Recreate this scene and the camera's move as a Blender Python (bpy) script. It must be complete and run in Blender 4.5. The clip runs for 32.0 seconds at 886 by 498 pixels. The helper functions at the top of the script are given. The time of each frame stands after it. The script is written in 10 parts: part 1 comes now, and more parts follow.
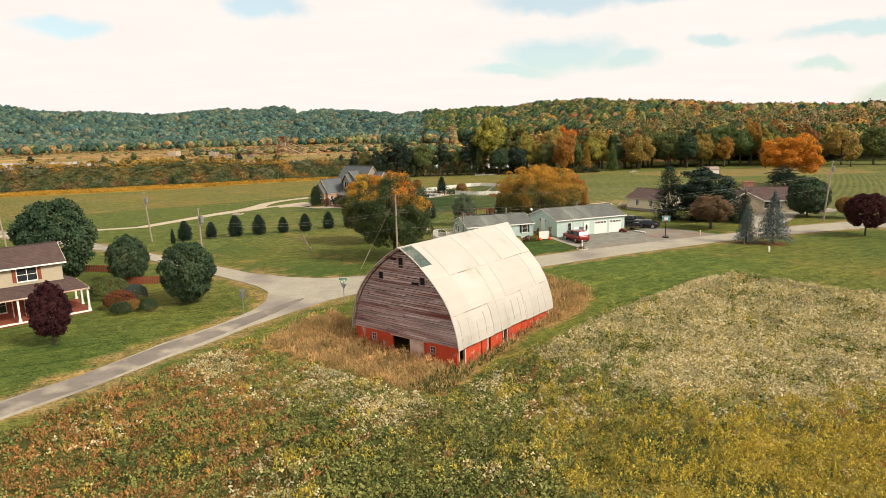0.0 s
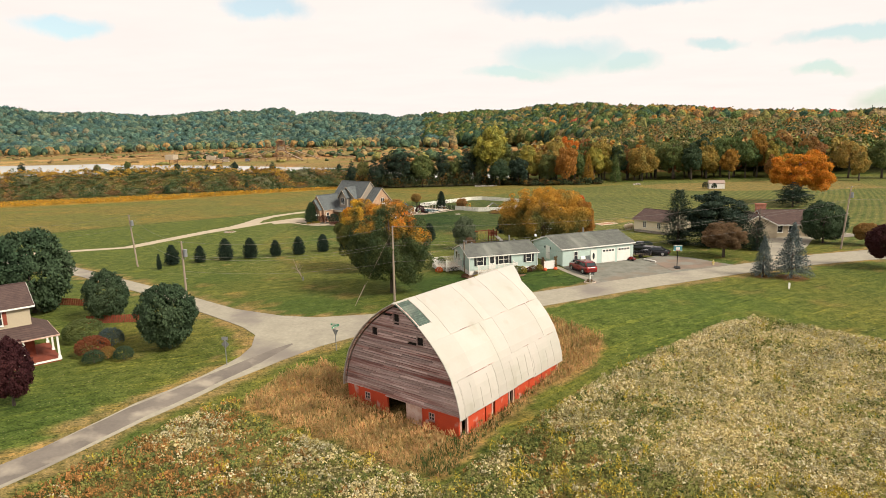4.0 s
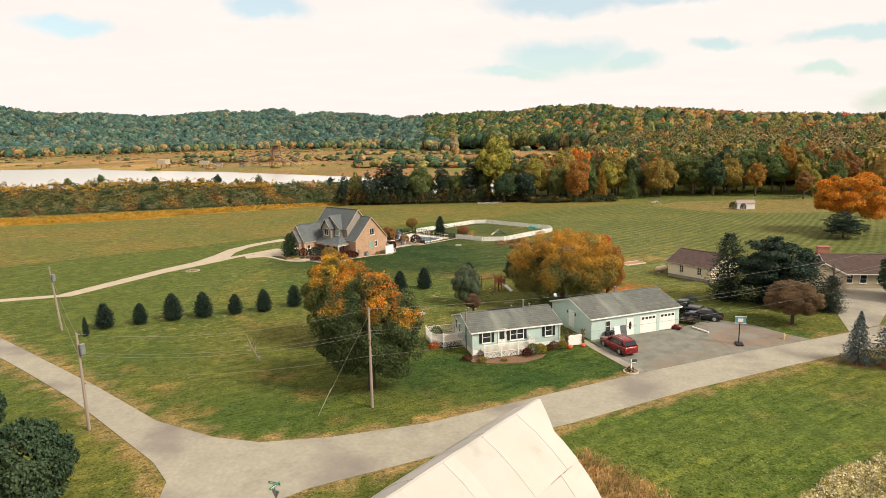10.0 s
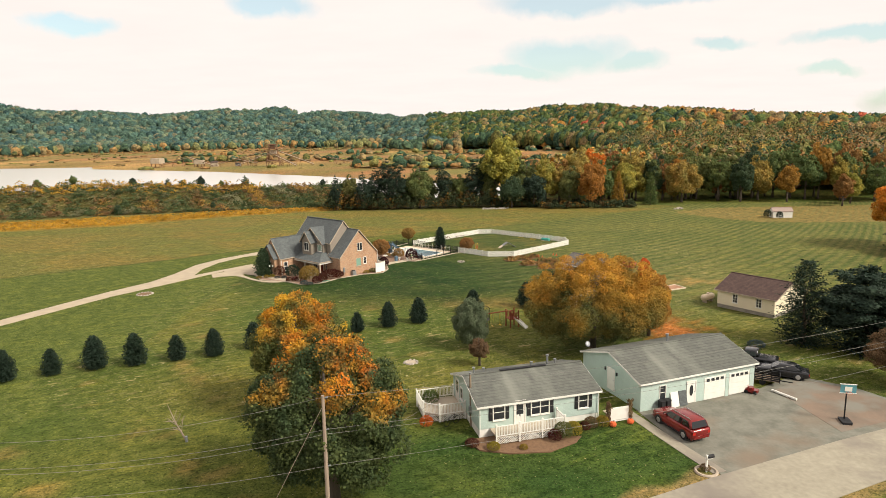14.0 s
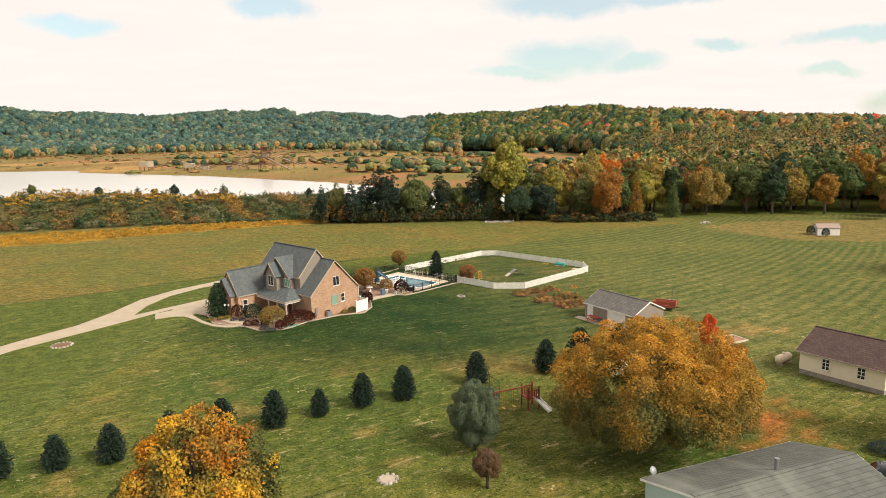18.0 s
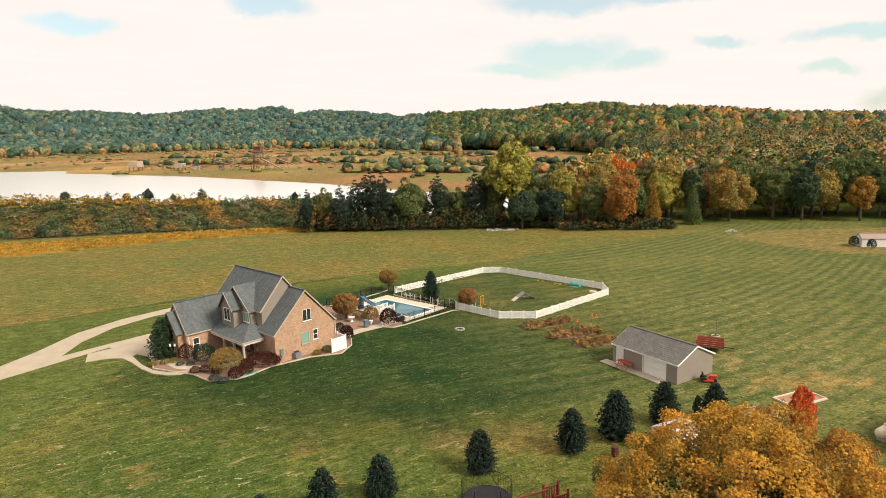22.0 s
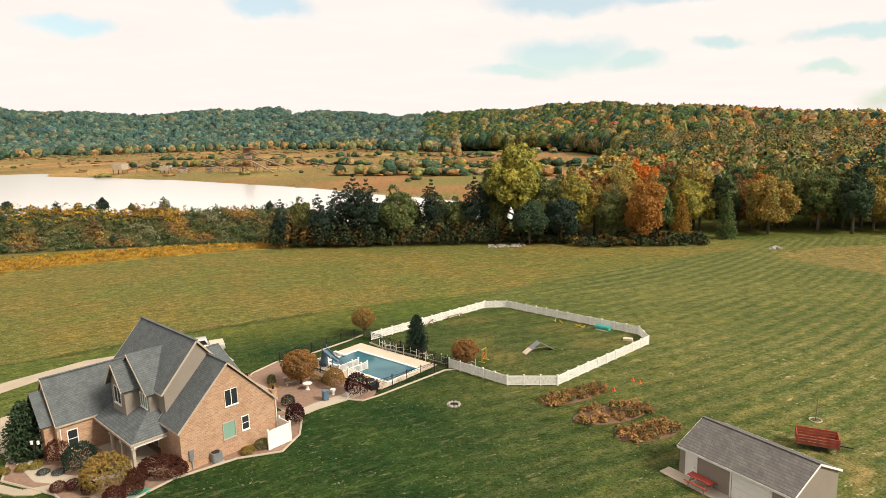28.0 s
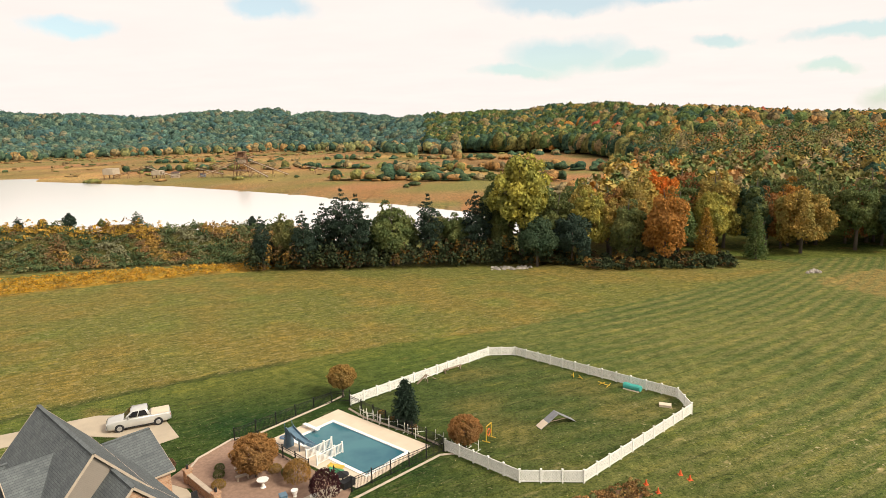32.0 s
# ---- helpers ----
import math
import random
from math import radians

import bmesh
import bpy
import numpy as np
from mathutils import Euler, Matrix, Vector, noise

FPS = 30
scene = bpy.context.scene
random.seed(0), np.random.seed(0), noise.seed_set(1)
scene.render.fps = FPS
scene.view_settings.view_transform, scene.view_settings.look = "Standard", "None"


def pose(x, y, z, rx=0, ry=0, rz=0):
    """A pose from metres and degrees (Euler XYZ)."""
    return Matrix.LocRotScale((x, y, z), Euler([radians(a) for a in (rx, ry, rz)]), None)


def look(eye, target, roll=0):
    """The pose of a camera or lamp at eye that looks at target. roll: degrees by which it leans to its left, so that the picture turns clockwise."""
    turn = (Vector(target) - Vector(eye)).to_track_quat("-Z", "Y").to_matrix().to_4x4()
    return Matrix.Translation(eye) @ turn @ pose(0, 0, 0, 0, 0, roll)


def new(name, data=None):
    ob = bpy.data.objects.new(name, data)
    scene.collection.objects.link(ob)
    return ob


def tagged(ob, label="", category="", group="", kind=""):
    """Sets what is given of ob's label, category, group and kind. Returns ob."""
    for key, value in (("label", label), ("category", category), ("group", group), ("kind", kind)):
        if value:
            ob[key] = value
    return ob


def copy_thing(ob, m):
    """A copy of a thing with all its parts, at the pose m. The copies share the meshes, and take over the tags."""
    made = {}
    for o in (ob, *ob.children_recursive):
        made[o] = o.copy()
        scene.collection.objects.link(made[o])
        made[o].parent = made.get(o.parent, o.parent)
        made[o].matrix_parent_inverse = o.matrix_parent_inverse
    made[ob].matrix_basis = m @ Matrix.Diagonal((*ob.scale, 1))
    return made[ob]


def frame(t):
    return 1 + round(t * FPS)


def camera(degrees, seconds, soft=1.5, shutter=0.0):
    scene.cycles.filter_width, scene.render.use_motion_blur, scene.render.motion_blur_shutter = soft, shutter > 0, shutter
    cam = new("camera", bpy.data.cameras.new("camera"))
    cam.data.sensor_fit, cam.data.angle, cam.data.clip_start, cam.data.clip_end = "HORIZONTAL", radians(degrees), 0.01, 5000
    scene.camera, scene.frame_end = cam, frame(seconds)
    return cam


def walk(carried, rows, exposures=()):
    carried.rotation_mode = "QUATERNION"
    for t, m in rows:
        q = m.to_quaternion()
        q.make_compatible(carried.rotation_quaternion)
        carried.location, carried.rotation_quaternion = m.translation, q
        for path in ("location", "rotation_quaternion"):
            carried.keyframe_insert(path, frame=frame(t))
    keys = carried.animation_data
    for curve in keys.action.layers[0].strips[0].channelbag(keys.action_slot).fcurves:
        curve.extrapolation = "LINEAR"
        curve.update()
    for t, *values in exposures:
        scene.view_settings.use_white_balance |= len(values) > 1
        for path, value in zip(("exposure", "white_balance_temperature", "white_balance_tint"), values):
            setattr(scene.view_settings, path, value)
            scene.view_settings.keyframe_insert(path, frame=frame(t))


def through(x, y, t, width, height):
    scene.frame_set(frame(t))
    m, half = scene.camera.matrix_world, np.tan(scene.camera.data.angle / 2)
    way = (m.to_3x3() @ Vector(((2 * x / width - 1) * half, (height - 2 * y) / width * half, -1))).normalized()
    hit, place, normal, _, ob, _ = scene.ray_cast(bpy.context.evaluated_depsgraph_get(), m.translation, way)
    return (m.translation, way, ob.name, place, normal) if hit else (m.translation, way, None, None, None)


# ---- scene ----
cam = camera(70, 32.0, 0.62)

# seconds, eye x y z, yaw to the left, pitch, roll (degrees)
PATH = [
    (0, -0.18, 14.66, 17.48, 1.56, -10.42, -1.90),
    (1, -0.20, 16.05, 18.28, 1.53, -10.35, -1.85),
    (2, -0.25, 17.89, 19.27, 1.48, -10.37, -1.75),
    (3, -0.33, 19.43, 20.28, 1.46, -10.28, -1.60),
    (3.5, -0.34, 19.95, 20.70, 1.45, -10.26, -1.58),
    (5.5, -0.32, 23.12, 20.73, 1.47, -10.36, -1.60),
    (6, -0.28, 24.82, 20.70, 1.49, -10.46, -1.63),
    (7.5, -0.25, 32.19, 21.13, 1.48, -10.51, -1.66),
    (8.3, -0.13, 36.10, 22.46, 1.52, -10.48, -1.66),
    (9, -0.06, 39.01, 23.94, 1.54, -10.37, -1.62),
    (10, -0.04, 42.42, 25.20, 1.58, -10.30, -1.50),
    (11, -0.06, 45.79, 25.05, 1.60, -10.30, -1.40),
    (12, 0.00, 50.09, 24.98, 1.70, -10.33, -1.40),
    (13, 0.10, 55.73, 25.02, 1.84, -10.35, -1.40),
    (14, 0.05, 62.67, 25.05, 1.86, -10.36, -1.33),
    (17, 0.09, 80.85, 25.75, 1.88, -10.29, -1.32),
    (19, 0.13, 88.72, 26.25, 1.86, -10.26, -1.34),
    (21, 0.19, 97.47, 26.28, 1.86, -10.42, -1.42),
    (23, 0.35, 107.71, 26.47, 1.85, -10.43, -1.45),
    (25, 0.58, 116.55, 26.55, 1.85, -10.30, -1.48),
    (28, 0.82, 126.69, 26.32, 1.84, -10.38, -1.54),
    (30, 0.98, 135.02, 26.45, 1.87, -10.47, -1.64),
    (32, 1.11, 142.08, 28.31, 1.93, -10.37, -1.74),
]


def aimed(row):
    t, x, y, z, yaw, pitch, roll = row
    a, p = radians(yaw), radians(pitch)
    eye = Vector((x, y, z))
    return t, look(eye, eye + Vector((-math.sin(a) * math.cos(p), math.cos(a) * math.cos(p), math.sin(p))) * 10, roll)


walk(cam, [aimed(row) for row in PATH])

# ---- sky, sun ----
SUN_AZ, SUN_EL = 118.0, 40.0  # degrees clockwise from +y, above the horizon
world = bpy.data.worlds.new("sky")
scene.world = world
world.use_nodes = True
wn, wl = world.node_tree.nodes, world.node_tree.links
wn.clear()


def wnode(kind, **values):
    n = wn.new(kind)
    for key, value in values.items():
        n.inputs[key].default_value = value
    return n


w_out = wn.new("ShaderNodeOutputWorld")
w_bg = wnode("ShaderNodeBackground", Strength=1.0)
scene.view_settings.exposure = 0.5
w_sky = wn.new("ShaderNodeTexSky")
w_sky.sky_type = "NISHITA"
w_sky.sun_disc = False
w_sky.sun_elevation, w_sky.sun_rotation = radians(SUN_EL), radians(SUN_AZ)
w_sky.air_density, w_sky.dust_density = 1.2, 1.0
w_geo = wn.new("ShaderNodeTexCoord")
w_sep = wn.new("ShaderNodeSeparateXYZ")
wl.new(w_geo.outputs["Generated"], w_sep.inputs[0])
# the cloud layer is laid on a flat sheet high above
w_up = wn.new("ShaderNodeMath")
w_up.operation = "MAXIMUM"
w_up.inputs[1].default_value = 0.02
wl.new(w_sep.outputs[2], w_up.inputs[0])
w_add = wn.new("ShaderNodeMath")
w_add.operation = "ADD"
w_add.inputs[1].default_value = 0.10
wl.new(w_up.outputs[0], w_add.inputs[0])
w_div = wn.new("ShaderNodeVectorMath")
w_div.operation = "DIVIDE"
w_comb = wn.new("ShaderNodeCombineXYZ")
for k in range(3):
    wl.new(w_add.outputs[0], w_comb.inputs[k])
wl.new(w_geo.outputs["Generated"], w_div.inputs[0])
wl.new(w_comb.outputs[0], w_div.inputs[1])
w_map = wn.new("ShaderNodeMapping")
w_map.inputs["Location"].default_value = (1.86, 0.35, 0.0)
w_map.inputs["Scale"].default_value = (0.62, 0.85, 0.0)
wl.new(w_div.outputs[0], w_map.inputs[0])


def wmath(op, a, b=None, c=None):
    n = wn.new("ShaderNodeMath")
    n.operation = op
    for k, v in enumerate((a, b, c)):
        if isinstance(v, (int, float)):
            n.inputs[k].default_value = v
        elif v is not None:
            wl.new(v, n.inputs[k])
    return n.outputs[0]


# gaps of blue between the clouds: azimuth, height (degrees), half width, half height
GAPS = [(9.4, 6.3, 5.2, 1.7), (14.4, 5.4, 3.4, 1.0), (5.6, 5.2, 4.0, 0.7), (9.6, 10.6, 6.5, 1.2), (17.4, 10.7, 5.5, 0.9), (-31.6, 8.8, 3.0, 1.0), (-15.6, 10.6, 3.6, 1.1), (30.6, 6.5, 4.4, 0.7), (29.0, 4.0, 2.0, 0.5), (33.4, 1.7, 2.8, 1.0), (22.0, 6.5, 2.4, 0.6), (-52, 16, 9, 3), (60, 14, 9, 3), (5, 28, 16, 5), (-40, 34, 14, 5), (120, 30, 20, 7), (-130, 25, 22, 6), (180, 20, 18, 5)]
w_wob = wnode("ShaderNodeTexNoise", Scale=5.0, Detail=6.0, Roughness=0.6)
wl.new(w_geo.outputs["Generated"], w_wob.inputs["Vector"])
w_az = wmath("MULTIPLY", wmath("ARCTAN2", w_sep.outputs[0], w_sep.outputs[1]), 57.2958)
w_hi = wmath("MULTIPLY", wmath("ARCSINE", w_sep.outputs[2]), 57.2958)
w_az = wmath("MULTIPLY_ADD", wmath("SUBTRACT", w_wob.outputs["Fac"], 0.5), 9.0, w_az)
w_wob2 = wnode("ShaderNodeTexNoise", Scale=11.0, Detail=5.0, Roughness=0.6)
wl.new(w_geo.outputs["Generated"], w_wob2.inputs["Vector"])
w_hi = wmath("MULTIPLY_ADD", wmath("SUBTRACT", w_wob2.outputs["Fac"], 0.5), 3.2, w_hi)
w_gap = None
for ga, ge, gw, gh in GAPS:
    u = wmath("DIVIDE", wmath("SUBTRACT", w_az, ga), gw)
    v = wmath("DIVIDE", wmath("SUBTRACT", w_hi, ge), gh)
    d = wmath("SQRT", wmath("ADD", wmath("MULTIPLY", u, u), wmath("MULTIPLY", v, v)))
    one = wmath("MINIMUM", wmath("MAXIMUM", wmath("MULTIPLY", wmath("SUBTRACT", 1.15, d), 1.6), 0.0), 1.0)
    w_gap = one if w_gap is None else wmath("MAXIMUM", w_gap, one)
w_cover = wmath("MULTIPLY_ADD", w_gap, -0.54, 1.0)
w_fine = wnode("ShaderNodeTexNoise", Scale=2.2, Detail=5.0, Roughness=0.6)
wl.new(w_map.outputs[0], w_fine.inputs["Vector"])
w_cloud = wn.new("ShaderNodeMix")
w_cloud.data_type = "RGBA"
w_cloud.inputs["A"].default_value = (0.70, 0.625, 0.59, 1)
w_cloud.inputs["B"].default_value = (0.765, 0.705, 0.655, 1)
wl.new(w_fine.outputs["Fac"], w_cloud.inputs["Factor"])
w_blue = wn.new("ShaderNodeMix")
w_blue.data_type, w_blue.blend_type = "RGBA", "MULTIPLY"
w_blue.inputs["Factor"].default_value = 1.0
w_blue.inputs["B"].default_value = (0.078, 0.112, 0.112, 1)
wl.new(w_sky.outputs[0], w_blue.inputs["A"])
w_mix = wn.new("ShaderNodeMix")
w_mix.data_type = "RGBA"
wl.new(w_cover, w_mix.inputs["Factor"])
wl.new(w_blue.outputs["Result"], w_mix.inputs["A"])
wl.new(w_cloud.outputs["Result"], w_mix.inputs["B"])
wl.new(w_mix.outputs["Result"], w_bg.inputs["Color"])
wl.new(w_bg.outputs[0], w_out.inputs["Surface"])

sun = new("sun", bpy.data.lights.new("sun", "SUN"))
sun.data.energy, sun.data.angle, sun.data.color = 3.6, radians(16), (1.0, 0.92, 0.77)
az, el = radians(SUN_AZ), radians(SUN_EL)
sun.matrix_world = look((0, 0, 60), (-math.sin(az) * math.cos(el), -math.cos(az) * math.cos(el), 60 - math.sin(el)))

# ---- materials ----
def nodes_of(name):
    m = bpy.data.materials.new(name)
    m.use_nodes = True
    return m, m.node_tree.nodes, m.node_tree.links, m.node_tree.nodes["Principled BSDF"]


def mixed(nt, a, b, fac, mode="MIX"):
    n = nt.nodes.new("ShaderNodeMix")
    n.data_type, n.blend_type = "RGBA", mode
    for key, v in (("A", a), ("B", b), ("Factor", fac)):
        if isinstance(v, bpy.types.NodeSocket):
            nt.links.new(v, n.inputs[key])
        elif isinstance(v, (int, float)):
            n.inputs[key].default_value = v
        else:
            n.inputs[key].default_value = (*v[:3], 1)
    return n.outputs["Result"]


def noise_fac(nt, scale, lo, hi, detail=4.0, vec=None, stretch=None, coord="Object"):
    tc = nt.nodes.new("ShaderNodeTexCoord")
    src = tc.outputs[coord]
    if vec is not None:
        src = vec
    if stretch:
        mp = nt.nodes.new("ShaderNodeMapping")
        mp.inputs["Scale"].default_value = stretch
        nt.links.new(src, mp.inputs[0])
        src = mp.outputs[0]
    n = nt.nodes.new("ShaderNodeTexNoise")
    n.inputs["Scale"].default_value, n.inputs["Detail"].default_value = scale, detail
    nt.links.new(src, n.inputs["Vector"])
    r = nt.nodes.new("ShaderNodeMapRange")
    r.inputs["From Min"].default_value, r.inputs["From Max"].default_value = lo, hi
    nt.links.new(n.outputs["Fac"], r.inputs["Value"])
    return r.outputs["Result"]


def bumped(nt, bsdf, scale, strength, dist=0.02, stretch=None, coord="Object"):
    f = noise_fac(nt, scale, 0.2, 0.8, 4.0, stretch=stretch, coord=coord)
    b = nt.nodes.new("ShaderNodeBump")
    b.inputs["Strength"].default_value, b.inputs["Distance"].default_value = strength, dist
    nt.links.new(f, b.inputs["Height"])
    nt.links.new(b.outputs[0], bsdf.inputs["Normal"])


def mat(name, col, dark=None, rough=0.8, metal=0.0, scale=3.0, fine=30.0, amount=0.6, bump=0.3, stretch=None, rand=0.0, stain=None, stain_at=(0.55, 0.7), stain_scale=1.2):
    m, nodes, links, bsdf = nodes_of(name)
    nt = m.node_tree
    dark = dark or tuple(c * 0.7 for c in col)
    c = mixed(nt, col, dark, noise_fac(nt, scale, 0.35, 0.7, stretch=stretch))
    c = mixed(nt, c, mixed(nt, dark, col, noise_fac(nt, fine, 0.3, 0.7, stretch=stretch)), amount * 0.5)
    if stain:
        c = mixed(nt, c, stain, noise_fac(nt, stain_scale, *stain_at, detail=6.0, stretch=stretch))
    if rand:
        oi = nt.nodes.new("ShaderNodeObjectInfo")
        r = nt.nodes.new("ShaderNodeMapRange")
        r.inputs["To Min"].default_value, r.inputs["To Max"].default_value = 1 - rand, 1 + rand
        links.new(oi.outputs["Random"], r.inputs["Value"])
        h = nt.nodes.new("ShaderNodeHueSaturation")
        links.new(r.outputs["Result"], h.inputs["Value"])
        links.new(c, h.inputs["Color"])
        c = h.outputs["Color"]
    links.new(c, bsdf.inputs["Base Color"])
    bsdf.inputs["Roughness"].default_value, bsdf.inputs["Metallic"].default_value = rough, metal
    bsdf.inputs["Specular IOR Level"].default_value = 0.3
    if bump:
        bumped(nt, bsdf, fine, bump, stretch=stretch)
    return m


def leaf_mat(name, low, high, tip=None, tip_from=0.5, tip_to=1.0, obj=0.25, island=0.35, through=0.3, patch=0.5):
    """Leaves: two greens by patches, a turned colour towards the top of the crown, each leaf a little different."""
    m, nodes, links, bsdf = nodes_of(name)
    nt = m.node_tree
    c = mixed(nt, low, high, noise_fac(nt, patch, 0.35, 0.65))
    if tip:
        tc = nodes.new("ShaderNodeTexCoord")
        sep = nodes.new("ShaderNodeSeparateXYZ")
        links.new(tc.outputs["Generated"], sep.inputs[0])
        add = nodes.new("ShaderNodeMath")
        add.operation = "MULTIPLY_ADD"
        links.new(noise_fac(nt, 0.35, 0.2, 0.8), add.inputs[0])
        add.inputs[1].default_value = 1.0
        links.new(sep.outputs[2], add.inputs[2])
        r = nodes.new("ShaderNodeMapRange")
        r.inputs["From Min"].default_value, r.inputs["From Max"].default_value = tip_from + 0.5, tip_to + 0.5
        links.new(add.outputs[0], r.inputs["Value"])
        c = mixed(nt, c, mixed(nt, tip[0], tip[1], noise_fac(nt, 0.45, 0.4, 0.6)), r.outputs["Result"])
    g = nodes.new("ShaderNodeNewGeometry")
    oi = nodes.new("ShaderNodeObjectInfo")
    val = nodes.new("ShaderNodeMapRange")
    val.inputs["To Min"].default_value, val.inputs["To Max"].default_value = 1 - island, 1 + island
    links.new(g.outputs["Random Per Island"], val.inputs["Value"])
    hue = nodes.new("ShaderNodeMapRange")
    hue.inputs["To Min"].default_value, hue.inputs["To Max"].default_value = 0.5 - 0.05 * obj, 0.5 + 0.05 * obj
    links.new(oi.outputs["Random"], hue.inputs["Value"])
    h = nodes.new("ShaderNodeHueSaturation")
    links.new(val.outputs["Result"], h.inputs["Value"])
    links.new(hue.outputs["Result"], h.inputs["Hue"])
    links.new(c, h.inputs["Color"])
    links.new(h.outputs["Color"], bsdf.inputs["Base Color"])
    bsdf.inputs["Roughness"].default_value = 0.75
    bsdf.inputs["Specular IOR Level"].default_value = 0.15
    tr = nodes.new("ShaderNodeBsdfTranslucent")
    links.new(h.outputs["Color"], tr.inputs["Color"])
    mx = nodes.new("ShaderNodeMixShader")
    mx.inputs[0].default_value = through
    links.new(bsdf.outputs[0], mx.inputs[1])
    links.new(tr.outputs[0], mx.inputs[2])
    links.new(mx.outputs[0], nodes["Material Output"].inputs["Surface"])
    return m


# ---- mesh building ----
class Shape:
    """Collects faces for one mesh."""

    def __init__(self):
        self.v, self.f = [], []

    def face(self, *pts):
        n = len(self.v)
        self.v += [tuple(p) for p in pts]
        self.f.append(tuple(range(n, n + len(pts))))
        return self

    def box(self, x0, y0, z0, x1, y1, z1, bevel=0.0):
        n = len(self.v)
        if bevel:
            b = min(bevel, (x1 - x0) / 3, (y1 - y0) / 3)
            ring = [(x0 + b, y0), (x1 - b, y0), (x1, y0 + b), (x1, y1 - b), (x1 - b, y1), (x0 + b, y1), (x0, y1 - b), (x0, y0 + b)]
            return self.prism(ring, z0, z1)
        self.v += [(x0, y0, z0), (x1, y0, z0), (x1, y1, z0), (x0, y1, z0), (x0, y0, z1), (x1, y0, z1), (x1, y1, z1), (x0, y1, z1)]
        self.f += [tuple(n + i for i in q) for q in ((3, 2, 1, 0), (4, 5, 6, 7), (0, 1, 5, 4), (1, 2, 6, 5), (2, 3, 7, 6), (3, 0, 4, 7))]
        return self

    def prism(self, ring, z0, z1):
        """A ring of x, y (counter-clockwise) raised from z0 to z1."""
        n, k = len(self.v), len(ring)
        self.v += [(x, y, z0) for x, y in ring] + [(x, y, z1) for x, y in ring]
        self.f.append(tuple(n + i for i in reversed(range(k))))
        self.f.append(tuple(n + k + i for i in range(k)))
        self.f += [(n + i, n + (i + 1) % k, n + k + (i + 1) % k, n + k + i) for i in range(k)]
        return self

    def sweep(self, ring, axis, a, b):
        """A ring of two coordinates carried along an axis from a to b. axis x: ring is (y, z); axis y: ring is (x, z)."""
        n, k = len(self.v), len(ring)
        for s in (a, b):
            self.v += [(s, p, q) if axis == "x" else (p, s, q) for p, q in ring]
        self.f.append(tuple(n + i for i in range(k)))
        self.f.append(tuple(n + k + i for i in reversed(range(k))))
        self.f += [(n + (i + 1) % k, n + i, n + k + i, n + k + (i + 1) % k) for i in range(k)]
        return self

    def tube(self, pts, radii, sides=8, caps=True):
        pts = [Vector(p) for p in pts]
        if isinstance(radii, (int, float)):
            radii = [radii] * len(pts)
        n = len(self.v)
        for i, p in enumerate(pts):
            d = (pts[min(i + 1, len(pts) - 1)] - pts[max(i - 1, 0)]).normalized()
            u = d.orthogonal().normalized() if abs(d.z) > 0.99 else d.cross(Vector((0, 0, 1))).normalized()
            w = d.cross(u)
            for s in range(sides):
                a = 2 * math.pi * s / sides
                self.v.append(tuple(p + (u * math.cos(a) + w * math.sin(a)) * radii[i]))
        for i in range(len(pts) - 1):
            for s in range(sides):
                a, b = n + i * sides + s, n + i * sides + (s + 1) % sides
                self.f.append((a, b, b + sides, a + sides))
        if caps:
            self.f.append(tuple(n + s for s in reversed(range(sides))))
            self.f.append(tuple(n + (len(pts) - 1) * sides + s for s in range(sides)))
        return self

    def beam(self, a, b, w, h):
        """A square bar from a to b."""
        a, b = Vector(a), Vector(b)
        d = (b - a).normalized()
        u = Vector((1, 0, 0)) if abs(d.z) > 0.99 else d.cross(Vector((0, 0, 1))).normalized()
        t = u.cross(d)
        n = len(self.v)
        for p in (a, b):
            for i, j in ((-1, -1), (1, -1), (1, 1), (-1, 1)):
                self.v.append(tuple(p + u * (i * w / 2) + t * (j * h / 2)))
        self.f += [tuple(n + i for i in q) for q in ((0, 1, 2, 3), (7, 6, 5, 4), (0, 4, 5, 1), (1, 5, 6, 2), (2, 6, 7, 3), (3, 7, 4, 0))]
        return self

    def slab(self, pts, thick):
        """A flat polygon (any slope) with thickness below it."""
        pts = [Vector(p) for p in pts]
        nrm = (pts[1] - pts[0]).cross(pts[-1] - pts[0]).normalized()
        n, k = len(self.v), len(pts)
        self.v += [tuple(p) for p in pts] + [tuple(p - nrm * thick) for p in pts]
        self.f.append(tuple(n + i for i in range(k)))
        self.f.append(tuple(n + k + i for i in reversed(range(k))))
        self.f += [(n + i, n + k + i, n + k + (i + 1) % k, n + (i + 1) % k) for i in range(k)]
        return self

    def dome(self, cx, cy, z0, rx, ry, h, seed=0, rings=7, sides=14, rough=0.12):
        rnd = random.Random(seed)
        n = len(self.v)
        for i in range(rings):
            a = math.pi / 2 * i / (rings - 1)
            for s in range(sides):
                b = 2 * math.pi * s / sides
                k = 1 + rnd.uniform(-rough, rough)
                self.v.append((cx + rx * math.cos(a) * math.cos(b) * k, cy + ry * math.cos(a) * math.sin(b) * k, z0 + h * math.sin(a) * k))
        for i in range(rings - 1):
            for s in range(sides):
                a, b = n + i * sides + s, n + i * sides + (s + 1) % sides
                self.f.append((a, b, b + sides, a + sides))
        return self

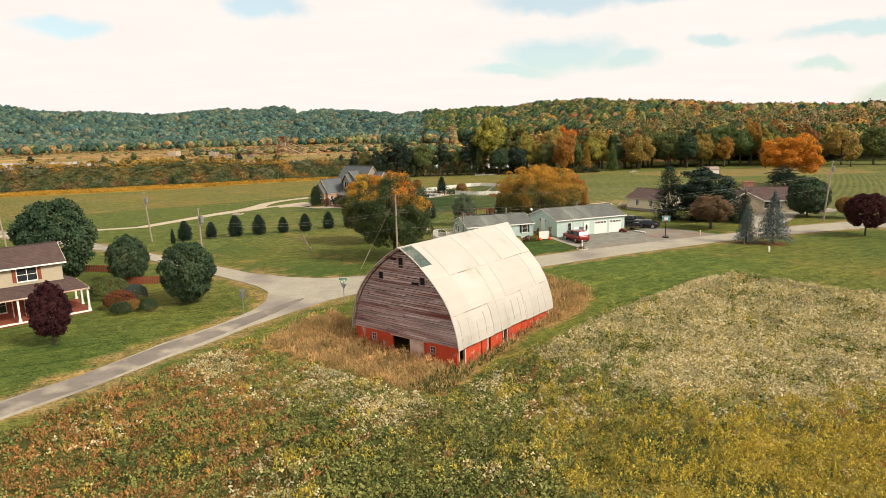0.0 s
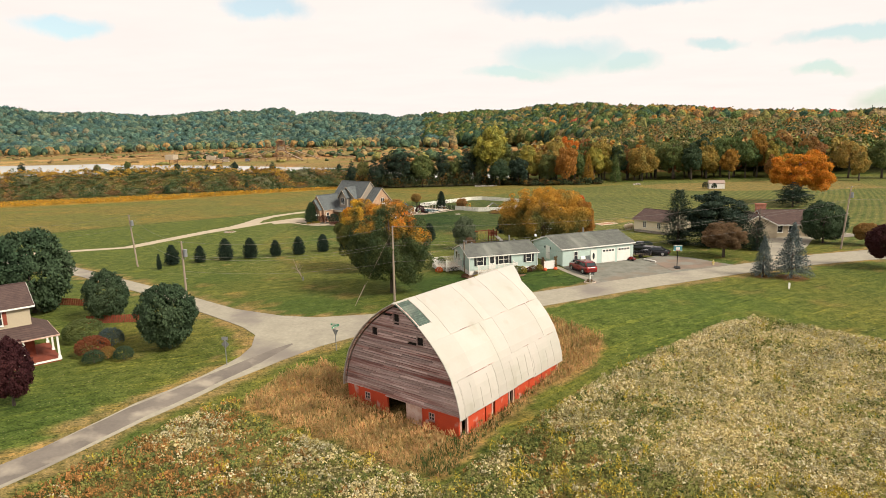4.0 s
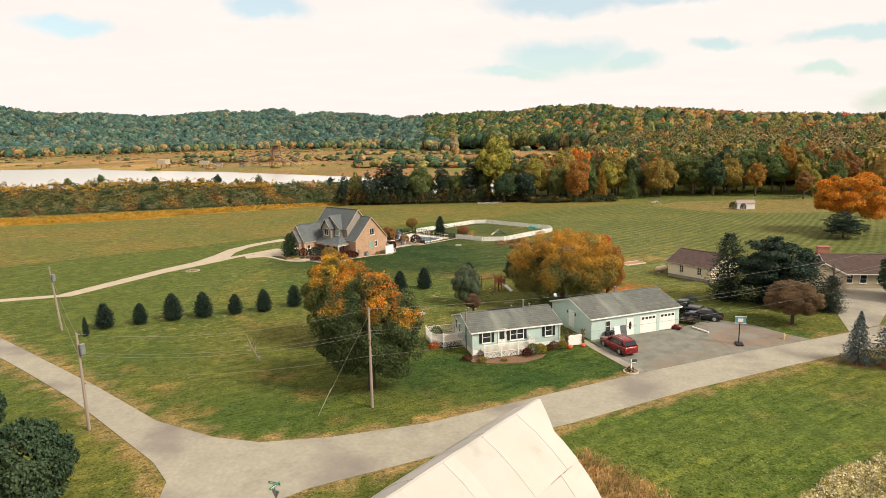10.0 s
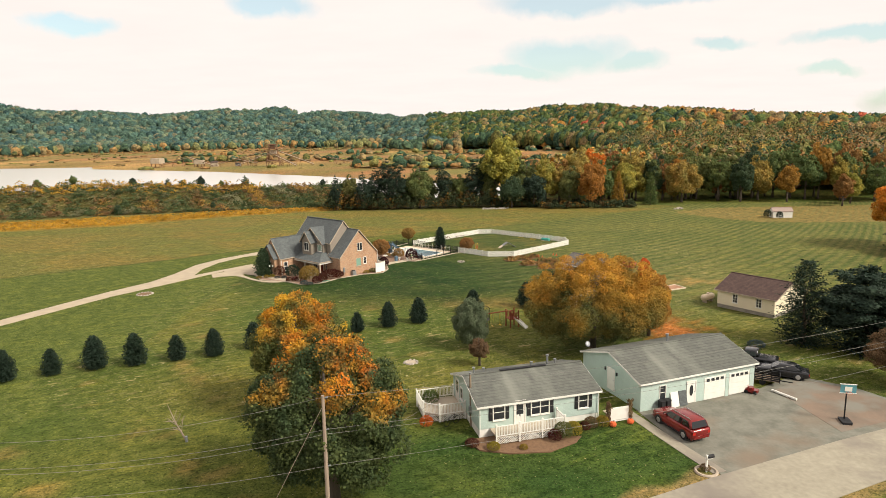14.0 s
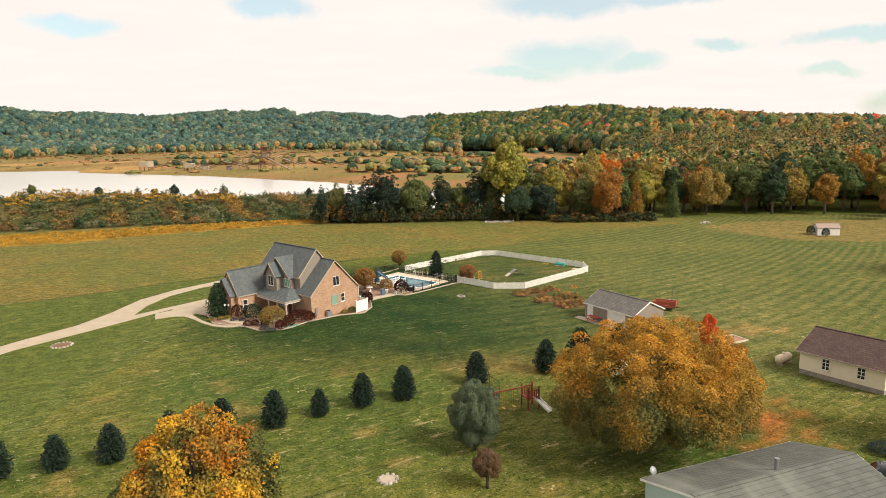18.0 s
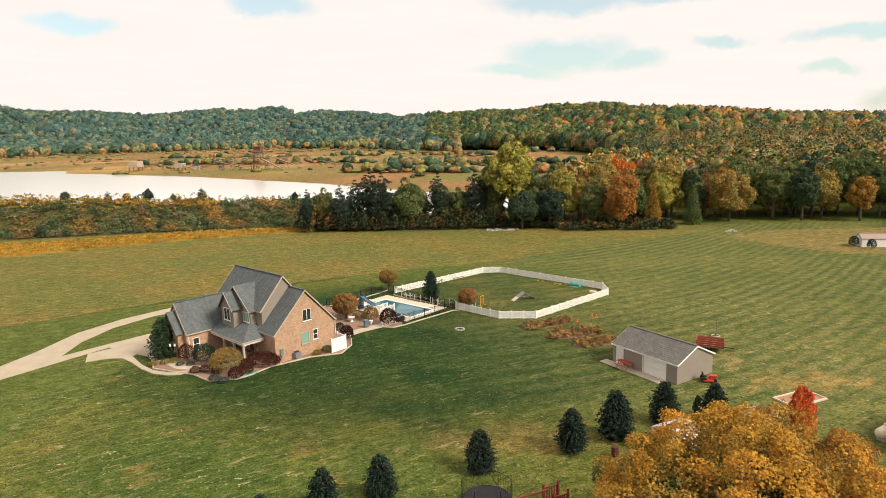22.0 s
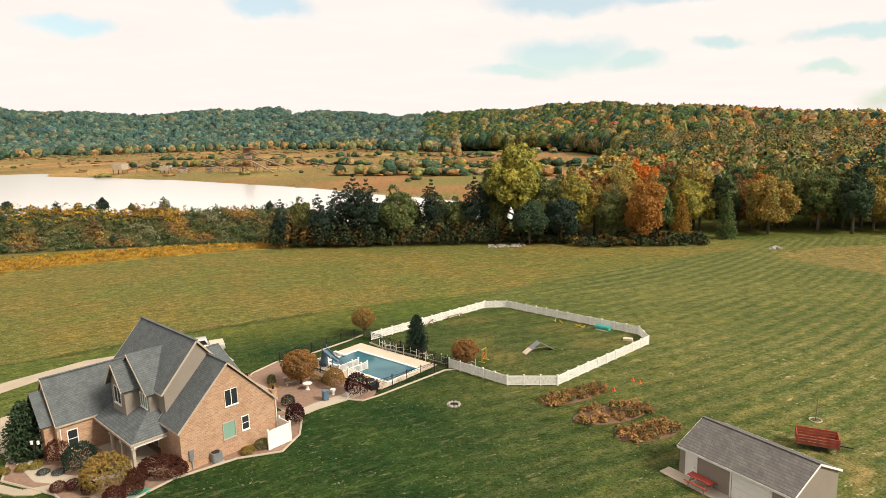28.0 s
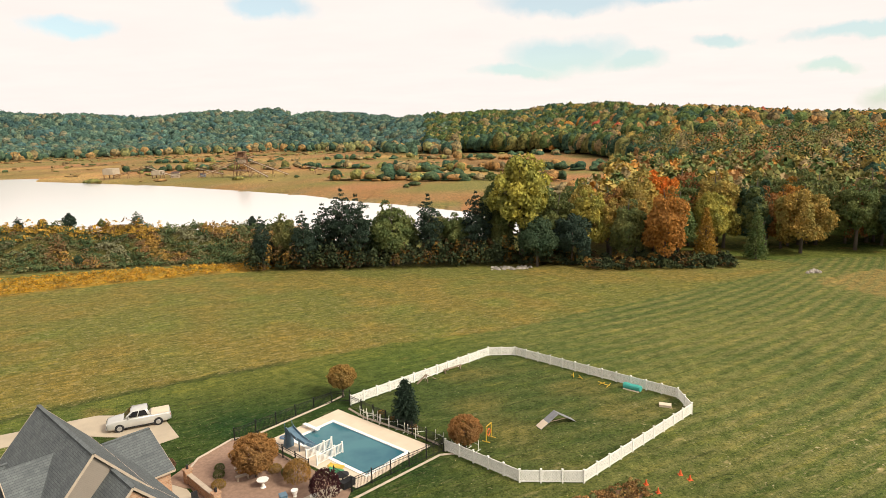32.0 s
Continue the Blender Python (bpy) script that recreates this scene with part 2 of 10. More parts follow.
    def mesh(self, name, material, smooth=False):
        me = bpy.data.meshes.new(name)
        me.from_pydata(self.v, [], self.f)
        me.validate()
        if smooth:
            me.shade_smooth()
        if material:
            me.materials.append(material)
        return me


def thing(name, x=0.0, y=0.0, z=0.0, rz=0.0, label="", category="", group="", kind=""):
    e = new(name)
    e.empty_display_size = 0.3
    e.matrix_basis = pose(x, y, z, 0, 0, rz)
    return tagged(e, label, category, group, kind)


def part(name, shape, material, parent, label="", at=None, smooth=False):
    """One mesh object under a thing or a part; shape: a Shape or a ready mesh."""
    me = shape.mesh(name, material, smooth) if isinstance(shape, Shape) else shape
    ob = new(name, me)
    ob.parent = parent
    if at is not None:
        ob.matrix_basis = at
    if label:
        ob["label"] = label
    return ob


def solid(name, shape, material, label, category, group="", kind="", at=None, smooth=False):
    """A thing that is one mesh."""
    ob = new(name, shape.mesh(name, material, smooth) if isinstance(shape, Shape) else shape)
    if at is not None:
        ob.matrix_basis = at
    return tagged(ob, label, category, group, kind)


def array_mesh(name, verts, material, per=4):
    """A mesh of loose polygons of `per` corners each, from an array of corners."""
    verts = np.asarray(verts, np.float32).reshape(-1, 3)
    n = len(verts) // per
    me = bpy.data.meshes.new(name)
    me.vertices.add(len(verts))
    me.vertices.foreach_set("co", verts.ravel())
    me.loops.add(len(verts))
    me.loops.foreach_set("vertex_index", np.arange(len(verts), dtype=np.int32))
    me.polygons.add(n)
    me.polygons.foreach_set("loop_start", np.arange(0, len(verts), per, dtype=np.int32))
    me.update(calc_edges=True)
    if material:
        me.materials.append(material)
    return me


def unit(v):
    return v / (np.linalg.norm(v, axis=-1, keepdims=True) + 1e-9)


def leaves(centres, ways, size, rng, aspect=0.62, out=None, loose=0.45):
    """A pointed quad at each centre, lying along its way, turned about it at random or, with out, to face that way."""
    n = len(centres)
    ways = unit(ways)
    side = unit(np.cross(ways, rng.normal(size=(n, 3)) if out is None else out + rng.normal(0, loose, (n, 3))))
    s = (np.asarray(size) * np.ones(n))[:, None]
    a = ways * s
    b = side * s * aspect
    fold = np.cross(ways, side) * s * 0.18
    return np.stack([centres - a * 0.5, centres + b * 0.5 + fold, centres + a * 0.5, centres - b * 0.5 + fold], 1)


def broad_crown(seed, clumps, each, rx, ry, rz, leaf, lumpy=0.28, clump=0.2, low=-0.75, fill=0.75):
    """Leaf quads of a broad-leaved crown: clumps of leaves spread near an uneven egg-shaped surface, open between."""
    rng = np.random.default_rng(seed)
    d = unit(rng.normal(size=(clumps * 3, 3)))
    d = d[d[:, 2] > low][:clumps]
    lobes = unit(rng.normal(size=(9, 3)))
    r = 1 + lumpy * (np.max(d @ lobes.T, axis=1) - 0.75) * 1.6
    depth = np.where(rng.random(len(d)) < fill, rng.uniform(0.8, 1.0, len(d)), rng.uniform(0.35, 0.8, len(d)))
    c = d * (r * depth)[:, None] * np.array([rx, ry, rz])
    cl = clump * (rx + ry + rz) / 3
    cc = np.repeat(c, each, 0)
    dd = unit(rng.normal(size=cc.shape) + np.repeat(d, each, 0) * 0.7)
    p = cc + dd * cl * rng.uniform(0.35, 1.0, (len(cc), 1)) * np.repeat(rng.uniform(0.6, 1.3, (len(c), 1)), each, 0)
    ways = rng.normal(size=p.shape) + dd * 0.3 + np.array([0, 0, -0.35])
    return leaves(p, ways, leaf * rng.uniform(0.6, 1.35, len(p)), rng, 0.7, dd + np.repeat(d, each, 0) * 0.8 + np.array([0, 0, 0.3]))


def lobed_crown(seed, lobes, total, rx, ry, rz, leaf, lobe=(0.26, 0.42), low=-0.6, flat=0.85, reach=(0.5, 0.8), sag=0.0):
    """Leaf quads of a crown built up of rounded boughs with shaded gaps between them."""
    rng = np.random.default_rng(seed)
    i = np.arange(lobes * 2) + 0.5
    up = 1 - 2 * i / len(i)
    turn = i * 2.39996 + rng.normal(0, 0.25, len(i))
    d = np.stack([np.cos(turn) * np.sqrt(1 - up**2), np.sin(turn) * np.sqrt(1 - up**2), up], 1) + rng.normal(0, 0.16, (len(i), 3))
    d = unit(d)
    d = d[d[:, 2] > low]
    size = np.array([rx, ry, rz])
    c = d * rng.uniform(*reach, (len(d), 1)) * size
    c[:, 2] -= sag * np.hypot(c[:, 0], c[:, 1])
    lr = rng.uniform(*lobe, len(d)) * size.mean() * (1 - 0.22 * np.clip(d[:, 2], 0, 1))
    n = np.maximum(12, (total * lr**2 / (lr**2).sum()).astype(int))
    cc, dd, rr = np.repeat(c, n, 0), np.repeat(d, n, 0), np.repeat(lr, n)
    e = unit(rng.normal(size=cc.shape) + dd * 0.55 + np.array([0, 0, 0.25]))
    rag = rng.uniform(0.55, 1.0, len(cc)) ** 0.5 * (1 + 0.25 * (rng.random(len(cc)) < 0.12))
    p = cc + e * (rr * rag)[:, None] * np.array([1, 1, flat])
    ways = rng.normal(size=p.shape) + e * 0.4 + np.array([0, 0, -0.4])
    return leaves(p, ways, leaf * rng.uniform(0.6, 1.4, len(p)), rng, 0.7, e + dd * 0.4 + np.array([0, 0, 0.3]))


def cone_crown(seed, height, radius, whorls, arms, per, leaf, droop=0.25, base=0.06, power=0.85, tuck=1.0, ragged=0.28):
    """Needle sprays of a conifer: whorls of drooping arms, each set with small blades."""
    rng = np.random.default_rng(seed)
    out = []
    for i in range(whorls):
        f = i / (whorls - 1)
        z = height * (base + (1 - base) * f)
        r = radius * max(0.03, (1 - f)) ** power * min(1.0, tuck + (1 - tuck) * f / 0.3)
        k = max(3, int(arms * (0.35 + 0.65 * (1 - f))))
        a = rng.uniform(0, 6.28) + np.arange(k) * 6.283 / k + rng.normal(0, 0.2, k)
        rr = r * rng.uniform(1 - ragged, 1.12, k)
        t = np.linspace(0.25, 1.0, per)
        A, R = np.repeat(a, per), np.repeat(rr, per)
        T = np.tile(t, k)
        c = np.stack([np.cos(A) * R * T, np.sin(A) * R * T, z - droop * R * T**1.4 + rng.normal(0, 0.05, len(T)) * height / whorls], 1)
        c += rng.normal(0, leaf * 0.3, c.shape)
        ways = np.stack([np.cos(A), np.sin(A), -0.25 + 0 * A], 1) + rng.normal(0, 0.55, c.shape)
        out.append(leaves(c, ways, leaf * rng.uniform(0.7, 1.3, len(c)), rng, 0.5))
    top = np.array([[0, 0, height]])
    out.append(leaves(top, np.array([[0, 0, 1.0]]), leaf * 1.4, rng, 0.3))
    return np.concatenate(out)


def trunk_shape(seed, height, radius, spread, limbs, start=0.25):
    rnd = random.Random(seed)
    s = Shape()
    bend = [(rnd.uniform(-1, 1) * 0.03 * height * i / 4, rnd.uniform(-1, 1) * 0.03 * height * i / 4, height * i / 4) for i in range(5)]
    bend[0] = (0, 0, -0.3)
    s.tube(bend, [radius * 1.25, radius, radius * 0.75, radius * 0.5, radius * 0.15], 9)
    for _ in range(limbs):
        f = rnd.uniform(start, 0.8)
        k = min(3, int(f * 4))
        a, b = Vector(bend[k]), Vector(bend[k + 1])
        p = a.lerp(b, f * 4 - k)
        ang, ln = rnd.uniform(0, 6.28), spread * rnd.uniform(0.55, 0.95) * (1.1 - 0.5 * f)
        q = p + Vector((math.cos(ang) * ln * 0.5, math.sin(ang) * ln * 0.5, ln * 0.3))
        e = p + Vector((math.cos(ang) * ln, math.sin(ang) * ln, ln * rnd.uniform(0.5, 0.9)))
        r = radius * (0.5 - 0.35 * f)
        s.tube([p, q, e], [r, r * 0.65, r * 0.15], 6)
        for _ in range(2):
            e2 = q + Vector((rnd.uniform(-1, 1), rnd.uniform(-1, 1), rnd.uniform(0.2, 0.9))) * ln * 0.45
            s.tube([q, e2], [r * 0.45, r * 0.1], 5)
    return s


def smooth01(v):
    v = np.clip(v, 0, 1)
    return v * v * (3 - 2 * v)


def grid_noise(x, y, scale, seed):
    """Soft random waves in the plane, about -1 to 1."""
    rng = np.random.default_rng(seed)
    out = 0 * x
    for _ in range(7):
        a, k = rng.uniform(0, 6.28), rng.uniform(0.6, 1.6) / scale
        out = out + np.sin((x * np.cos(a) + y * np.sin(a)) * k * 6.28 + rng.uniform(0, 6.28))
    return out / 3.2


def inside(x, y, ring):
    """Whether points lie in a ring of x, y."""
    hit = np.zeros(np.shape(x), bool)
    for (x0, y0), (x1, y1) in zip(ring, ring[1:] + ring[:1]):
        cross = ((y0 > y) != (y1 > y)) & (x < (x1 - x0) * (y - y0) / ((y1 - y0) or 1e-9) + x0)
        hit ^= cross
    return hit


def to_line(x, y, pts):
    """Distance to a polyline."""
    best = np.full(np.shape(x), 1e9)
    for (x0, y0), (x1, y1) in zip(pts, pts[1:]):
        dx, dy = x1 - x0, y1 - y0
        t = np.clip(((x - x0) * dx + (y - y0) * dy) / (dx * dx + dy * dy), 0, 1)
        best = np.minimum(best, np.hypot(x - x0 - t * dx, y - y0 - t * dy))
    return best

# ---- lie of the land ----
ROAD = [(-110, 153), (-67, 126), (-48, 111.6), (-38.4, 104.3), (-28.2, 96), (-21.5, 92.6), (-17.2, 91.6), (-11.3, 92.4), (-3.2, 94.8), (7.5, 100.3), (17.7, 105.3), (30, 110.8), (44.3, 116.6), (57, 122), (70, 125.5), (95, 129), (150, 135), (150, 128), (95, 122), (62, 116.8), (52, 114), (42, 110.3), (36, 107.8), (22, 101.2), (9.4, 94.4), (0, 90.2), (-5.7, 87.5), (-11.6, 84.9), (-14.9, 82.6), (-18.1, 79.4), (-21.7, 74.9), (-25.7, 66.7), (-28.6, 58.5), (-31.1, 52.8), (-37, 42), (-52, 20), (-80, -20), (-83, -18), (-55, 22), (-40, 44), (-33.3, 54.8), (-30.3, 61), (-27.6, 69.5), (-24.4, 75.6), (-22.4, 80), (-22, 82.6), (-22.6, 85.8), (-24.9, 88.5), (-31, 93.9), (-39, 101), (-49, 108.8), (-61, 117.8), (-112, 148)]
LAKE = [(-560, 720), (-430, 690), (-366, 684), (-340, 640), (-262, 594), (-188, 548), (-120, 492), (-78, 457), (-40, 414), (-27, 404), (12, 362), (28, 352), (24, 322), (-10, 314), (-45, 313), (-95, 316), (-140, 305), (-260, 285), (-420, 300), (-600, 420)]
CREST = [(-330, 225), (-210, 262), (-135, 284), (-95, 294), (-65, 298), (-44, 297)]
WEEDS = [(-70, -40), (-50, 14), (-35, 40), (-28.9, 52.6), (-26.3, 59.6), (-23, 67.3), (-20.1, 71.4), (-16.8, 67.9), (-10.9, 64.1), (-1.5, 57.8), (2.6, 64.6), (12.4, 74.7), (20.6, 80.8), (27.2, 86.1), (31.6, 87.8), (36.7, 83.6), (46, 78.4), (69.4, 69.7), (120.2, 54.8), (110, -40)]
BROWN = [(-19.1, 70.9), (-16.6, 76.7), (-13.5, 78.7), (-10.6, 75.5), (-4.2, 78.4), (9.5, 89.1), (14.3, 83.2), (12.4, 77.2), (6.5, 72.5), (1.7, 65.1), (-1.7, 58.6), (-5.4, 60.8), (-11.1, 64.9)]
GOLD = [(-230, 215), (-139, 238), (-106, 246), (-80, 262), (-56, 272), (-42, 276), (-40, 283), (-60, 282), (-82, 277), (-106, 268), (-140, 258), (-240, 235)]
AZ = np.array([-180, -100, -70, -36, -32.5, -27.5, -20, -15.5, -8.8, -4.3, -0.8, 1.7, 7.6, 10.0, 12.2, 15.0, 20.5, 26.6, 33, 70, 110, 180.0])
TOP = np.array([80, 95, 104, 102, 99, 84, 93, 88, 69, 48, 44, 48, 55, 51, 43, 32, 22, 13, 8, 25, 40, 80.0])
RIDGE = np.array([2150, 2150, 2150, 2150, 2150, 2150, 2150, 2150, 1900, 1600, 1540, 1500, 1480, 1400, 1230, 1020, 900, 900, 880, 880, 1100, 2150.0])
FOOT = np.array([1650, 1650, 1650, 1650, 1650, 1650, 1650, 1620, 1380, 1120, 990, 930, 880, 800, 640, 440, 330, 290, 275, 260, 600, 1650.0])


def hill_part(x, y):
    az = np.degrees(np.arctan2(x, y - 80))
    r = np.hypot(x, y - 80)
    top, ridge, foot = (np.interp(az, AZ, col) for col in (TOP, RIDGE, FOOT))
    return top, (r - foot) / (ridge - foot)


def land(x, y):
    x, y = np.asarray(x, float), np.asarray(y, float)
    z = 0.42 * np.exp(-(((x - 9) / 13) ** 2) - ((y - 118.5) / 7.5) ** 2)
    fall = 1.9 * smooth01((91 - y) / 26) * smooth01((x + 36) / 20)
    z -= fall
    top, f = hill_part(x, y)
    z += top * smooth01(f) * (1 + 0.10 * grid_noise(x, y, 260, 5) * smooth01(f * 3) * (f < 1.3))
    d = to_line(x, y, CREST)
    z += (6.0 + 3.0 * smooth01((-60 - x) / 80)) * smooth01(1 - d / 12.5) * (1 + 0.12 * grid_noise(x, y, 12, 3))
    wet = inside(x, y, LAKE)
    z = np.where(wet, -1.6, z)
    return z


def gz(x, y):
    return float(land(np.array([x]), np.array([y]))[0])


def ground_tone(x, y):
    """The colour of what grows or lies there."""
    n1, n2, n3 = grid_noise(x, y, 9, 11), grid_noise(x, y, 27, 12), grid_noise(x, y, 3.4, 13)
    lawn = np.array([0.062, 0.092, 0.022])
    c = np.ones((*x.shape, 1)) * lawn

    def lay(colour, w):
        nonlocal c
        w = np.clip(w, 0, 1)[..., None]
        c = c * (1 - w) + np.array(colour) * w

    lay((0.115, 0.118, 0.030), 0.5 + 0.5 * n2)
    lay((0.165, 0.125, 0.045), smooth01((n1 + 0.5 * n3 - 0.75) * 1.6) * 0.7)
    lay((0.030, 0.062, 0.016), smooth01((1.25 - np.hypot((x - 5) / 17, (y - 107) / 7)) * 1.6) * (0.75 + 0.25 * n1))
    # the greener lawn east of the barn and round the brick house
    lay((0.060, 0.105, 0.022), smooth01(1.3 - np.hypot((x - 22) / 22, (y - 92) / 15)) * 0.6)
    lay((0.045, 0.078, 0.020), smooth01(1.4 - np.hypot((x + 14) / 24, (y - 176) / 14)) * 0.8)
    lay((0.19, 0.135, 0.05), smooth01((1.2 - np.hypot((x - 4) / 8, (y - 154) / 3.5)) * 1.5 + 0.4 * n3) * 0.7)
    lay((0.15, 0.115, 0.04), smooth01((1.0 - np.hypot((x + 9) / 14, (y - 164) / 9)) + 0.5 * n1) * 0.5)
    near_house = smooth01((1.35 - np.hypot((x + 7) / 32, (y - 183) / 26)) * 2.0)
    lay((0.014, 0.038, 0.010), near_house * (0.85 + 0.15 * n1) * (y > 132))
    straw = smooth01((grid_noise(x, y * 1.8, 5.5, 15) + 0.6 * n3 - 0.95) * 2.2)
    straw = np.clip(0.25 + 1.2 * straw, 0, 1) * smooth01((y - 112) / 12) * smooth01((212 - y) / 15) * smooth01((x + 52) / 12) * smooth01((56 - x) / 15)
    # meadow cut for hay, beyond the lawns
    hay = [(-400, 60), (-140, 140), (-91, 174), (-74, 184.3), (-64, 191), (-54, 198.5), (-36, 211), (-21, 219), (-9.8, 225.2), (6.6, 230.5), (55, 259.6), (70, 270), (20, 320), (-200, 320), (-500, 250)]
    hw = inside(x + n3 * 0.5, y + n3 * 0.5, hay)
    lay((0.118, 0.118, 0.034), hw * 0.9)
    lay((0.162, 0.122, 0.036), hw * smooth01(0.45 + 0.55 * n2 + 0.35 * n1) * 0.75)
    lay((0.105, 0.125, 0.032), hw * smooth01(-0.2 + 0.7 * grid_noise(x, y, 16, 19)) * 0.7)
    edge = to_line(x, y, hay[:9])
    lay((0.028, 0.042, 0.012), (edge < 0.7) * (x < -22) * 0.6)
    west = (x < -40) & (y > 60)
    lay((0.085, 0.108, 0.028), (west & ~hw & (y < 200)) * 1.0)
    # mown stripes of the big lawn
    big = (~hw) * smooth01((y - 158 + 0.55 * x) / 16) * (y < 275) * smooth01((x + 6) / 18)
    across = (y - 0.62 * x - 0.0022 * (x - 30) ** 2 * 3) / 2.9
    lay((0.074, 0.098, 0.032), big * 0.85 * (1 - 0.6 * near_house))
    global STRIPE, ACROSS, STRAW
    STRAW = np.clip(straw * (1 - 0.6 * near_house) + hw * 0.32, 0, 1)
    STRIPE, ACROSS = big * (0.35 + 0.65 * smooth01((x - 8) / 25)), across
    lay((0.13, 0.135, 0.045), big * smooth01(0.2 + n2) * 0.4)
    yard = inside(x, y, [(-1, 195), (5.2, 189.7), (10.4, 189.5), (23.3, 202), (23.3, 205.7), (7.3, 219.7), (3.9, 219.7), (-11.4, 204.7)])
    lay((0.046, 0.068, 0.020), yard * 0.9)
    lay((0.13, 0.11, 0.04), yard * smooth01(0.1 + n1) * 0.45)
    # bare and dry ground
    dirt = inside(x + n3, y + n3, [(64, 256), (70, 243), (78, 232), (98, 228), (140, 226), (140, 262), (81, 264)])
    lay((0.27, 0.165, 0.075), dirt * 0.5)
    lay((0.30, 0.19, 0.08), smooth01((1 - np.hypot((x - 36) / 8, (y - 166) / 3)) * 2 + n3) * (x > 25) * 0.6)
    lay((0.30, 0.21, 0.10), smooth01(1 - np.hypot(x - 30.5, (y - 172.5) * 1.2) / 2.6 + 0.4 * n3) * 0.9)
    gold = inside(x + n3 * 0.8, y + n3 * 0.8, GOLD)
    lay((0.32, 0.195, 0.032), gold * 0.95)
    lay((0.09, 0.075, 0.025), gold * smooth01(0.1 + n1) * 0.6)
    bank = to_line(x, y, CREST) < 15
    lay((0.085, 0.075, 0.030), (bank & ~gold & (x < -30)) * 0.95)
    lay((0.050, 0.060, 0.022), (bank & ~gold & (x < -30)) * smooth01(0.2 + n1) * 0.8)
    # rough field in front
    wd = inside(x + n3 * 0.6, y + n3 * 0.6, WEEDS)
    lay((0.070, 0.078, 0.028), wd * 1.0)
    lay((0.19, 0.14, 0.055), wd * smooth01(0.1 + grid_noise(x, y, 14, 31)) * 0.6)
    lay((0.40, 0.35, 0.17), wd * smooth01((x - 4) / 14) * smooth01((y - 50) / 12) * 0.75)
    lay((0.27, 0.205, 0.055), wd * smooth01((x + 1) / 13) * smooth01((60 - y) / 10) * smooth01(0.6 + n1) * 0.7)
    lay((0.26, 0.15, 0.055), wd * smooth01((x - 17) / 14) * smooth01((60 - y) / 14) * smooth01(0.3 + n2) * 0.6)
    lay((0.28, 0.245, 0.13), wd * smooth01(1 - np.abs(y - 58 + 0.35 * x) / 8) * (x < 3) * 0.5)
    br = inside(x + n3 * 0.5, y + n3 * 0.5, BROWN)
    lay((0.25, 0.165, 0.075), br * 0.95)
    # far flats
    far = (y > 330) | ((x < -150) & (y > 285))
    lay((0.265, 0.155, 0.080), far * (~bank) * 0.95)
    lay((0.32, 0.150, 0.085), far * (~bank) * smooth01(grid_noise(x, y * 2.6, 240, 41)) * 0.8)
    lay((0.150, 0.155, 0.055), far * (~bank) * smooth01((grid_noise(x, y * 2.6, 90, 42) - 0.1) * 2) * 0.8)
    lay((0.42, 0.27, 0.12), far * (~bank) * (y > 560) * smooth01((grid_noise(x, y * 3.2, 150, 46) - 0.5) * 3) * 0.8)
    lay((0.10, 0.075, 0.035), far * (~bank) * smooth01((grid_noise(x, y * 3.5, 60, 43) - 0.5) * 2) * 0.6)
    shore = to_line(x, y, LAKE + LAKE[:1])
    lay((0.25, 0.125, 0.06), far * smooth01((shore - 4) / 10) * smooth01((60 - shore) / 40) * smooth01(0.4 + grid_noise(x, y, 60, 44)) * 0.8)
    lay((0.17, 0.165, 0.06), far * np.exp(-(((x + 190) / 120) ** 2) - ((y - 600) / 60) ** 2) * 0.8)
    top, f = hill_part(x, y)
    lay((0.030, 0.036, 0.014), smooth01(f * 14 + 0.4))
    lay((0.20, 0.15, 0.09), (to_line(x, y, LAKE + LAKE[:1]) < 4.5) * (y > 318) * 0.8)
    lay((0.30, 0.105, 0.03), smooth01(1.15 - np.hypot((x - 26) / 5.5, (y - 140) / 6.5) + 0.35 * n3) * 0.9)
    lay((0.15, 0.07, 0.04), smooth01((2.4 - np.hypot(x - 45.4, y - 106.6)) * 1.5) * 0.9)
    lay((0.15, 0.07, 0.04), smooth01((1.6 - np.hypot(x - 42.0, y - 107.6)) * 1.5) * 0.9)
    lay((0.24, 0.165, 0.085), smooth01((1.5 + 0.9 * n3 - to_line(x, y, ROAD + ROAD[:1])) * 1.2) * 0.75)
    return np.clip(c * np.array([1.22, 1.16, 1.00]), 0.004, 1)


def spaced(lo, hi, step, out_lo, out_hi, grow=1.16):
    mid = list(np.arange(lo, hi + step / 2, step))
    s, v = step, hi
    while v < out_hi:
        s *= grow
        v += s
        mid.append(v)
    s, v = step, lo
    while v > out_lo:
        s *= grow
        v -= s
        mid.insert(0, v)
    return np.array(mid)


# ground colour, read from the sheet, with grass grain at two sizes
m_ground, _n, _l, _b = nodes_of("grassland")
_nt = m_ground.node_tree
_at = _n.new("ShaderNodeAttribute")
_at.attribute_name = "tone"
_st = _n.new("ShaderNodeAttribute")
_st.attribute_name = "mown"
_ss = _n.new("ShaderNodeSeparateXYZ")
_l.new(_st.outputs["Vector"], _ss.inputs[0])


def gmath(op, a, b):
    n = _n.new("ShaderNodeMath")
    n.operation = op
    for k, v in enumerate((a, b)):
        if isinstance(v, (int, float)):
            n.inputs[k].default_value = v
        else:
            _l.new(v, n.inputs[k])
    return n.outputs[0]


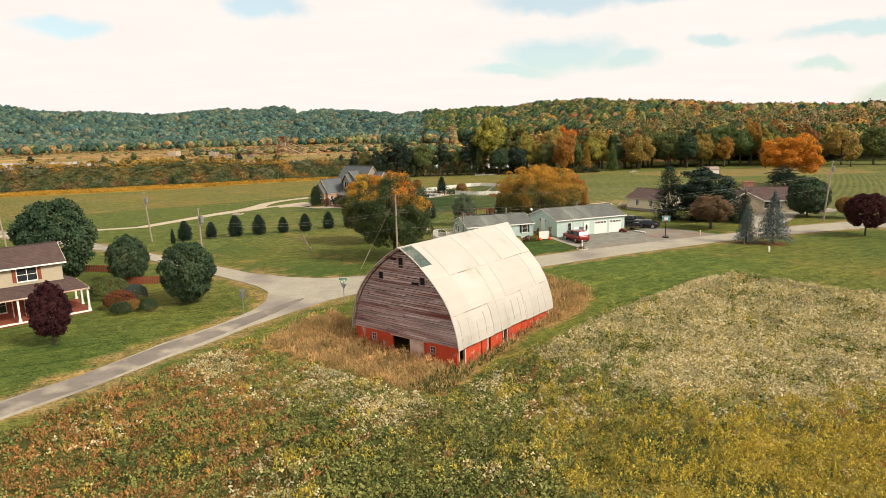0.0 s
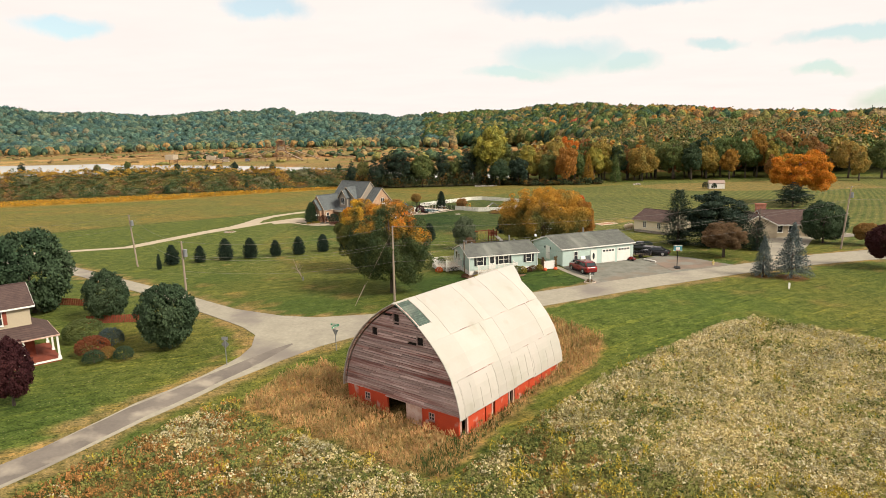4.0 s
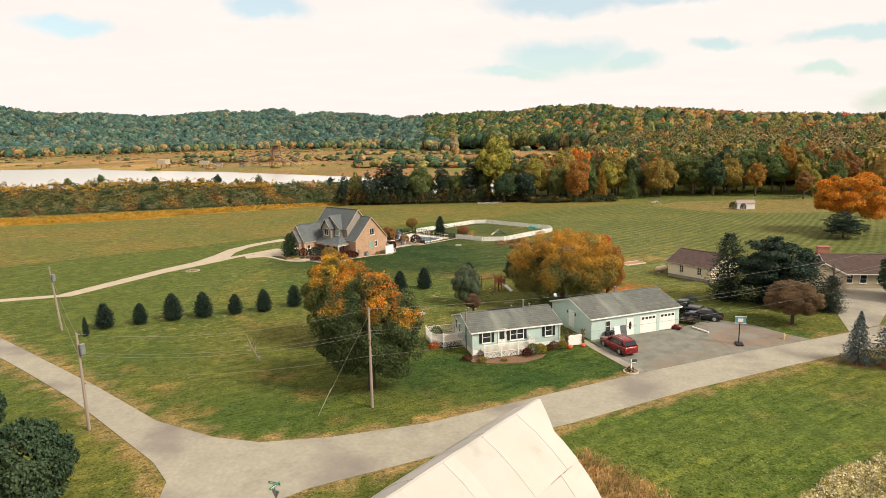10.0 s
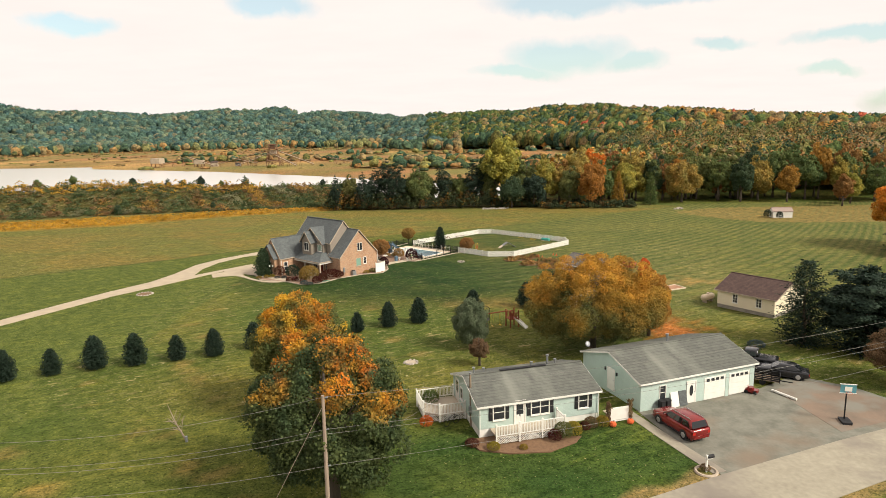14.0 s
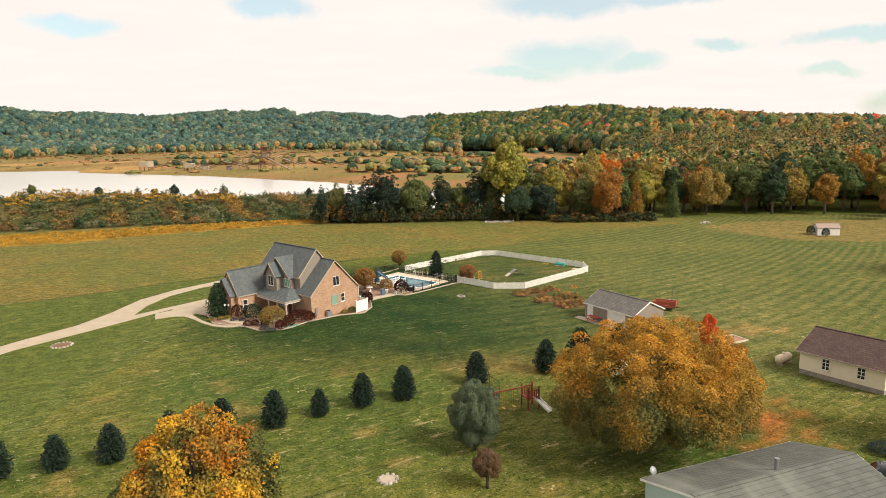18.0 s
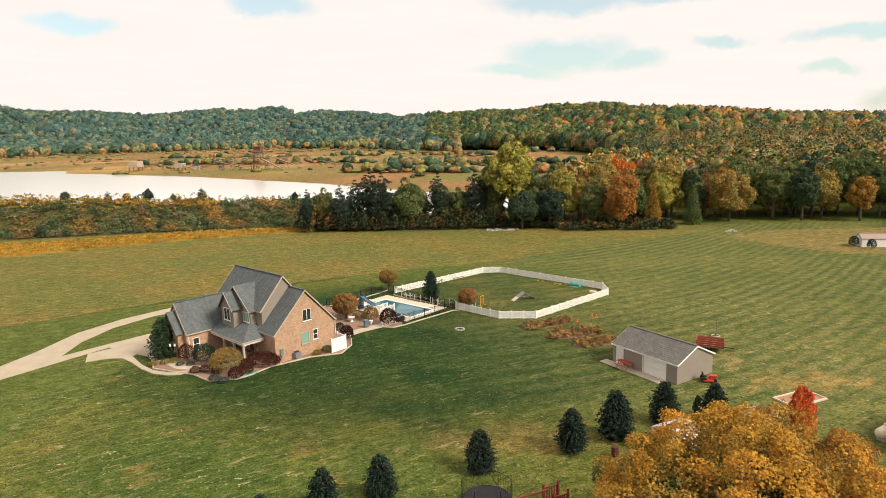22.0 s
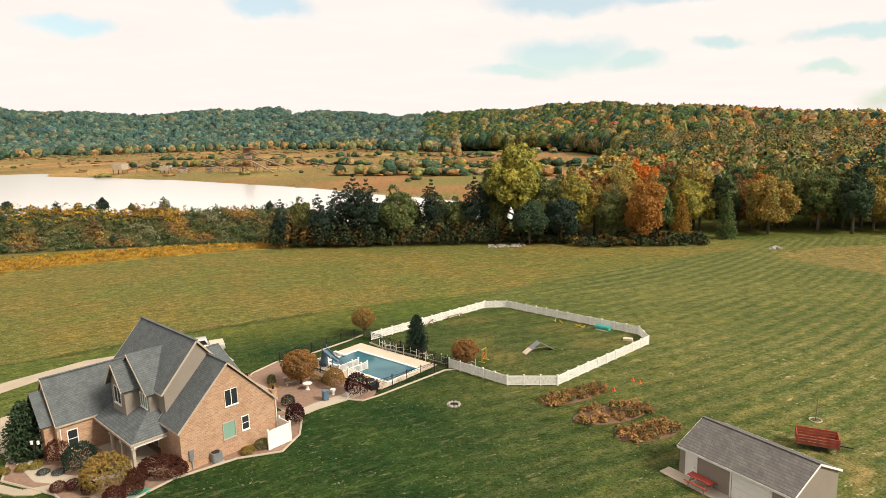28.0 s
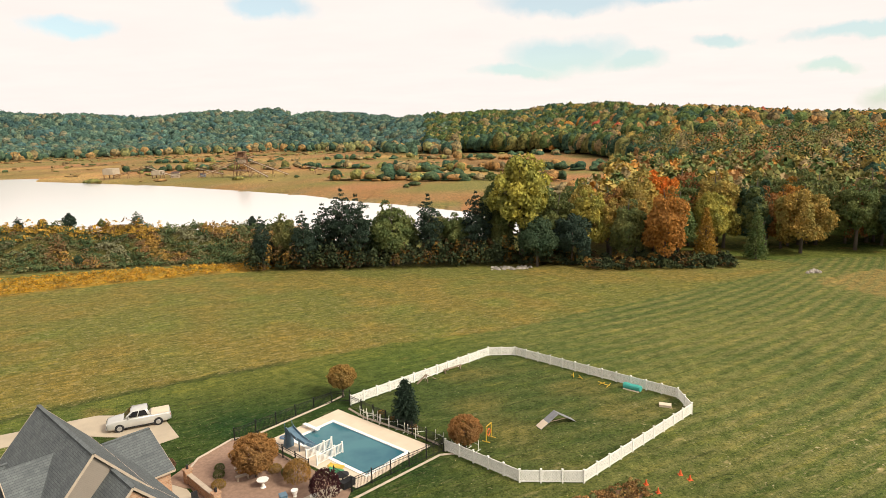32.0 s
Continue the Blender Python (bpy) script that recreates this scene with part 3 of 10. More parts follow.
_wave = gmath("SINE", gmath("ADD", gmath("MULTIPLY", _ss.outputs[0], 6.283), noise_fac(_nt, 0.03, 0.2, 0.8)), 0.0)
_band = gmath("MULTIPLY", gmath("MULTIPLY", gmath("ADD", _wave, 1.0), 0.5), _ss.outputs[1])
_c = mixed(_nt, _at.outputs["Color"], (0.205, 0.175, 0.065), gmath("MULTIPLY", _band, gmath("MULTIPLY", noise_fac(_nt, 0.05, 0.1, 0.6), 0.7)))
_c = mixed(_nt, _c, mixed(_nt, _c, (0.66, 0.72, 0.6), 1.0, "MULTIPLY"), noise_fac(_nt, 0.9, 0.42, 0.62, 6.0))
_c = mixed(_nt, _c, mixed(_nt, _c, (1.45, 1.3, 1.2), 1.0, "MULTIPLY"), noise_fac(_nt, 0.33, 0.5, 0.75, 8.0))
_c = mixed(_nt, _c, mixed(_nt, _c, (0.45, 0.5, 0.45), 1.0, "MULTIPLY"), noise_fac(_nt, 7.0, 0.45, 0.75, 4.0))
_c = mixed(_nt, _c, mixed(_nt, _c, (1.5, 1.4, 1.3), 1.0, "MULTIPLY"), noise_fac(_nt, 3.2, 0.62, 0.72, 3.0))
_c = mixed(_nt, _c, mixed(_nt, _c, (0.5, 0.58, 0.5), 1.0, 'MULTIPLY'), noise_fac(_nt, 2.6, 0.52, 0.70, 5.0))
_c = mixed(_nt, _c, (0.34, 0.29, 0.15), noise_fac(_nt, 5.2, 0.69, 0.75, 2.0))
_mp = _n.new("ShaderNodeMapping")
_mp.inputs["Rotation"].default_value = (0, 0, radians(-31))
_l.new(_n.new("ShaderNodeTexCoord").outputs["Object"], _mp.inputs[0])
_c = mixed(_nt, _c, mixed(_nt, _c, (1.5, 1.32, 1.15), 1.0, "MULTIPLY"), noise_fac(_nt, 1.0, 0.55, 0.72, 5.0, vec=_mp.outputs[0], stretch=(0.14, 1.3, 1)))
_c = mixed(_nt, _c, mixed(_nt, _c, (0.45, 0.52, 0.5), 1.0, "MULTIPLY"), noise_fac(_nt, 1.0, 0.56, 0.75, 5.0, vec=_mp.outputs[0], stretch=(0.2, 1.7, 1)))
_c = mixed(_nt, _c, mixed(_nt, _c, (0.5, 0.55, 0.5), 1.0, "MULTIPLY"), noise_fac(_nt, 4.3, 0.56, 0.64, 2.0))
_c = mixed(_nt, _c, mixed(_nt, _c, (1.45, 1.38, 1.3), 1.0, "MULTIPLY"), noise_fac(_nt, 4.9, 0.58, 0.66, 2.0))
_c = mixed(_nt, _c, (0.34, 0.265, 0.125), gmath("MULTIPLY", _ss.outputs[2], noise_fac(_nt, 1.0, 0.56, 0.66, 7.0, vec=_mp.outputs[0], stretch=(0.55, 1.9, 1))))
_c = mixed(_nt, _c, (0.46, 0.38, 0.22), gmath("MULTIPLY", _ss.outputs[2], noise_fac(_nt, 2.4, 0.63, 0.67, 2.0)))
_l.new(_c, _b.inputs["Base Color"])
_b.inputs["Roughness"].default_value = 0.95
_b.inputs["Specular IOR Level"].default_value = 0.1
bumped(_nt, _b, 6.0, 0.55, 0.08)

gx_, gy_ = spaced(-62, 100, 0.85, -4300, 4300), spaced(12, 284, 0.85, -1500, 4400)
X, Y = np.meshgrid(gx_, gy_)
Z = land(X, Y)
ny_, nx_ = X.shape
me = bpy.data.meshes.new("ground")
me.vertices.add(nx_ * ny_)
me.vertices.foreach_set("co", np.stack([X, Y, Z], -1).astype(np.float32).ravel())
idx = np.arange(nx_ * ny_).reshape(ny_, nx_)
quads = np.stack([idx[:-1, :-1], idx[:-1, 1:], idx[1:, 1:], idx[1:, :-1]], -1).reshape(-1, 4).astype(np.int32)
me.loops.add(quads.size)
me.loops.foreach_set("vertex_index", quads.ravel())
me.polygons.add(len(quads))
me.polygons.foreach_set("loop_start", np.arange(0, quads.size, 4, dtype=np.int32))
me.update(calc_edges=True)
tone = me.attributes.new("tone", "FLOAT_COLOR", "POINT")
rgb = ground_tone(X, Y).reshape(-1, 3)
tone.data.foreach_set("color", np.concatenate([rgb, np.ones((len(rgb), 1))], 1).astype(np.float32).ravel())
mown = me.attributes.new("mown", "FLOAT_VECTOR", "POINT")
mown.data.foreach_set("vector", np.stack([ACROSS, STRIPE, STRAW], -1).astype(np.float32).ravel())
me.materials.append(m_ground)
me.shade_smooth()
tagged(new("ground", me), "mown lawns, hay meadow and far fields on gently rolling ground", "ground", kind="structure")


def sheet(name, ring, z, material, label, category, thick=0.25, step=3.0, follow=True, dense=False):
    """A paved polygon that follows the ground, with thickness below."""
    bm = bmesh.new()
    pts = []
    for (x0, y0), (x1, y1) in zip(ring, ring[1:] + ring[:1]):
        k = max(1, int(math.hypot(x1 - x0, y1 - y0) / step))
        pts += [(x0 + (x1 - x0) * i / k, y0 + (y1 - y0) * i / k) for i in range(k)]
    hs = land(np.array([p[0] for p in pts]), np.array([p[1] for p in pts])) if follow else [0] * len(pts)
    f = bm.faces.new([bm.verts.new((x, y, z + h)) for (x, y), h in zip(pts, hs)])
    if f.calc_area() and f.normal.z < 0:
        f.normal_flip()
    bm.normal_update()
    if f.normal.z < 0:
        f.normal_flip()
    if dense:
        for _ in range(5):
            bmesh.ops.triangulate(bm, faces=bm.faces[:])
            long_ = [e for e in bm.edges if e.calc_length() > 3.5]
            if not long_:
                break
            bmesh.ops.subdivide_edges(bm, edges=long_, cuts=1)
        bmesh.ops.triangulate(bm, faces=bm.faces[:])
        for v in bm.verts:
            v.co.z = z + gz(v.co.x, v.co.y)
    ext = bmesh.ops.extrude_face_region(bm, geom=bm.faces[:], use_keep_orig=True)
    for v in (g for g in ext["geom"] if isinstance(g, bmesh.types.BMVert)):
        v.co.z -= thick
    bmesh.ops.triangulate(bm, faces=bm.faces[:])
    bmesh.ops.recalc_face_normals(bm, faces=bm.faces[:])
    me = bpy.data.meshes.new(name)
    bm.to_mesh(me)
    bm.free()
    me.materials.append(material)
    return tagged(new(name, me), label, category, kind="structure")


m_gravel = mat("pale_gravel", (0.335, 0.305, 0.235), (0.24, 0.215, 0.165), 0.95, scale=0.6, fine=2.6, amount=1.2, bump=0.5, stain=(0.19, 0.165, 0.14), stain_at=(0.50, 0.68), stain_scale=0.14)
m_asphalt = mat("worn_asphalt", (0.185, 0.158, 0.132), (0.125, 0.106, 0.09), 0.9, scale=0.5, fine=5.0, bump=0.3, stain=(0.30, 0.26, 0.205), stain_at=(0.50, 0.68), stain_scale=0.4)
m_lot = mat("grey_gravel", (0.205, 0.20, 0.165), (0.115, 0.114, 0.092), 0.95, scale=0.7, fine=4.0, bump=0.4, stain=(0.19, 0.145, 0.105), stain_at=(0.52, 0.72), stain_scale=0.16)
m_concrete = mat("driveway_concrete", (0.42, 0.345, 0.25), (0.33, 0.275, 0.205), 0.9, scale=0.6, fine=9.0, bump=0.15)
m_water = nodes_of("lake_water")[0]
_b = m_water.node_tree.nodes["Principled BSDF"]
# near-white base colour paints in part of the sky's reflection
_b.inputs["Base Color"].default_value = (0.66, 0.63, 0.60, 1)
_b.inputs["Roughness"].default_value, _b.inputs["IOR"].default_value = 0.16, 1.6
bumped(m_water.node_tree, _b, 0.6, 0.04, 0.05)

sheet("road", ROAD, 0.05, m_gravel, "pale worn country road with a T junction and gravel shoulders", "road", dense=True)
lane = [(-81.5, -19), (-53.5, 21), (-38.5, 43), (-32.2, 53.8), (-29.5, 59.8), (-26.7, 68.2), (-23.1, 75.4), (-20.6, 79.3), (-19.1, 81.7), (-17.9, 83.3)]
wid = [1.05] * 6 + [0.95, 0.8, 0.5, 0.15]
left, right = [], []
for i, (x, y) in enumerate(lane):
    (xa, ya), (xb, yb) = lane[max(i - 1, 0)], lane[min(i + 1, len(lane) - 1)]
    k = math.hypot(xb - xa, yb - ya)
    nx, ny = -(yb - ya) / k * wid[i], (xb - xa) / k * wid[i]
    left.append((x + nx, y + ny))
    right.append((x - nx, y - ny))
sheet("road_lane", right + left[::-1], 0.062, m_asphalt, "dark worn asphalt of the side road", "road", thick=0.1, dense=True)
sheet("parking_lot", [(15.2, 116.3), (18.7, 105.4), (30, 110.7), (41.5, 115.5), (39.8, 117.5), (37.5, 121.4), (33.4, 124.6), (28.6, 121.4)], 0.035, m_lot, "grey gravel parking lot before the garage", "parking lot", dense=True)
sheet("parking_lot", [(31, 112.2), (40.6, 116.0), (39.0, 118.0), (37.0, 121.0), (33.4, 123.6), (29.6, 120.8)], 0.05, mat("reddish_gravel", (0.215, 0.155, 0.115), (0.14, 0.115, 0.09), 0.95, scale=0.5, fine=4.0, bump=0.4, stain=(0.19, 0.18, 0.15), stain_at=(0.45, 0.62), stain_scale=0.3), "reddish gravel at the end of the parking lot", "parking lot", dense=True)
sheet("ranch_driveway", [(47.6, 118.4), (52.5, 120.4), (60, 129.5), (64, 135.5), (75, 138.5), (74, 143), (58.2, 140.6), (52.5, 131)], 0.04, m_gravel, "tan gravel driveway of the ranch house", "driveway", dense=True)
sheet("gravel_path", [(13.6, 116.4), (14.5, 116.6), (19.2, 106.2), (18.1, 105.9)], 0.045, m_gravel, "narrow tan gravel strip beside the parking lot", "path", dense=True)
sheet("driveway", [(-110, 134), (-68.3, 145), (-59.8, 164.6), (-56, 171.5), (-54.6, 178), (-53.9, 186), (-51.0, 192.5), (-45.8, 199.2), (-38, 203.6), (-31, 203.4), (-27, 198.5), (-28.8, 196.8), (-33, 198.6), (-39, 199.2), (-43.4, 196.8),
                    (-46.9, 194), (-50.0, 188.2), (-50.9, 182), (-50.2, 176.5), (-47, 180.6), (-42.6, 186.0), (-37, 182), (-34.8, 178.6), (-38.2, 175.6), (-42, 177.6), (-45.9, 179.6), (-48.6, 175.4), (-51.9, 170.0), (-57.6, 161.4), (-65.5, 144), (-109, 131)],
      0.06, m_concrete, "pale concrete driveway that forks before the brick house", "driveway")
sheet("curved_walk", [(-47.2, 177.2), (-45.8, 174.3), (-44.5, 175.1), (-43.2, 175.5), (-41.9, 175.5), (-39.9, 173.9), (-37.7, 171.8), (-35.5, 170.2), (-33.7, 169.7), (-32.3, 169.8), (-31.2, 170.6), (-29.6, 172.3),
                       (-30.4, 172.7), (-32.0, 171.1), (-33.6, 170.5), (-36.0, 171.3), (-38.4, 173.3), (-41.0, 176.2), (-40.6, 178.0), (-42.2, 179.4), (-45.2, 179.2)], 0.085, m_concrete, "pale concrete walk curving from the driveway to the porch", "walk")
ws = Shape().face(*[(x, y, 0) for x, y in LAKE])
water = solid("lake_water", ws, m_water, "still lake water, pale sky reflection partly painted into its colour", "water", kind="structure", at=pose(0, 0, -0.25))

# ---- woods and trees ----
m_bark = mat("bark", (0.13, 0.105, 0.085), (0.07, 0.055, 0.045), 0.95, scale=4, fine=22, bump=0.6, stretch=(1, 1, 0.3))
m_woods, _n, _l, _b = nodes_of("woods_leaves")
_nt = m_woods.node_tree
_at = _n.new("ShaderNodeAttribute")
_at.attribute_name = "tone"
_g = _n.new("ShaderNodeNewGeometry")
_r = _n.new("ShaderNodeMapRange")
_r.inputs["To Min"].default_value, _r.inputs["To Max"].default_value = 0.88, 1.12
_l.new(_g.outputs["Random Per Island"], _r.inputs["Value"])
_h = _n.new("ShaderNodeHueSaturation")
_l.new(_at.outputs["Color"], _h.inputs["Color"])
_l.new(_r.outputs["Result"], _h.inputs["Value"])
_l.new(mixed(_nt, _h.outputs["Color"], mixed(_nt, _h.outputs["Color"], (0.62, 0.66, 0.66), 1.0, "MULTIPLY"), noise_fac(_nt, 0.3, 0.42, 0.62, 3.0)), _b.inputs["Base Color"])
_b.inputs["Roughness"].default_value, _b.inputs["Specular IOR Level"].default_value = 0.9, 0.05


def woods(name, xs, ys, heights, radii, tones, per, leaf, seed, label, blade=0.85, rise=0.0, shell=0.6, lift=0.35, loose=0.45):
    """Many small crowns in one mesh: each a lumpy egg of leaf sprays in its own colour."""
    rng = np.random.default_rng(seed)
    n = len(xs)
    d = unit(rng.normal(size=(n, per, 3)))
    d[..., 2] = np.where(d[..., 2] < -0.5, -d[..., 2], d[..., 2])
    bough = unit(rng.normal(size=(n, 6, 3)) + np.array([0, 0, 0.4]))
    bulge = 0.68 + 0.42 * np.einsum("npk,nbk->npb", d, bough).max(2)
    rad = radii[:, None] * rng.uniform(shell, 1.0, (n, per)) * bulge
    h = heights[:, None]
    base = land(xs, ys)[:, None]
    taper = 1 - 0.35 * np.clip(d[..., 2], 0, 1)
    p = np.stack([xs[:, None] + d[..., 0] * rad * taper, ys[:, None] + d[..., 1] * rad * taper, base + h * 0.56 + d[..., 2] * h * 0.44 * bulge * rng.uniform(0.75, 1.0, (n, per))], -1)
    q = leaves(p.reshape(-1, 3), (rng.normal(size=p.shape) * (1 - 0.7 * min(rise, 1)) + d * 0.5 + np.array([0, 0, 2.0 * rise])).reshape(-1, 3), (leaf * rng.uniform(0.7, 1.4, (n, per))).ravel(), rng, blade, (d + np.array([0, 0, lift])).reshape(-1, 3), loose)
    me = array_mesh(name, q, m_woods)
    col = np.repeat(np.concatenate([tones, np.ones((n, 1))], 1), per * 4, 0).astype(np.float32)
    a = me.attributes.new("tone", "FLOAT_COLOR", "POINT")
    a.data.foreach_set("color", col.ravel())
    return tagged(new(name, me), label, "woods", kind="stuff")


def pick(rng, n, palette, weights):
    p = np.array(palette)
    i = rng.choice(len(p), n, p=np.array(weights) / sum(weights))
    return np.clip(p[i] * rng.uniform(0.82, 1.2, (n, 1)), 0.004, 0.6)


m_canopy, _n, _l, _b = nodes_of("distant_foliage")
_nt = m_canopy.node_tree
_at = _n.new("ShaderNodeAttribute")
_at.attribute_name = "tone"
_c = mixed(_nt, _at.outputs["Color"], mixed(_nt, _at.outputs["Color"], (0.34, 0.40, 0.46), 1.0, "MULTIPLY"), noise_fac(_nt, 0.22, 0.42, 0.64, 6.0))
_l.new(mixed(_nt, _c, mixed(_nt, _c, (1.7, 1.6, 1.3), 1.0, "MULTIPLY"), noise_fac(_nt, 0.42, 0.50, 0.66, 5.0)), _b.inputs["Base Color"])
_b.inputs["Roughness"].default_value, _b.inputs["Specular IOR Level"].default_value = 0.95, 0.03
bumped(_nt, _b, 0.7, 1.0, 1.3)


def canopy(name, xs, ys, heights, radii, tones, seed, label, rings=5, sides=7, squat=0.5):
    """Distant woods: rounded, bulging crowns that close over one another, each in its own colour."""
    rng = np.random.default_rng(seed)
    n = len(xs)
    el = np.linspace(-0.5, 1.45, rings)
    E_, A_ = np.meshgrid(el, np.arange(sides) * 2 * math.pi / sides, indexing="ij")
    d = np.stack([np.cos(E_) * np.cos(A_), np.cos(E_) * np.sin(A_), np.sin(E_)], -1).reshape(-1, 3)
    m = len(d)
    bough = unit(rng.normal(size=(n, 5, 3)) + np.array([0, 0, 0.5]))
    r = (0.5 + 0.6 * np.einsum("mk,nbk->nmb", d, bough).max(2)) * rng.uniform(0.88, 1.12, (n, m))
    co = np.stack([xs[:, None] + d[:, 0] * r * radii[:, None], ys[:, None] + d[:, 1] * r * radii[:, None], land(xs, ys)[:, None] + heights[:, None] * (1 - squat + squat * d[:, 2] * r)], -1)
    i, j = np.meshgrid(np.arange(rings - 1), np.arange(sides), indexing="ij")
    q = np.stack([i * sides + j, i * sides + (j + 1) % sides, (i + 1) * sides + (j + 1) % sides, (i + 1) * sides + j], -1).reshape(1, -1, 4)
    quads = (q + (np.arange(n) * m)[:, None, None]).reshape(-1, 4).astype(np.int32)
    me = bpy.data.meshes.new(name)
    me.vertices.add(n * m)
    me.vertices.foreach_set("co", co.astype(np.float32).ravel())
    me.loops.add(quads.size)
    me.loops.foreach_set("vertex_index", quads.ravel())
    me.polygons.add(len(quads))
    me.polygons.foreach_set("loop_start", np.arange(0, quads.size, 4, dtype=np.int32))
    me.update(calc_edges=True)
    me.shade_smooth()
    me.materials.append(m_canopy)
    col = np.concatenate([np.repeat(tones[:, None], m, 1) * rng.uniform(0.9, 1.1, (n, m, 1)), np.ones((n, m, 1))], -1)
    at_ = me.attributes.new("tone", "FLOAT_COLOR", "POINT")
    at_.data.foreach_set("color", col.astype(np.float32).ravel())
    return tagged(new(name, me), label, "woods", kind="stuff")


def patchy(rng, x, y, size, palette, weights, mix=0.5):
    """Tones that hold together in stands of trees."""
    v = mix * grid_noise(x, y, size, 88) + (1 - mix) * rng.normal(0, 0.6, len(x))
    rank = np.argsort(np.argsort(v)) / len(x)
    i = np.searchsorted(np.cumsum(np.array(weights) / sum(weights)), rank).clip(0, len(palette) - 1)
    return np.array(palette)[i] * rng.uniform(0.85, 1.15, (len(x), 1))


rng = np.random.default_rng(21)
GREEN, TEAL, OLIVE, YELLOW = (0.078, 0.108, 0.038), (0.050, 0.088, 0.054), (0.155, 0.145, 0.050), (0.28, 0.205, 0.06)
ORANGE, RUST, RED, BROWNISH = (0.36, 0.17, 0.042), (0.27, 0.150, 0.060), (0.36, 0.085, 0.05), (0.21, 0.155, 0.078)
# near side of the eastern hill
n = 13500
azs, fs = rng.uniform(-3, 38, n), rng.uniform(0, 1.12, n) ** 1.1
foot, ridge = np.interp(azs, AZ, FOOT), np.interp(azs, AZ, RIDGE)
rr = foot - 6 + (ridge - foot) * fs
keep = rng.random(n) < np.clip(rr / 780, 0.35, 1)
azs, rr, fs = azs[keep], rr[keep], fs[keep]
xs, ys = np.sin(np.radians(azs)) * rr, 80 + np.cos(np.radians(azs)) * rr
warm = np.clip((azs - 7) / 16 + 0.35 * grid_noise(xs, ys, 130, 61), 0, 1)
tone_w = patchy(rng, xs, ys, 55, [RED, ORANGE, RUST, BROWNISH, OLIVE, GREEN, TEAL, YELLOW], [0.35, 1.2, 2.6, 3.2, 3.2, 2.4, 1.4, 0.5]) * 0.9
tone_c = patchy(rng, xs, ys, 60, [BROWNISH, OLIVE, GREEN, TEAL, YELLOW], [0.8, 2.4, 3.2, 3.6, 0.4]) * 0.8
sel = (rng.random(len(xs)) < warm * 0.85)[:, None]
tone_e = np.where(sel, tone_w, tone_c) * rng.uniform(0.85, 1.15, (len(xs), 1))
size_e = (0.55 + 0.95 * rng.random(len(xs)) ** 1.4) * np.where(rr > 700, 1.25, 1.0)
near = rr < 600
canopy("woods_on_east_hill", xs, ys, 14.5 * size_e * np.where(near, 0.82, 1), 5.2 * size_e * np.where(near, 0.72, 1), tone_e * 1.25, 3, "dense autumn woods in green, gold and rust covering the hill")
woods("boughs_on_near_slope", xs[near], ys[near], 15.2 * size_e[near], 5.6 * size_e[near], tone_e[near] * 1.25, 70, 0.95, 33, "leafy boughs of the woods on the near slope", shell=0.92, lift=0.6, loose=0.25)
woods("boughs_on_east_hill", xs[~near], ys[~near], 15.5 * size_e[~near], 5.8 * size_e[~near], tone_e[~near] * 1.35, 14, 2.0, 36, "leafy boughs of the woods along the hill", shell=0.92, lift=0.6, loose=0.25)
# deep wood behind the lawn's edge
n = 1500
xs, ys = rng.uniform(30, 260, n), rng.uniform(284, 470, n)
ok = ys > 292 - 0.22 * (xs - 110) * (xs > 110)
ok &= (xs > 44) | (ys < 330)
ok &= np.degrees(np.arctan2(xs, ys - 80)) > np.where(ys > 360, 11.0, 7.0)
xs, ys = xs[ok], ys[ok]
tone_d = pick(rng, len(xs), [ORANGE, RUST, YELLOW, OLIVE, GREEN, BROWNISH], [0.8, 1.6, 2, 3.4, 3, 2])
woods("wood_behind_lawn", xs, ys, rng.uniform(11, 17, len(xs)), rng.uniform(3.2, 5.2, len(xs)), tone_d * 1.5, 80, 1.5, 13, "deep mixed autumn wood behind the lawn")
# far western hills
n = 12500
azs, fs = rng.uniform(-40, -1, n), rng.uniform(0, 1.1, n)
foot, ridge = np.interp(azs, AZ, FOOT), np.interp(azs, AZ, RIDGE)
rr = foot - 10 + (ridge - foot) * fs + 90 * grid_noise(azs * 20, fs * 0, 60, 17) * (1 - np.clip(fs, 0, 1))
xs, ys = np.sin(np.radians(azs)) * rr, 80 + np.cos(np.radians(azs)) * rr
# blue-shifted greens: distance haze is painted into the tree colours
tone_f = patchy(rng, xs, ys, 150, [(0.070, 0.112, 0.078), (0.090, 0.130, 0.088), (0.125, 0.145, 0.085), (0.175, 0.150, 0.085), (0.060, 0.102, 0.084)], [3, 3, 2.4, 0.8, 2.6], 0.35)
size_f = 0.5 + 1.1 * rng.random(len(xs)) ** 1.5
# crowns and boughs both pushed further to blue as painted haze
canopy("woods_on_far_hills", xs, ys, 14 * size_f, 7.4 * size_f, 1.15 * tone_f * np.array([0.88, 0.95, 1.08]) * rng.uniform(0.7, 1.3, (len(xs), 1)), 4, "green wooded hills beyond the lake, haze painted into their colour")
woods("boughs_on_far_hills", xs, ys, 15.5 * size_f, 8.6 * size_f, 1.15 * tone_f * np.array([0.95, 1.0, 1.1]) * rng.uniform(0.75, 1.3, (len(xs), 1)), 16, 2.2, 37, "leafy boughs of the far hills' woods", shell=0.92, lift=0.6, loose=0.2)
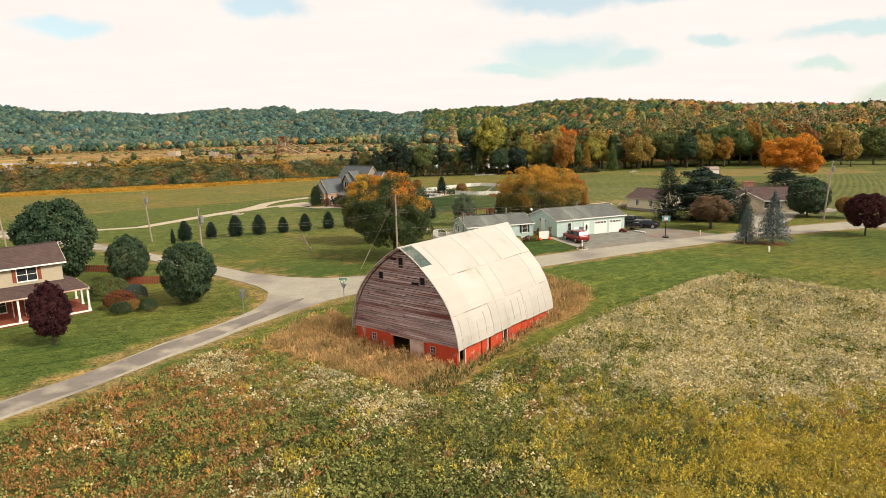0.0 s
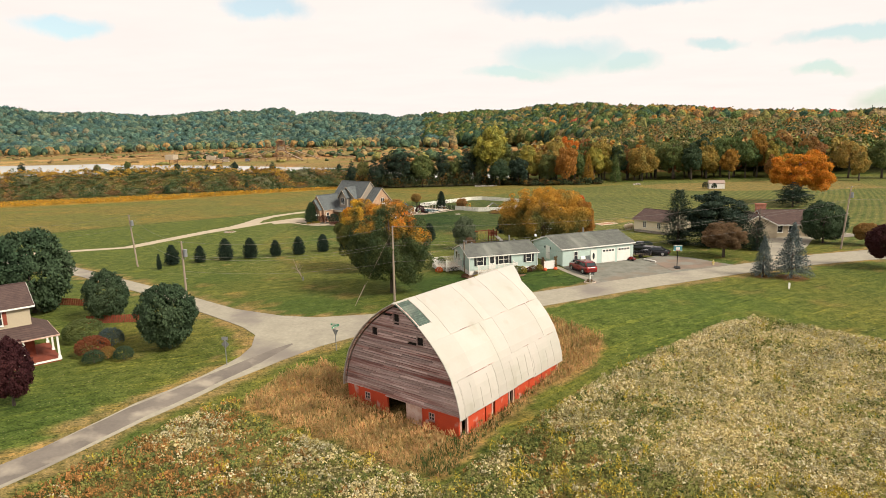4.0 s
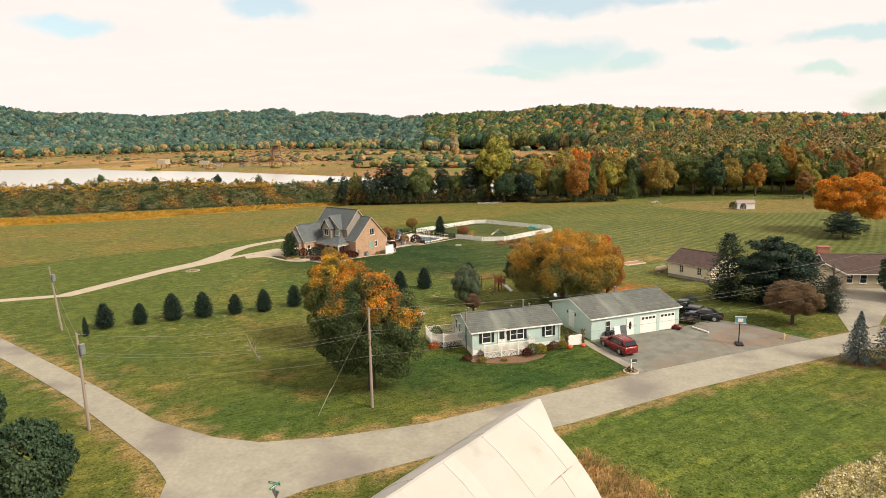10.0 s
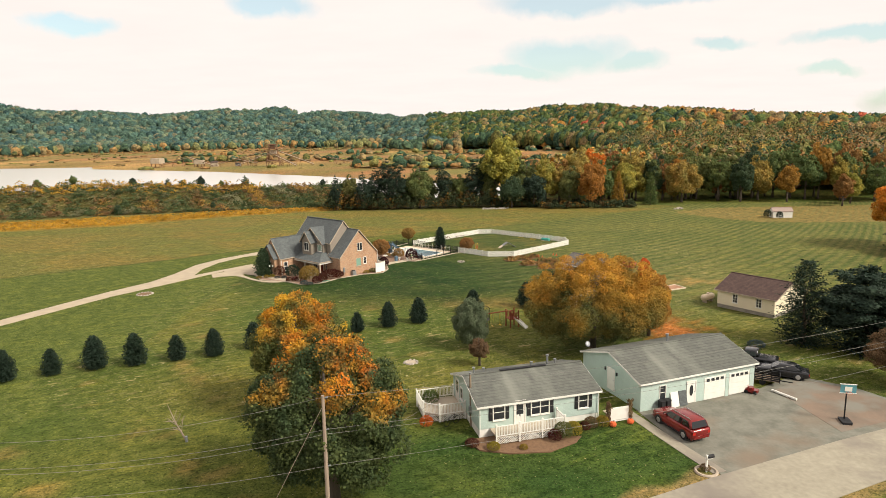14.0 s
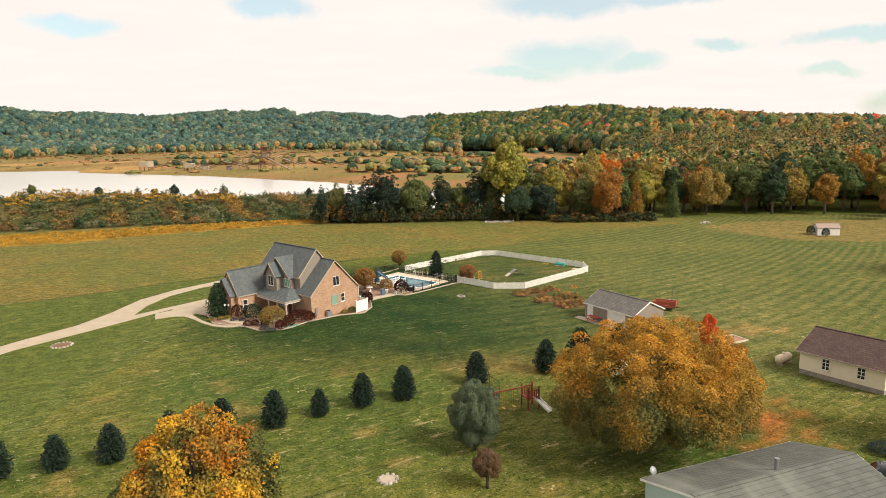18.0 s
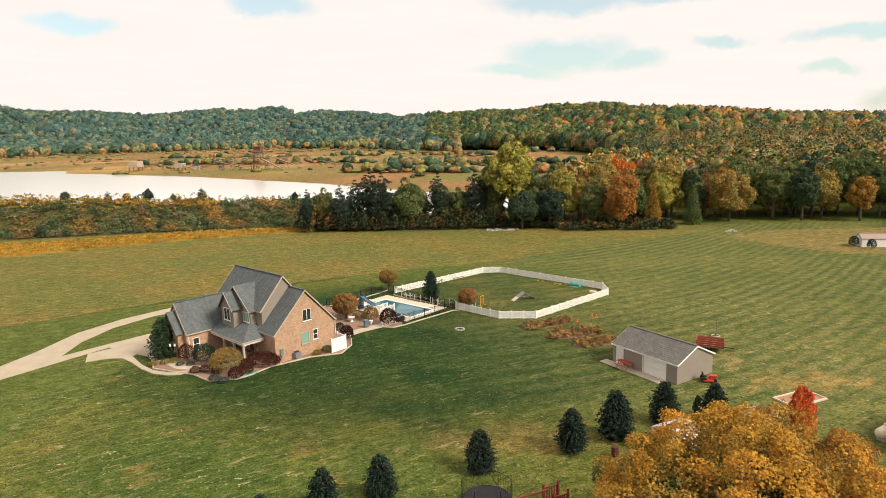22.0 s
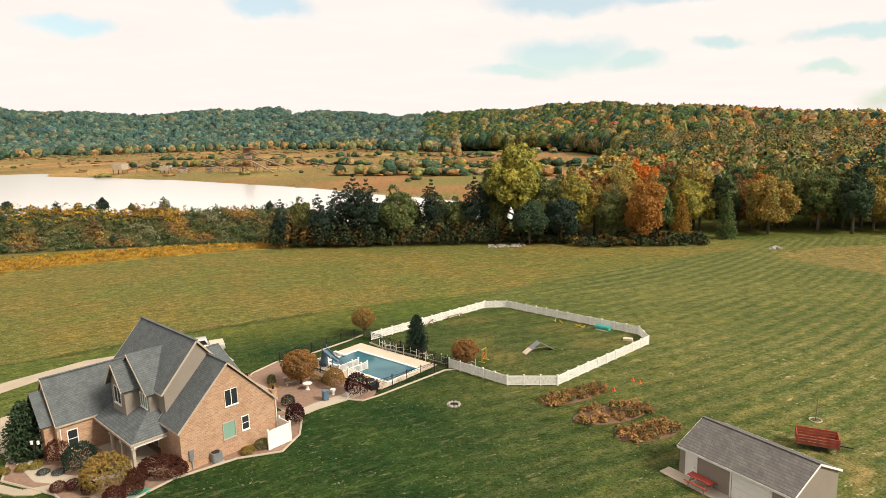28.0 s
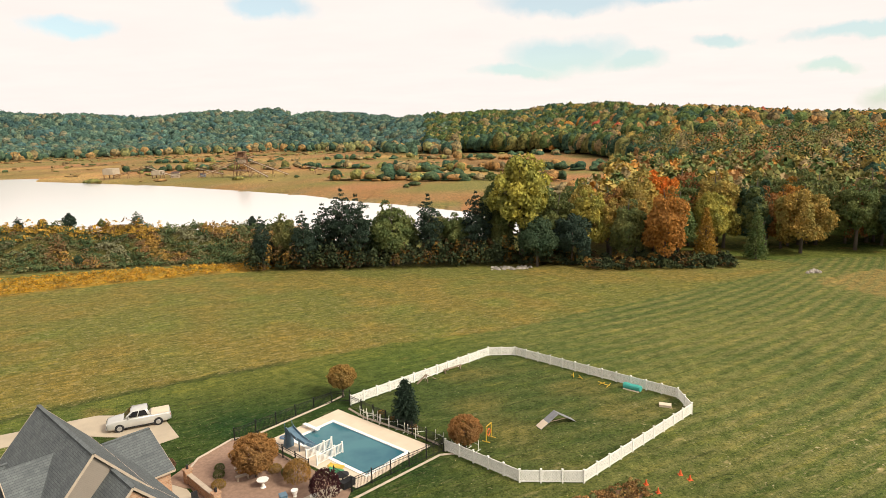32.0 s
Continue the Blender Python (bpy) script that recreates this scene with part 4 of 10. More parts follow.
# looser trees along the hill's foot and hedges across the flats
n = 900
azs = rng.uniform(-46, 0, n)
rr = np.interp(azs, AZ, FOOT) - rng.uniform(0, 1, n) ** 2 * 260
xs, ys = np.sin(np.radians(azs)) * rr, 80 + np.cos(np.radians(azs)) * rr
keep = rng.random(n) < 0.35 + 0.6 * smooth01(grid_noise(xs, ys, 130, 66) + 0.4)
xs, ys = xs[keep], ys[keep]
size_t = rng.uniform(0.5, 1.5, len(xs))
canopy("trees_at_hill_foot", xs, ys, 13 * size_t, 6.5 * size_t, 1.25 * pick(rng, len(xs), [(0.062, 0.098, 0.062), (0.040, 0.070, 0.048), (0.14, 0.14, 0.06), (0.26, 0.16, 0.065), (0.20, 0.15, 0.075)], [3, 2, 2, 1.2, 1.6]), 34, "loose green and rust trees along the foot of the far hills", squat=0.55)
hx, hy = [], []
for (x0, y0), (x1, y1), step_ in (((-330, 760), (-120, 720), 7), ((-120, 720), (20, 640), 6), ((-90, 560), (60, 500), 5), ((-420, 980), (-60, 900), 10), ((-60, 900), (60, 780), 9), ((-60, 640), (40, 610), 5), ((20, 430), (75, 400), 4), ((40, 620), (130, 560), 6), ((60, 900), (180, 860), 8)):
    k = int(math.hypot(x1 - x0, y1 - y0) / step_ * 1.6)
    f_ = rng.uniform(0, 1, k)
    hx.append(x0 + (x1 - x0) * f_ + rng.normal(0, 4, k))
    hy.append(y0 + (y1 - y0) * f_ + rng.normal(0, 5, k))
hx, hy = np.concatenate(hx), np.concatenate(hy)
canopy("hedges_on_flats", hx, hy, rng.uniform(1.5, 7.5, len(hx)), rng.uniform(2.5, 6.5, len(hx)), 1.3 * pick(rng, len(hx), [(0.055, 0.080, 0.042), OLIVE, RUST, BROWNISH, TEAL], [3, 2, 1.4, 2, 1.6]), 35, "hedges of green and rust bushes across the far flats", squat=0.6)
# scrub on the flats beyond the lake
n = 2600
xs, ys = rng.uniform(-1000, 60, n), rng.uniform(470, 1640, n)
ok = ~inside(xs, ys, LAKE) & (rng.random(n) < 0.06 + 0.3 * (ys > 1150) + 0.35 * (xs > -40) + 0.7 * smooth01((grid_noise(xs, ys * 3, 170, 77) - 0.45) * 3)) & ((ys > 560) | (xs > -60)) & (np.hypot(xs + 170, ys - 640) > 40)
xs, ys = xs[ok], ys[ok]
canopy("scrub_beyond_lake", xs, ys, rng.uniform(0.7, 3.4, len(xs)), rng.uniform(1.5, 6.5, len(xs)), 1.3 * pick(rng, len(xs), [(0.070, 0.088, 0.040), OLIVE, (0.24, 0.14, 0.06), (0.18, 0.125, 0.06)], [1.2, 1.6, 2.4, 3.0]), 5, "scattered bushes and small trees on the far flats", squat=0.62)
# brush on the bank and the golden strip before it
n = 3600
xs = rng.uniform(-190, -28, n)
cy = np.interp(xs, [p[0] for p in CREST], [p[1] for p in CREST])
ys = cy + rng.uniform(-14, 7, n)
tones = patchy(rng, xs, ys, 13, [(0.32, 0.19, 0.05), (0.20, 0.12, 0.055), (0.15, 0.14, 0.065), (0.10, 0.12, 0.05), (0.075, 0.105, 0.045), (0.19, 0.18, 0.10)], [1.0, 2.2, 2.2, 2.6, 2.6, 1.2], 0.75)
top_gold = (ys > cy - 4) & (xs < -75) & (rng.random(n) < 0.55)
tones = np.where(top_gold[:, None], np.array([0.40, 0.235, 0.04]) * rng.uniform(0.8, 1.2, (n, 1)), tones)
woods("brush_on_bank", xs, ys, rng.uniform(0.7, 1.4, n) * (1 + 1.3 * (rng.random(n) < 0.2)), rng.uniform(0.8, 1.9, n), tones, 26, 0.42, 6, "tangled brush and brambles on the lake bank")
n = 8000
xs, ys = rng.uniform(-170, -38, n), rng.uniform(225, 285, n)
ok = inside(xs, ys, GOLD)
xs, ys = xs[ok], ys[ok]
woods("goldenrod_strip", xs, ys, rng.uniform(0.5, 1.0, len(xs)), rng.uniform(0.5, 0.9, len(xs)), pick(rng, len(xs), [(0.46, 0.25, 0.028), (0.40, 0.21, 0.035), (0.28, 0.18, 0.045)], [3, 2, 1]), 12, 0.28, 7, "golden flowering weeds along the field's edge")

# leaf materials of the single trees
m_maple = leaf_mat("maple_leaves", (0.052, 0.078, 0.034), (0.092, 0.110, 0.036), ((0.60, 0.145, 0.020), (0.54, 0.25, 0.028)), 0.72, 0.98, patch=0.8)
m_maple_turned = leaf_mat("turned_maple_leaves", (0.085, 0.105, 0.036), (0.165, 0.150, 0.042), ((0.60, 0.17, 0.022), (0.58, 0.31, 0.032)), 0.58, 0.92, patch=0.8)
m_gold = leaf_mat("turning_leaves", (0.075, 0.098, 0.034), (0.175, 0.155, 0.040), ((0.54, 0.265, 0.030), (0.45, 0.26, 0.036)), 0.32, 0.92)
m_greygreen = leaf_mat("grey_green_leaves", (0.095, 0.125, 0.070), (0.150, 0.180, 0.105), obj=0.15)
m_green = leaf_mat("dense_green_leaves", (0.040, 0.072, 0.038), (0.068, 0.100, 0.050), obj=0.15)
m_mixed = leaf_mat("green_leaves", (0.088, 0.122, 0.044), (0.175, 0.185, 0.058), obj=0.7)
m_yellow = leaf_mat("yellow_leaves", (0.225, 0.205, 0.055), (0.41, 0.285, 0.062), obj=0.6)
m_orange = leaf_mat("orange_leaves", (0.56, 0.15, 0.020), (0.50, 0.20, 0.026), obj=0.4)
m_amber = leaf_mat("amber_leaves", (0.38, 0.20, 0.035), (0.30, 0.17, 0.04), obj=0.3)
m_rust = leaf_mat("rusty_leaves", (0.30, 0.150, 0.045), (0.24, 0.145, 0.050), obj=0.6)
m_red = leaf_mat("red_leaves", (0.62, 0.105, 0.030), (0.60, 0.17, 0.040), obj=0.2)
m_purple = leaf_mat("purple_leaves", (0.040, 0.012, 0.014), (0.062, 0.020, 0.020), obj=0.2)
m_conifer = leaf_mat("dark_needles", (0.020, 0.036, 0.025), (0.036, 0.056, 0.035), obj=0.2, through=0.15)
m_blue = leaf_mat("blue_needles", (0.085, 0.115, 0.115), (0.13, 0.16, 0.155), obj=0.1, through=0.15)
m_brownleaf = leaf_mat("brown_leaves", (0.152, 0.099, 0.058), (0.203, 0.123, 0.065), obj=0.3)
m_ornamental = leaf_mat("copper_leaves", (0.34, 0.18, 0.050), (0.26, 0.155, 0.055), obj=0.3)
m_burgundy = leaf_mat("burgundy_leaves", (0.070, 0.020, 0.016), (0.115, 0.036, 0.022), obj=0.3)


def tree(name, x, y, crown_mesh, trunk_mesh, material, scale, label, rz=0.0, group="", crown_z=0.0, sxy=None, category="tree"):
    t = thing(name, x, y, gz(x, y), rz, label, category, group)
    sx = sxy or scale
    if trunk_mesh:
        part("trunk", trunk_mesh, None, t, at=Matrix.Diagonal((sx, sx, scale, 1)))
    ob = part("crown", crown_mesh, None, t, at=Matrix.Translation((0, 0, crown_z)) @ Matrix.Diagonal((sx, sx, scale, 1)))
    ob.material_slots[0].link = "OBJECT"
    ob.material_slots[0].material = material
    return t


def bark_mesh(*args):
    return trunk_shape(*args).mesh("trunk", m_bark, True)


def lifted(quads, z):
    quads[..., 2] += z
    return quads


# shared crowns, ten metres tall
TALL = [array_mesh("crown", lifted(lobed_crown(s, k, 7600, 2.9, 2.7, 4.3, 0.34, lobe, -0.8, 0.9, (0.45, 0.88)), 5.7), m_mixed) for s, k, lobe in ((1, 26, (0.2, 0.36)), (2, 34, (0.18, 0.32)), (3, 20, (0.24, 0.42)), (14, 40, (0.15, 0.3)))]
WIDE = [array_mesh("crown", lifted(lobed_crown(s, 34, 9600, 4.2, 4.0, 4.0, 0.34, (0.2, 0.36), -0.7, 0.85, (0.5, 0.85)), 5.6), m_mixed) for s in (4, 5, 6)]
SPIRE = [array_mesh("crown", cone_crown(s, 10, 2.6, 34, 16, 10, 0.42, 0.10, 0.10, 0.6), m_mixed) for s in (7, 8)]
PINE = [array_mesh("crown", np.concatenate([cone_crown(s, 10, 3.3, 15, 9, 26, 0.26, -0.08, 0.12, 0.6), lifted(lobed_crown(s + 50, 52, 9000, 2.9, 2.9, 4.5, 0.22, (0.14, 0.30), -0.85, 0.42, (0.3, 0.95)), 5.2)]), m_conifer) for s in (9, 10)]
TRUNK = [bark_mesh(s, 9.0, 0.22, 3.2, 12) for s in (1, 2)]

# treeline along the lake
line = [(-43, 277, 11, 3), (-38, 279, 13, 0), (-33.5, 276, 12, 3), (-30, 280, 13, 3), (-25.5, 279, 16, 3), (-22, 277, 15, 3), (-18, 281, 12, 1), (-14.5, 278, 15.5, 0), (-12, 282, 12, 1), (-6.5, 279, 14.5, 3), (-4.5, 283, 12, 1), (-0.5, 281, 12, 0), (3.9, 279, 14.8, 3), (1.5, 284, 11, 1), (8.5, 281, 13, 0)]
rng = np.random.default_rng(5)
for x, y, h, k in line:
    s = h / 10
    crown = (TALL[int(rng.integers(3))], WIDE[int(rng.integers(3))], SPIRE[0], PINE[int(rng.integers(2))])[k]
    look_ = (m_mixed, m_mixed, m_conifer, m_conifer)[k]
    tree("pine_tree" if k == 3 else "tree", x, y, crown, TRUNK[0], look_, s, "tall dark pine with open branches at the meadow's edge" if k == 3 else "green broad-leaved tree at the meadow's edge", float(rng.uniform(0, 360)), "treeline by the lake", sxy=s * (0.78 if k == 3 else 0.8) * float(rng.uniform(0.85, 1.15)), crown_z=(0.05 if k == 3 else -0.06) * h)
rows = [(13.5, 278, 25, TALL, m_yellow, "tall yellow-green tree rising above the treeline"), (9.5, 284, 21, TALL, m_mixed, ""), (18, 285, 19, TALL, m_mixed, ""), (16.5, 273.5, 12.5, WIDE, m_green, "round grey-green tree"), (24, 274.5, 12.5, WIDE, m_conifer, "dense dark green tree"),
        (22, 281, 16, TALL, m_mixed, ""), (28.5, 279, 17, TALL, m_yellow, ""), (33, 279, 14, TALL, m_yellow, ""), (36, 276, 15, TALL, m_mixed, ""), (42.5, 272, 17.5, TALL, m_amber, "tall narrow orange tree at the lawn's edge"), (39, 280, 15, TALL, m_yellow, ""), (48, 283, 17, TALL, m_mixed, ""),
        (52, 275, 11, SPIRE, m_amber, ""), (47, 290, 19, TALL, m_orange, ""), (54, 297, 20, WIDE, m_rust, ""), (56, 283, 15, TALL, m_yellow, ""), (63, 276, 11, SPIRE, m_mixed, "slim green tree standing on the lawn"), (61, 292, 17, TALL, m_mixed, ""), (68, 288, 18, TALL, m_green, ""), (75, 281, 17, WIDE, m_yellow, "broad yellow-green tree"),
        (73, 295, 18, TALL, m_mixed, ""), (82, 292, 17, TALL, m_yellow, ""), (88, 283, 18, TALL, m_mixed, ""), (86, 300, 18, TALL, m_yellow, ""), (94, 279, 16, TALL, m_green, ""), (96, 292, 19, TALL, m_mixed, ""), (102, 284, 17, TALL, m_yellow, ""), (110, 290, 18, TALL, m_mixed, ""), (108, 276, 14, TALL, m_amber, ""), (117, 282, 16, WIDE, m_mixed, ""),
        (126, 277, 16, TALL, m_yellow, ""), (134, 272, 15, TALL, m_mixed, ""), (142, 278, 17, TALL, m_rust, ""), (150, 268, 16, WIDE, m_yellow, ""), (160, 264, 17, TALL, m_mixed, ""), (124, 268, 12, TALL, m_yellow, ""), (118, 262, 11, TALL, m_rust, ""), (170, 258, 15, TALL, m_rust, ""), (182, 252, 16, WIDE, m_mixed, ""), (146, 255, 12, TALL, m_yellow, "")]
words = {"amber_leaves": "golden amber autumn tree", "yellow_leaves": "yellow-green tree in early autumn", "green_leaves": "green broad-leaved tree", "rusty_leaves": "rust-brown autumn tree", "orange_leaves": "bright orange autumn tree", "dense_green_leaves": "dark green leafy tree"}
for x, y, h, kinds, m, label in rows:
    s = h / 10
    k = kinds[int(rng.integers(len(kinds)))]
    tree("tree", x, y, k, TRUNK[int(rng.integers(2))], m, s, (label or words[m.name]) + " at the wood's edge", float(rng.uniform(0, 360)), "trees at the wood's edge", sxy=s * (0.88 if kinds is not WIDE else 0.85), crown_z=h * float(rng.uniform(-0.11, 0.02)))
mix_ = random.Random(31)
for k in range(34):
    x = 20 + k * 3.6 + mix_.uniform(-1.5, 1.5)
    y = 287 - max(0, x - 100) * 0.3 + mix_.uniform(-3, 12)
    h = mix_.uniform(14, 21)
    m = mix_.choice([m_yellow, m_yellow, m_yellow, m_mixed, m_mixed, m_mixed, m_amber, m_rust, m_green])
    tree("tree", x, y, mix_.choice(TALL), mix_.choice(TRUNK), m, h / 10, words[m.name] + " at the wood's edge", mix_.uniform(0, 360), "trees at the wood's edge", sxy=h / 10 * mix_.uniform(0.7, 0.95), crown_z=mix_.uniform(-0.12, 0.02) * h)
# undergrowth below the treeline
n = 900
xs, ys = rng.uniform(-46, 56, n), rng.uniform(274, 284, n)
ys += np.where(xs > 25, -6, 0)
woods("undergrowth", xs, ys, np.where(xs < 12, rng.uniform(1.5, 6.5, n), rng.uniform(0.6, 2.6, n)), rng.uniform(0.9, 2.1, n), pick(rng, n, [(0.040, 0.052, 0.026), (0.09, 0.055, 0.024), (0.20, 0.115, 0.030), (0.058, 0.070, 0.030)], [3, 1.4, 1.0, 2.4]), 44, 0.5, 8, "low brush under the trees at the meadow's edge")

# single trees about the yards
MAPLE = [array_mesh("crown", lobed_crown(s, 90, 64000, 5.2, 5.0, 5.2, 0.175, (0.12, 0.25), -0.9, 0.9, (0.55, 0.9)), m_maple) for s in (31, 32)]
OAK = array_mesh("crown", lobed_crown(33, 165, 125000, 8.0, 7.4, 5.6, 0.155, (0.10, 0.20), -0.9, 0.95, (0.55, 0.95)), m_gold)
BLAZE = array_mesh("crown", lobed_crown(43, 44, 26000, 8.0, 7.4, 5.6, 0.36, (0.16, 0.32), -0.7, 0.6, (0.5, 0.92)), m_gold)
ROUND = [array_mesh("crown", np.concatenate([lobed_crown(s, 90, 15000, 1, 1, 1, 0.075, (0.13, 0.24), -0.95, 1.0, (0.76, 0.90)), broad_crown(s, 300, 12, 0.82, 0.82, 0.82, 0.08, 0.05, 0.08, low=-0.92, fill=0.95)]), m_green) for s in (34, 35)]
BUSH = [array_mesh("crown", broad_crown(s, 950, 13, 1, 1, 1, 0.062, 0.03, 0.055, low=-0.4, fill=0.97), m_burgundy) for s in (36, 37)]
FIR = [array_mesh("crown", cone_crown(s, 1.04, 0.46, 28, 26, 12, 0.062, 0.0, 0.05, 0.42, tuck=0.66, ragged=0.34), m_conifer) for s in (38, 39, 40)]
BROADPINE = array_mesh("crown", np.concatenate([cone_crown(63, 9, 2.4, 40, 22, 12, 0.24, 0.0, 0.04, 0.36, tuck=0.8, ragged=0.45), lifted(lobed_crown(64, 46, 16000, 3.2, 3.1, 4.6, 0.22, (0.16, 0.30), -0.85, 0.5, (0.45, 0.9)), 5.0)]), m_conifer)
LOTPINE = [array_mesh("crown", cone_crown(s, 10, 3.3, 44, 26, 13, 0.23, -0.10, 0.02, 0.36, tuck=0.8, ragged=0.5), m_conifer) for s in (61, 62)]
SPRUCE = [array_mesh("crown", cone_crown(s, 7, 2.75, 26, 22, 16, 0.22, 0.12, 0.05, 0.80), m_blue) for s in (41, 42)]
BIGTRUNK = bark_mesh(7, 9.0, 0.34, 4.2, 14)


def yard_tree(name, x, y, mesh, material, scale, label, z=0.0, trunk=None, trunk_scale=1.0, group="", rz=0.0, category="tree"):
    t = thing(name, x, y, gz(x, y), rz, label, category, group)
    if trunk:
        part("trunk", trunk, None, t, at=Matrix.Diagonal((trunk_scale, trunk_scale, trunk_scale, 1)))
    ob = part("crown", mesh, None, t, at=Matrix.Translation((0, 0, z)) @ Matrix.Diagonal((*scale, 1)))
    ob.material_slots[0].link = "OBJECT"
    ob.material_slots[0].material = material
    return t


yard_tree("maple_tree", -9.3, 103.0, MAPLE[0], m_maple, (1.10, 1.0, 1.12), "large maple turning orange at the top beside a utility pole", 6.7, BIGTRUNK, 1.1)
yard_tree("maple_tree", -15.0, 117.2, MAPLE[1], m_maple_turned, (0.90, 0.90, 0.98), "tall maple with an orange crown behind another maple", 6.4, BIGTRUNK, 1.05)
yard_tree("oak_tree", 15.0, 134.0, OAK, m_gold, (1.03, 1.03, 0.92), "broad golden-brown tree behind the white garage", 6.0, BIGTRUNK, 1.0)
yard_tree("small_maple_tree", 22.6, 138.0, MAPLE[1], m_amber, (0.52, 0.52, 0.75), "slender orange tree beside the broad golden tree", 4.6, BIGTRUNK, 0.7)
yard_tree("small_maple_tree", 23.9, 145.0, TALL[0], m_red, (0.30, 0.30, 0.62), "narrow bright red young maple", 2.6, BIGTRUNK, 0.7)
yard_tree("round_tree", -30.2, 82.0, ROUND[0], m_green, (2.85, 2.85, 3.35), "dense round dark green tree by the road", 3.65, BIGTRUNK, 0.4, "round trees by the road")
yard_tree("round_tree", -42.3, 92.4, ROUND[1], m_green, (2.5, 2.5, 2.95), "dense round dark green tree behind a low red fence", 3.15, BIGTRUNK, 0.4, "round trees by the road")
yard_tree("round_tree", -54.0, 96.5, ROUND[0], m_green, (4.7, 4.7, 5.4), "tall round dark green tree behind the cream house", 5.4, BIGTRUNK, 0.6, "round trees by the road", 90)
yard_tree("plum_tree", -36.7, 68.0, ROUND[1], m_purple, (1.7, 1.7, 2.5), "small dark purple-leaved tree on the lawn", 3.2, BIGTRUNK, 0.3)
yard_tree("round_tree", 64.2, 132.5, ROUND[1], m_green, (3.6, 3.6, 3.5), "dense round blue-green tree before the ranch house", 3.9, BIGTRUNK, 0.45, "round trees by the road")
yard_tree("small_tree", 69.5, 129.0, ROUND[0], m_rust, (2.0, 2.0, 1.6), "small rust-brown tree beside the utility pole", 2.4, BIGTRUNK, 0.3)
yard_tree("plum_tree", 61.4, 111.0, ROUND[0], m_purple, (3.0, 3.0, 2.7), "dark purple-leaved tree beside the road", 3.9, BIGTRUNK, 0.4)
yard_tree("spruce_tree", 45.4, 106.6, SPRUCE[0], m_blue, (1.0, 1.0, 1.0), "blue spruce in a ring of brown mulch", 0.5, BIGTRUNK, 0.4, "spruces by the road")
yard_tree("spruce_tree", 42.0, 107.6, SPRUCE[1], m_blue, (0.66, 0.66, 0.78), "small blue spruce beside a larger one", 0.2, BIGTRUNK, 0.35, "spruces by the road", 70)
pr = random.Random(8)
for x, y, h in [(-49.3, 125.5, 3.2), (-45.2, 127.2, 2.7), (-41.3, 128.9, 3.5), (-37.3, 130.0, 3.4), (-33.2, 131.5, 2.7), (-29.3, 132.7, 3.0), (-25.4, 135.2, 3.0), (-21.6, 137.2, 3.2), (-17.5, 138.9, 3.2), (-13.8, 141.1, 2.4), (-10.0, 143.2, 3.1), (-6.1, 144.8, 3.2), (1.3, 148.6, 3.2), (9.0, 151.7, 3.4), (13.1, 153.8, 4.0), (18.1, 156.6, 3.6), (22.8, 157.2, 3.2)]:
    yard_tree("fir_tree", x, y, pr.choice(FIR), m_conifer, (h * 1.04, h * 1.04, h), "dark green young fir in a row across the lawn", 0.05, None, 1, "row of young firs", pr.uniform(0, 360))
yard_tree("cypress_tree", -49.9, 121.9, FIR[0], m_conifer, (1.1, 1.1, 2.4), "slim dark cypress at the end of the fir row", 0.0, None)
yard_tree("cypress_tree", 20.2, 154.4, FIR[1], m_conifer, (1.5, 1.5, 3.3), "slim dark cypress between two firs", 0.0, None)
for k, (x, y, h, r) in enumerate([(39.4, 134.5, 10.0, 3.7), (44.6, 131.5, 11.0, 5.6), (48.6, 131.0, 8.2, 3.8), (50.2, 127.0, 5.2, 2.4)]):
    yard_tree("pine_tree", x, y, (LOTPINE[0], BROADPINE, LOTPINE[1], LOTPINE[0])[k], m_conifer, (r / 3.3, r / 3.3, h / 10), "large dark green pine behind the gravel lot", -0.3, BIGTRUNK, 0.8, "dark pines by the lot", 60 * k)
yard_tree("crab_apple_tree", 42.3, 121.6, MAPLE[0], m_brownleaf, (0.68, 0.68, 0.45), "small brown-leaved tree with a spreading crown", 3.5, BIGTRUNK, 0.6)
yard_tree("small_tree", 0.8, 134.2, MAPLE[1], m_greygreen, (0.44, 0.44, 0.56), "small grey-green tree on the back lawn", 3.3, BIGTRUNK, 0.5)
yard_tree("small_tree", 1.6, 128.3, MAPLE[0], m_brownleaf, (0.22, 0.22, 0.22), "small brown tree with thinning leaves", 2.0, BIGTRUNK, 0.36)
yard_tree("maple_tree", 91.0, 192.0, BLAZE, m_orange, (1.0, 1.05, 1.1), "broad brilliant orange maple beside a distant shed", 8.0, BIGTRUNK, 1.3)
yard_tree("pine_tree", 85.5, 184.0, PINE[0], m_conifer, (1.5, 1.5, 0.62), "dark low pine under an orange maple", 0.0, BIGTRUNK, 0.6)

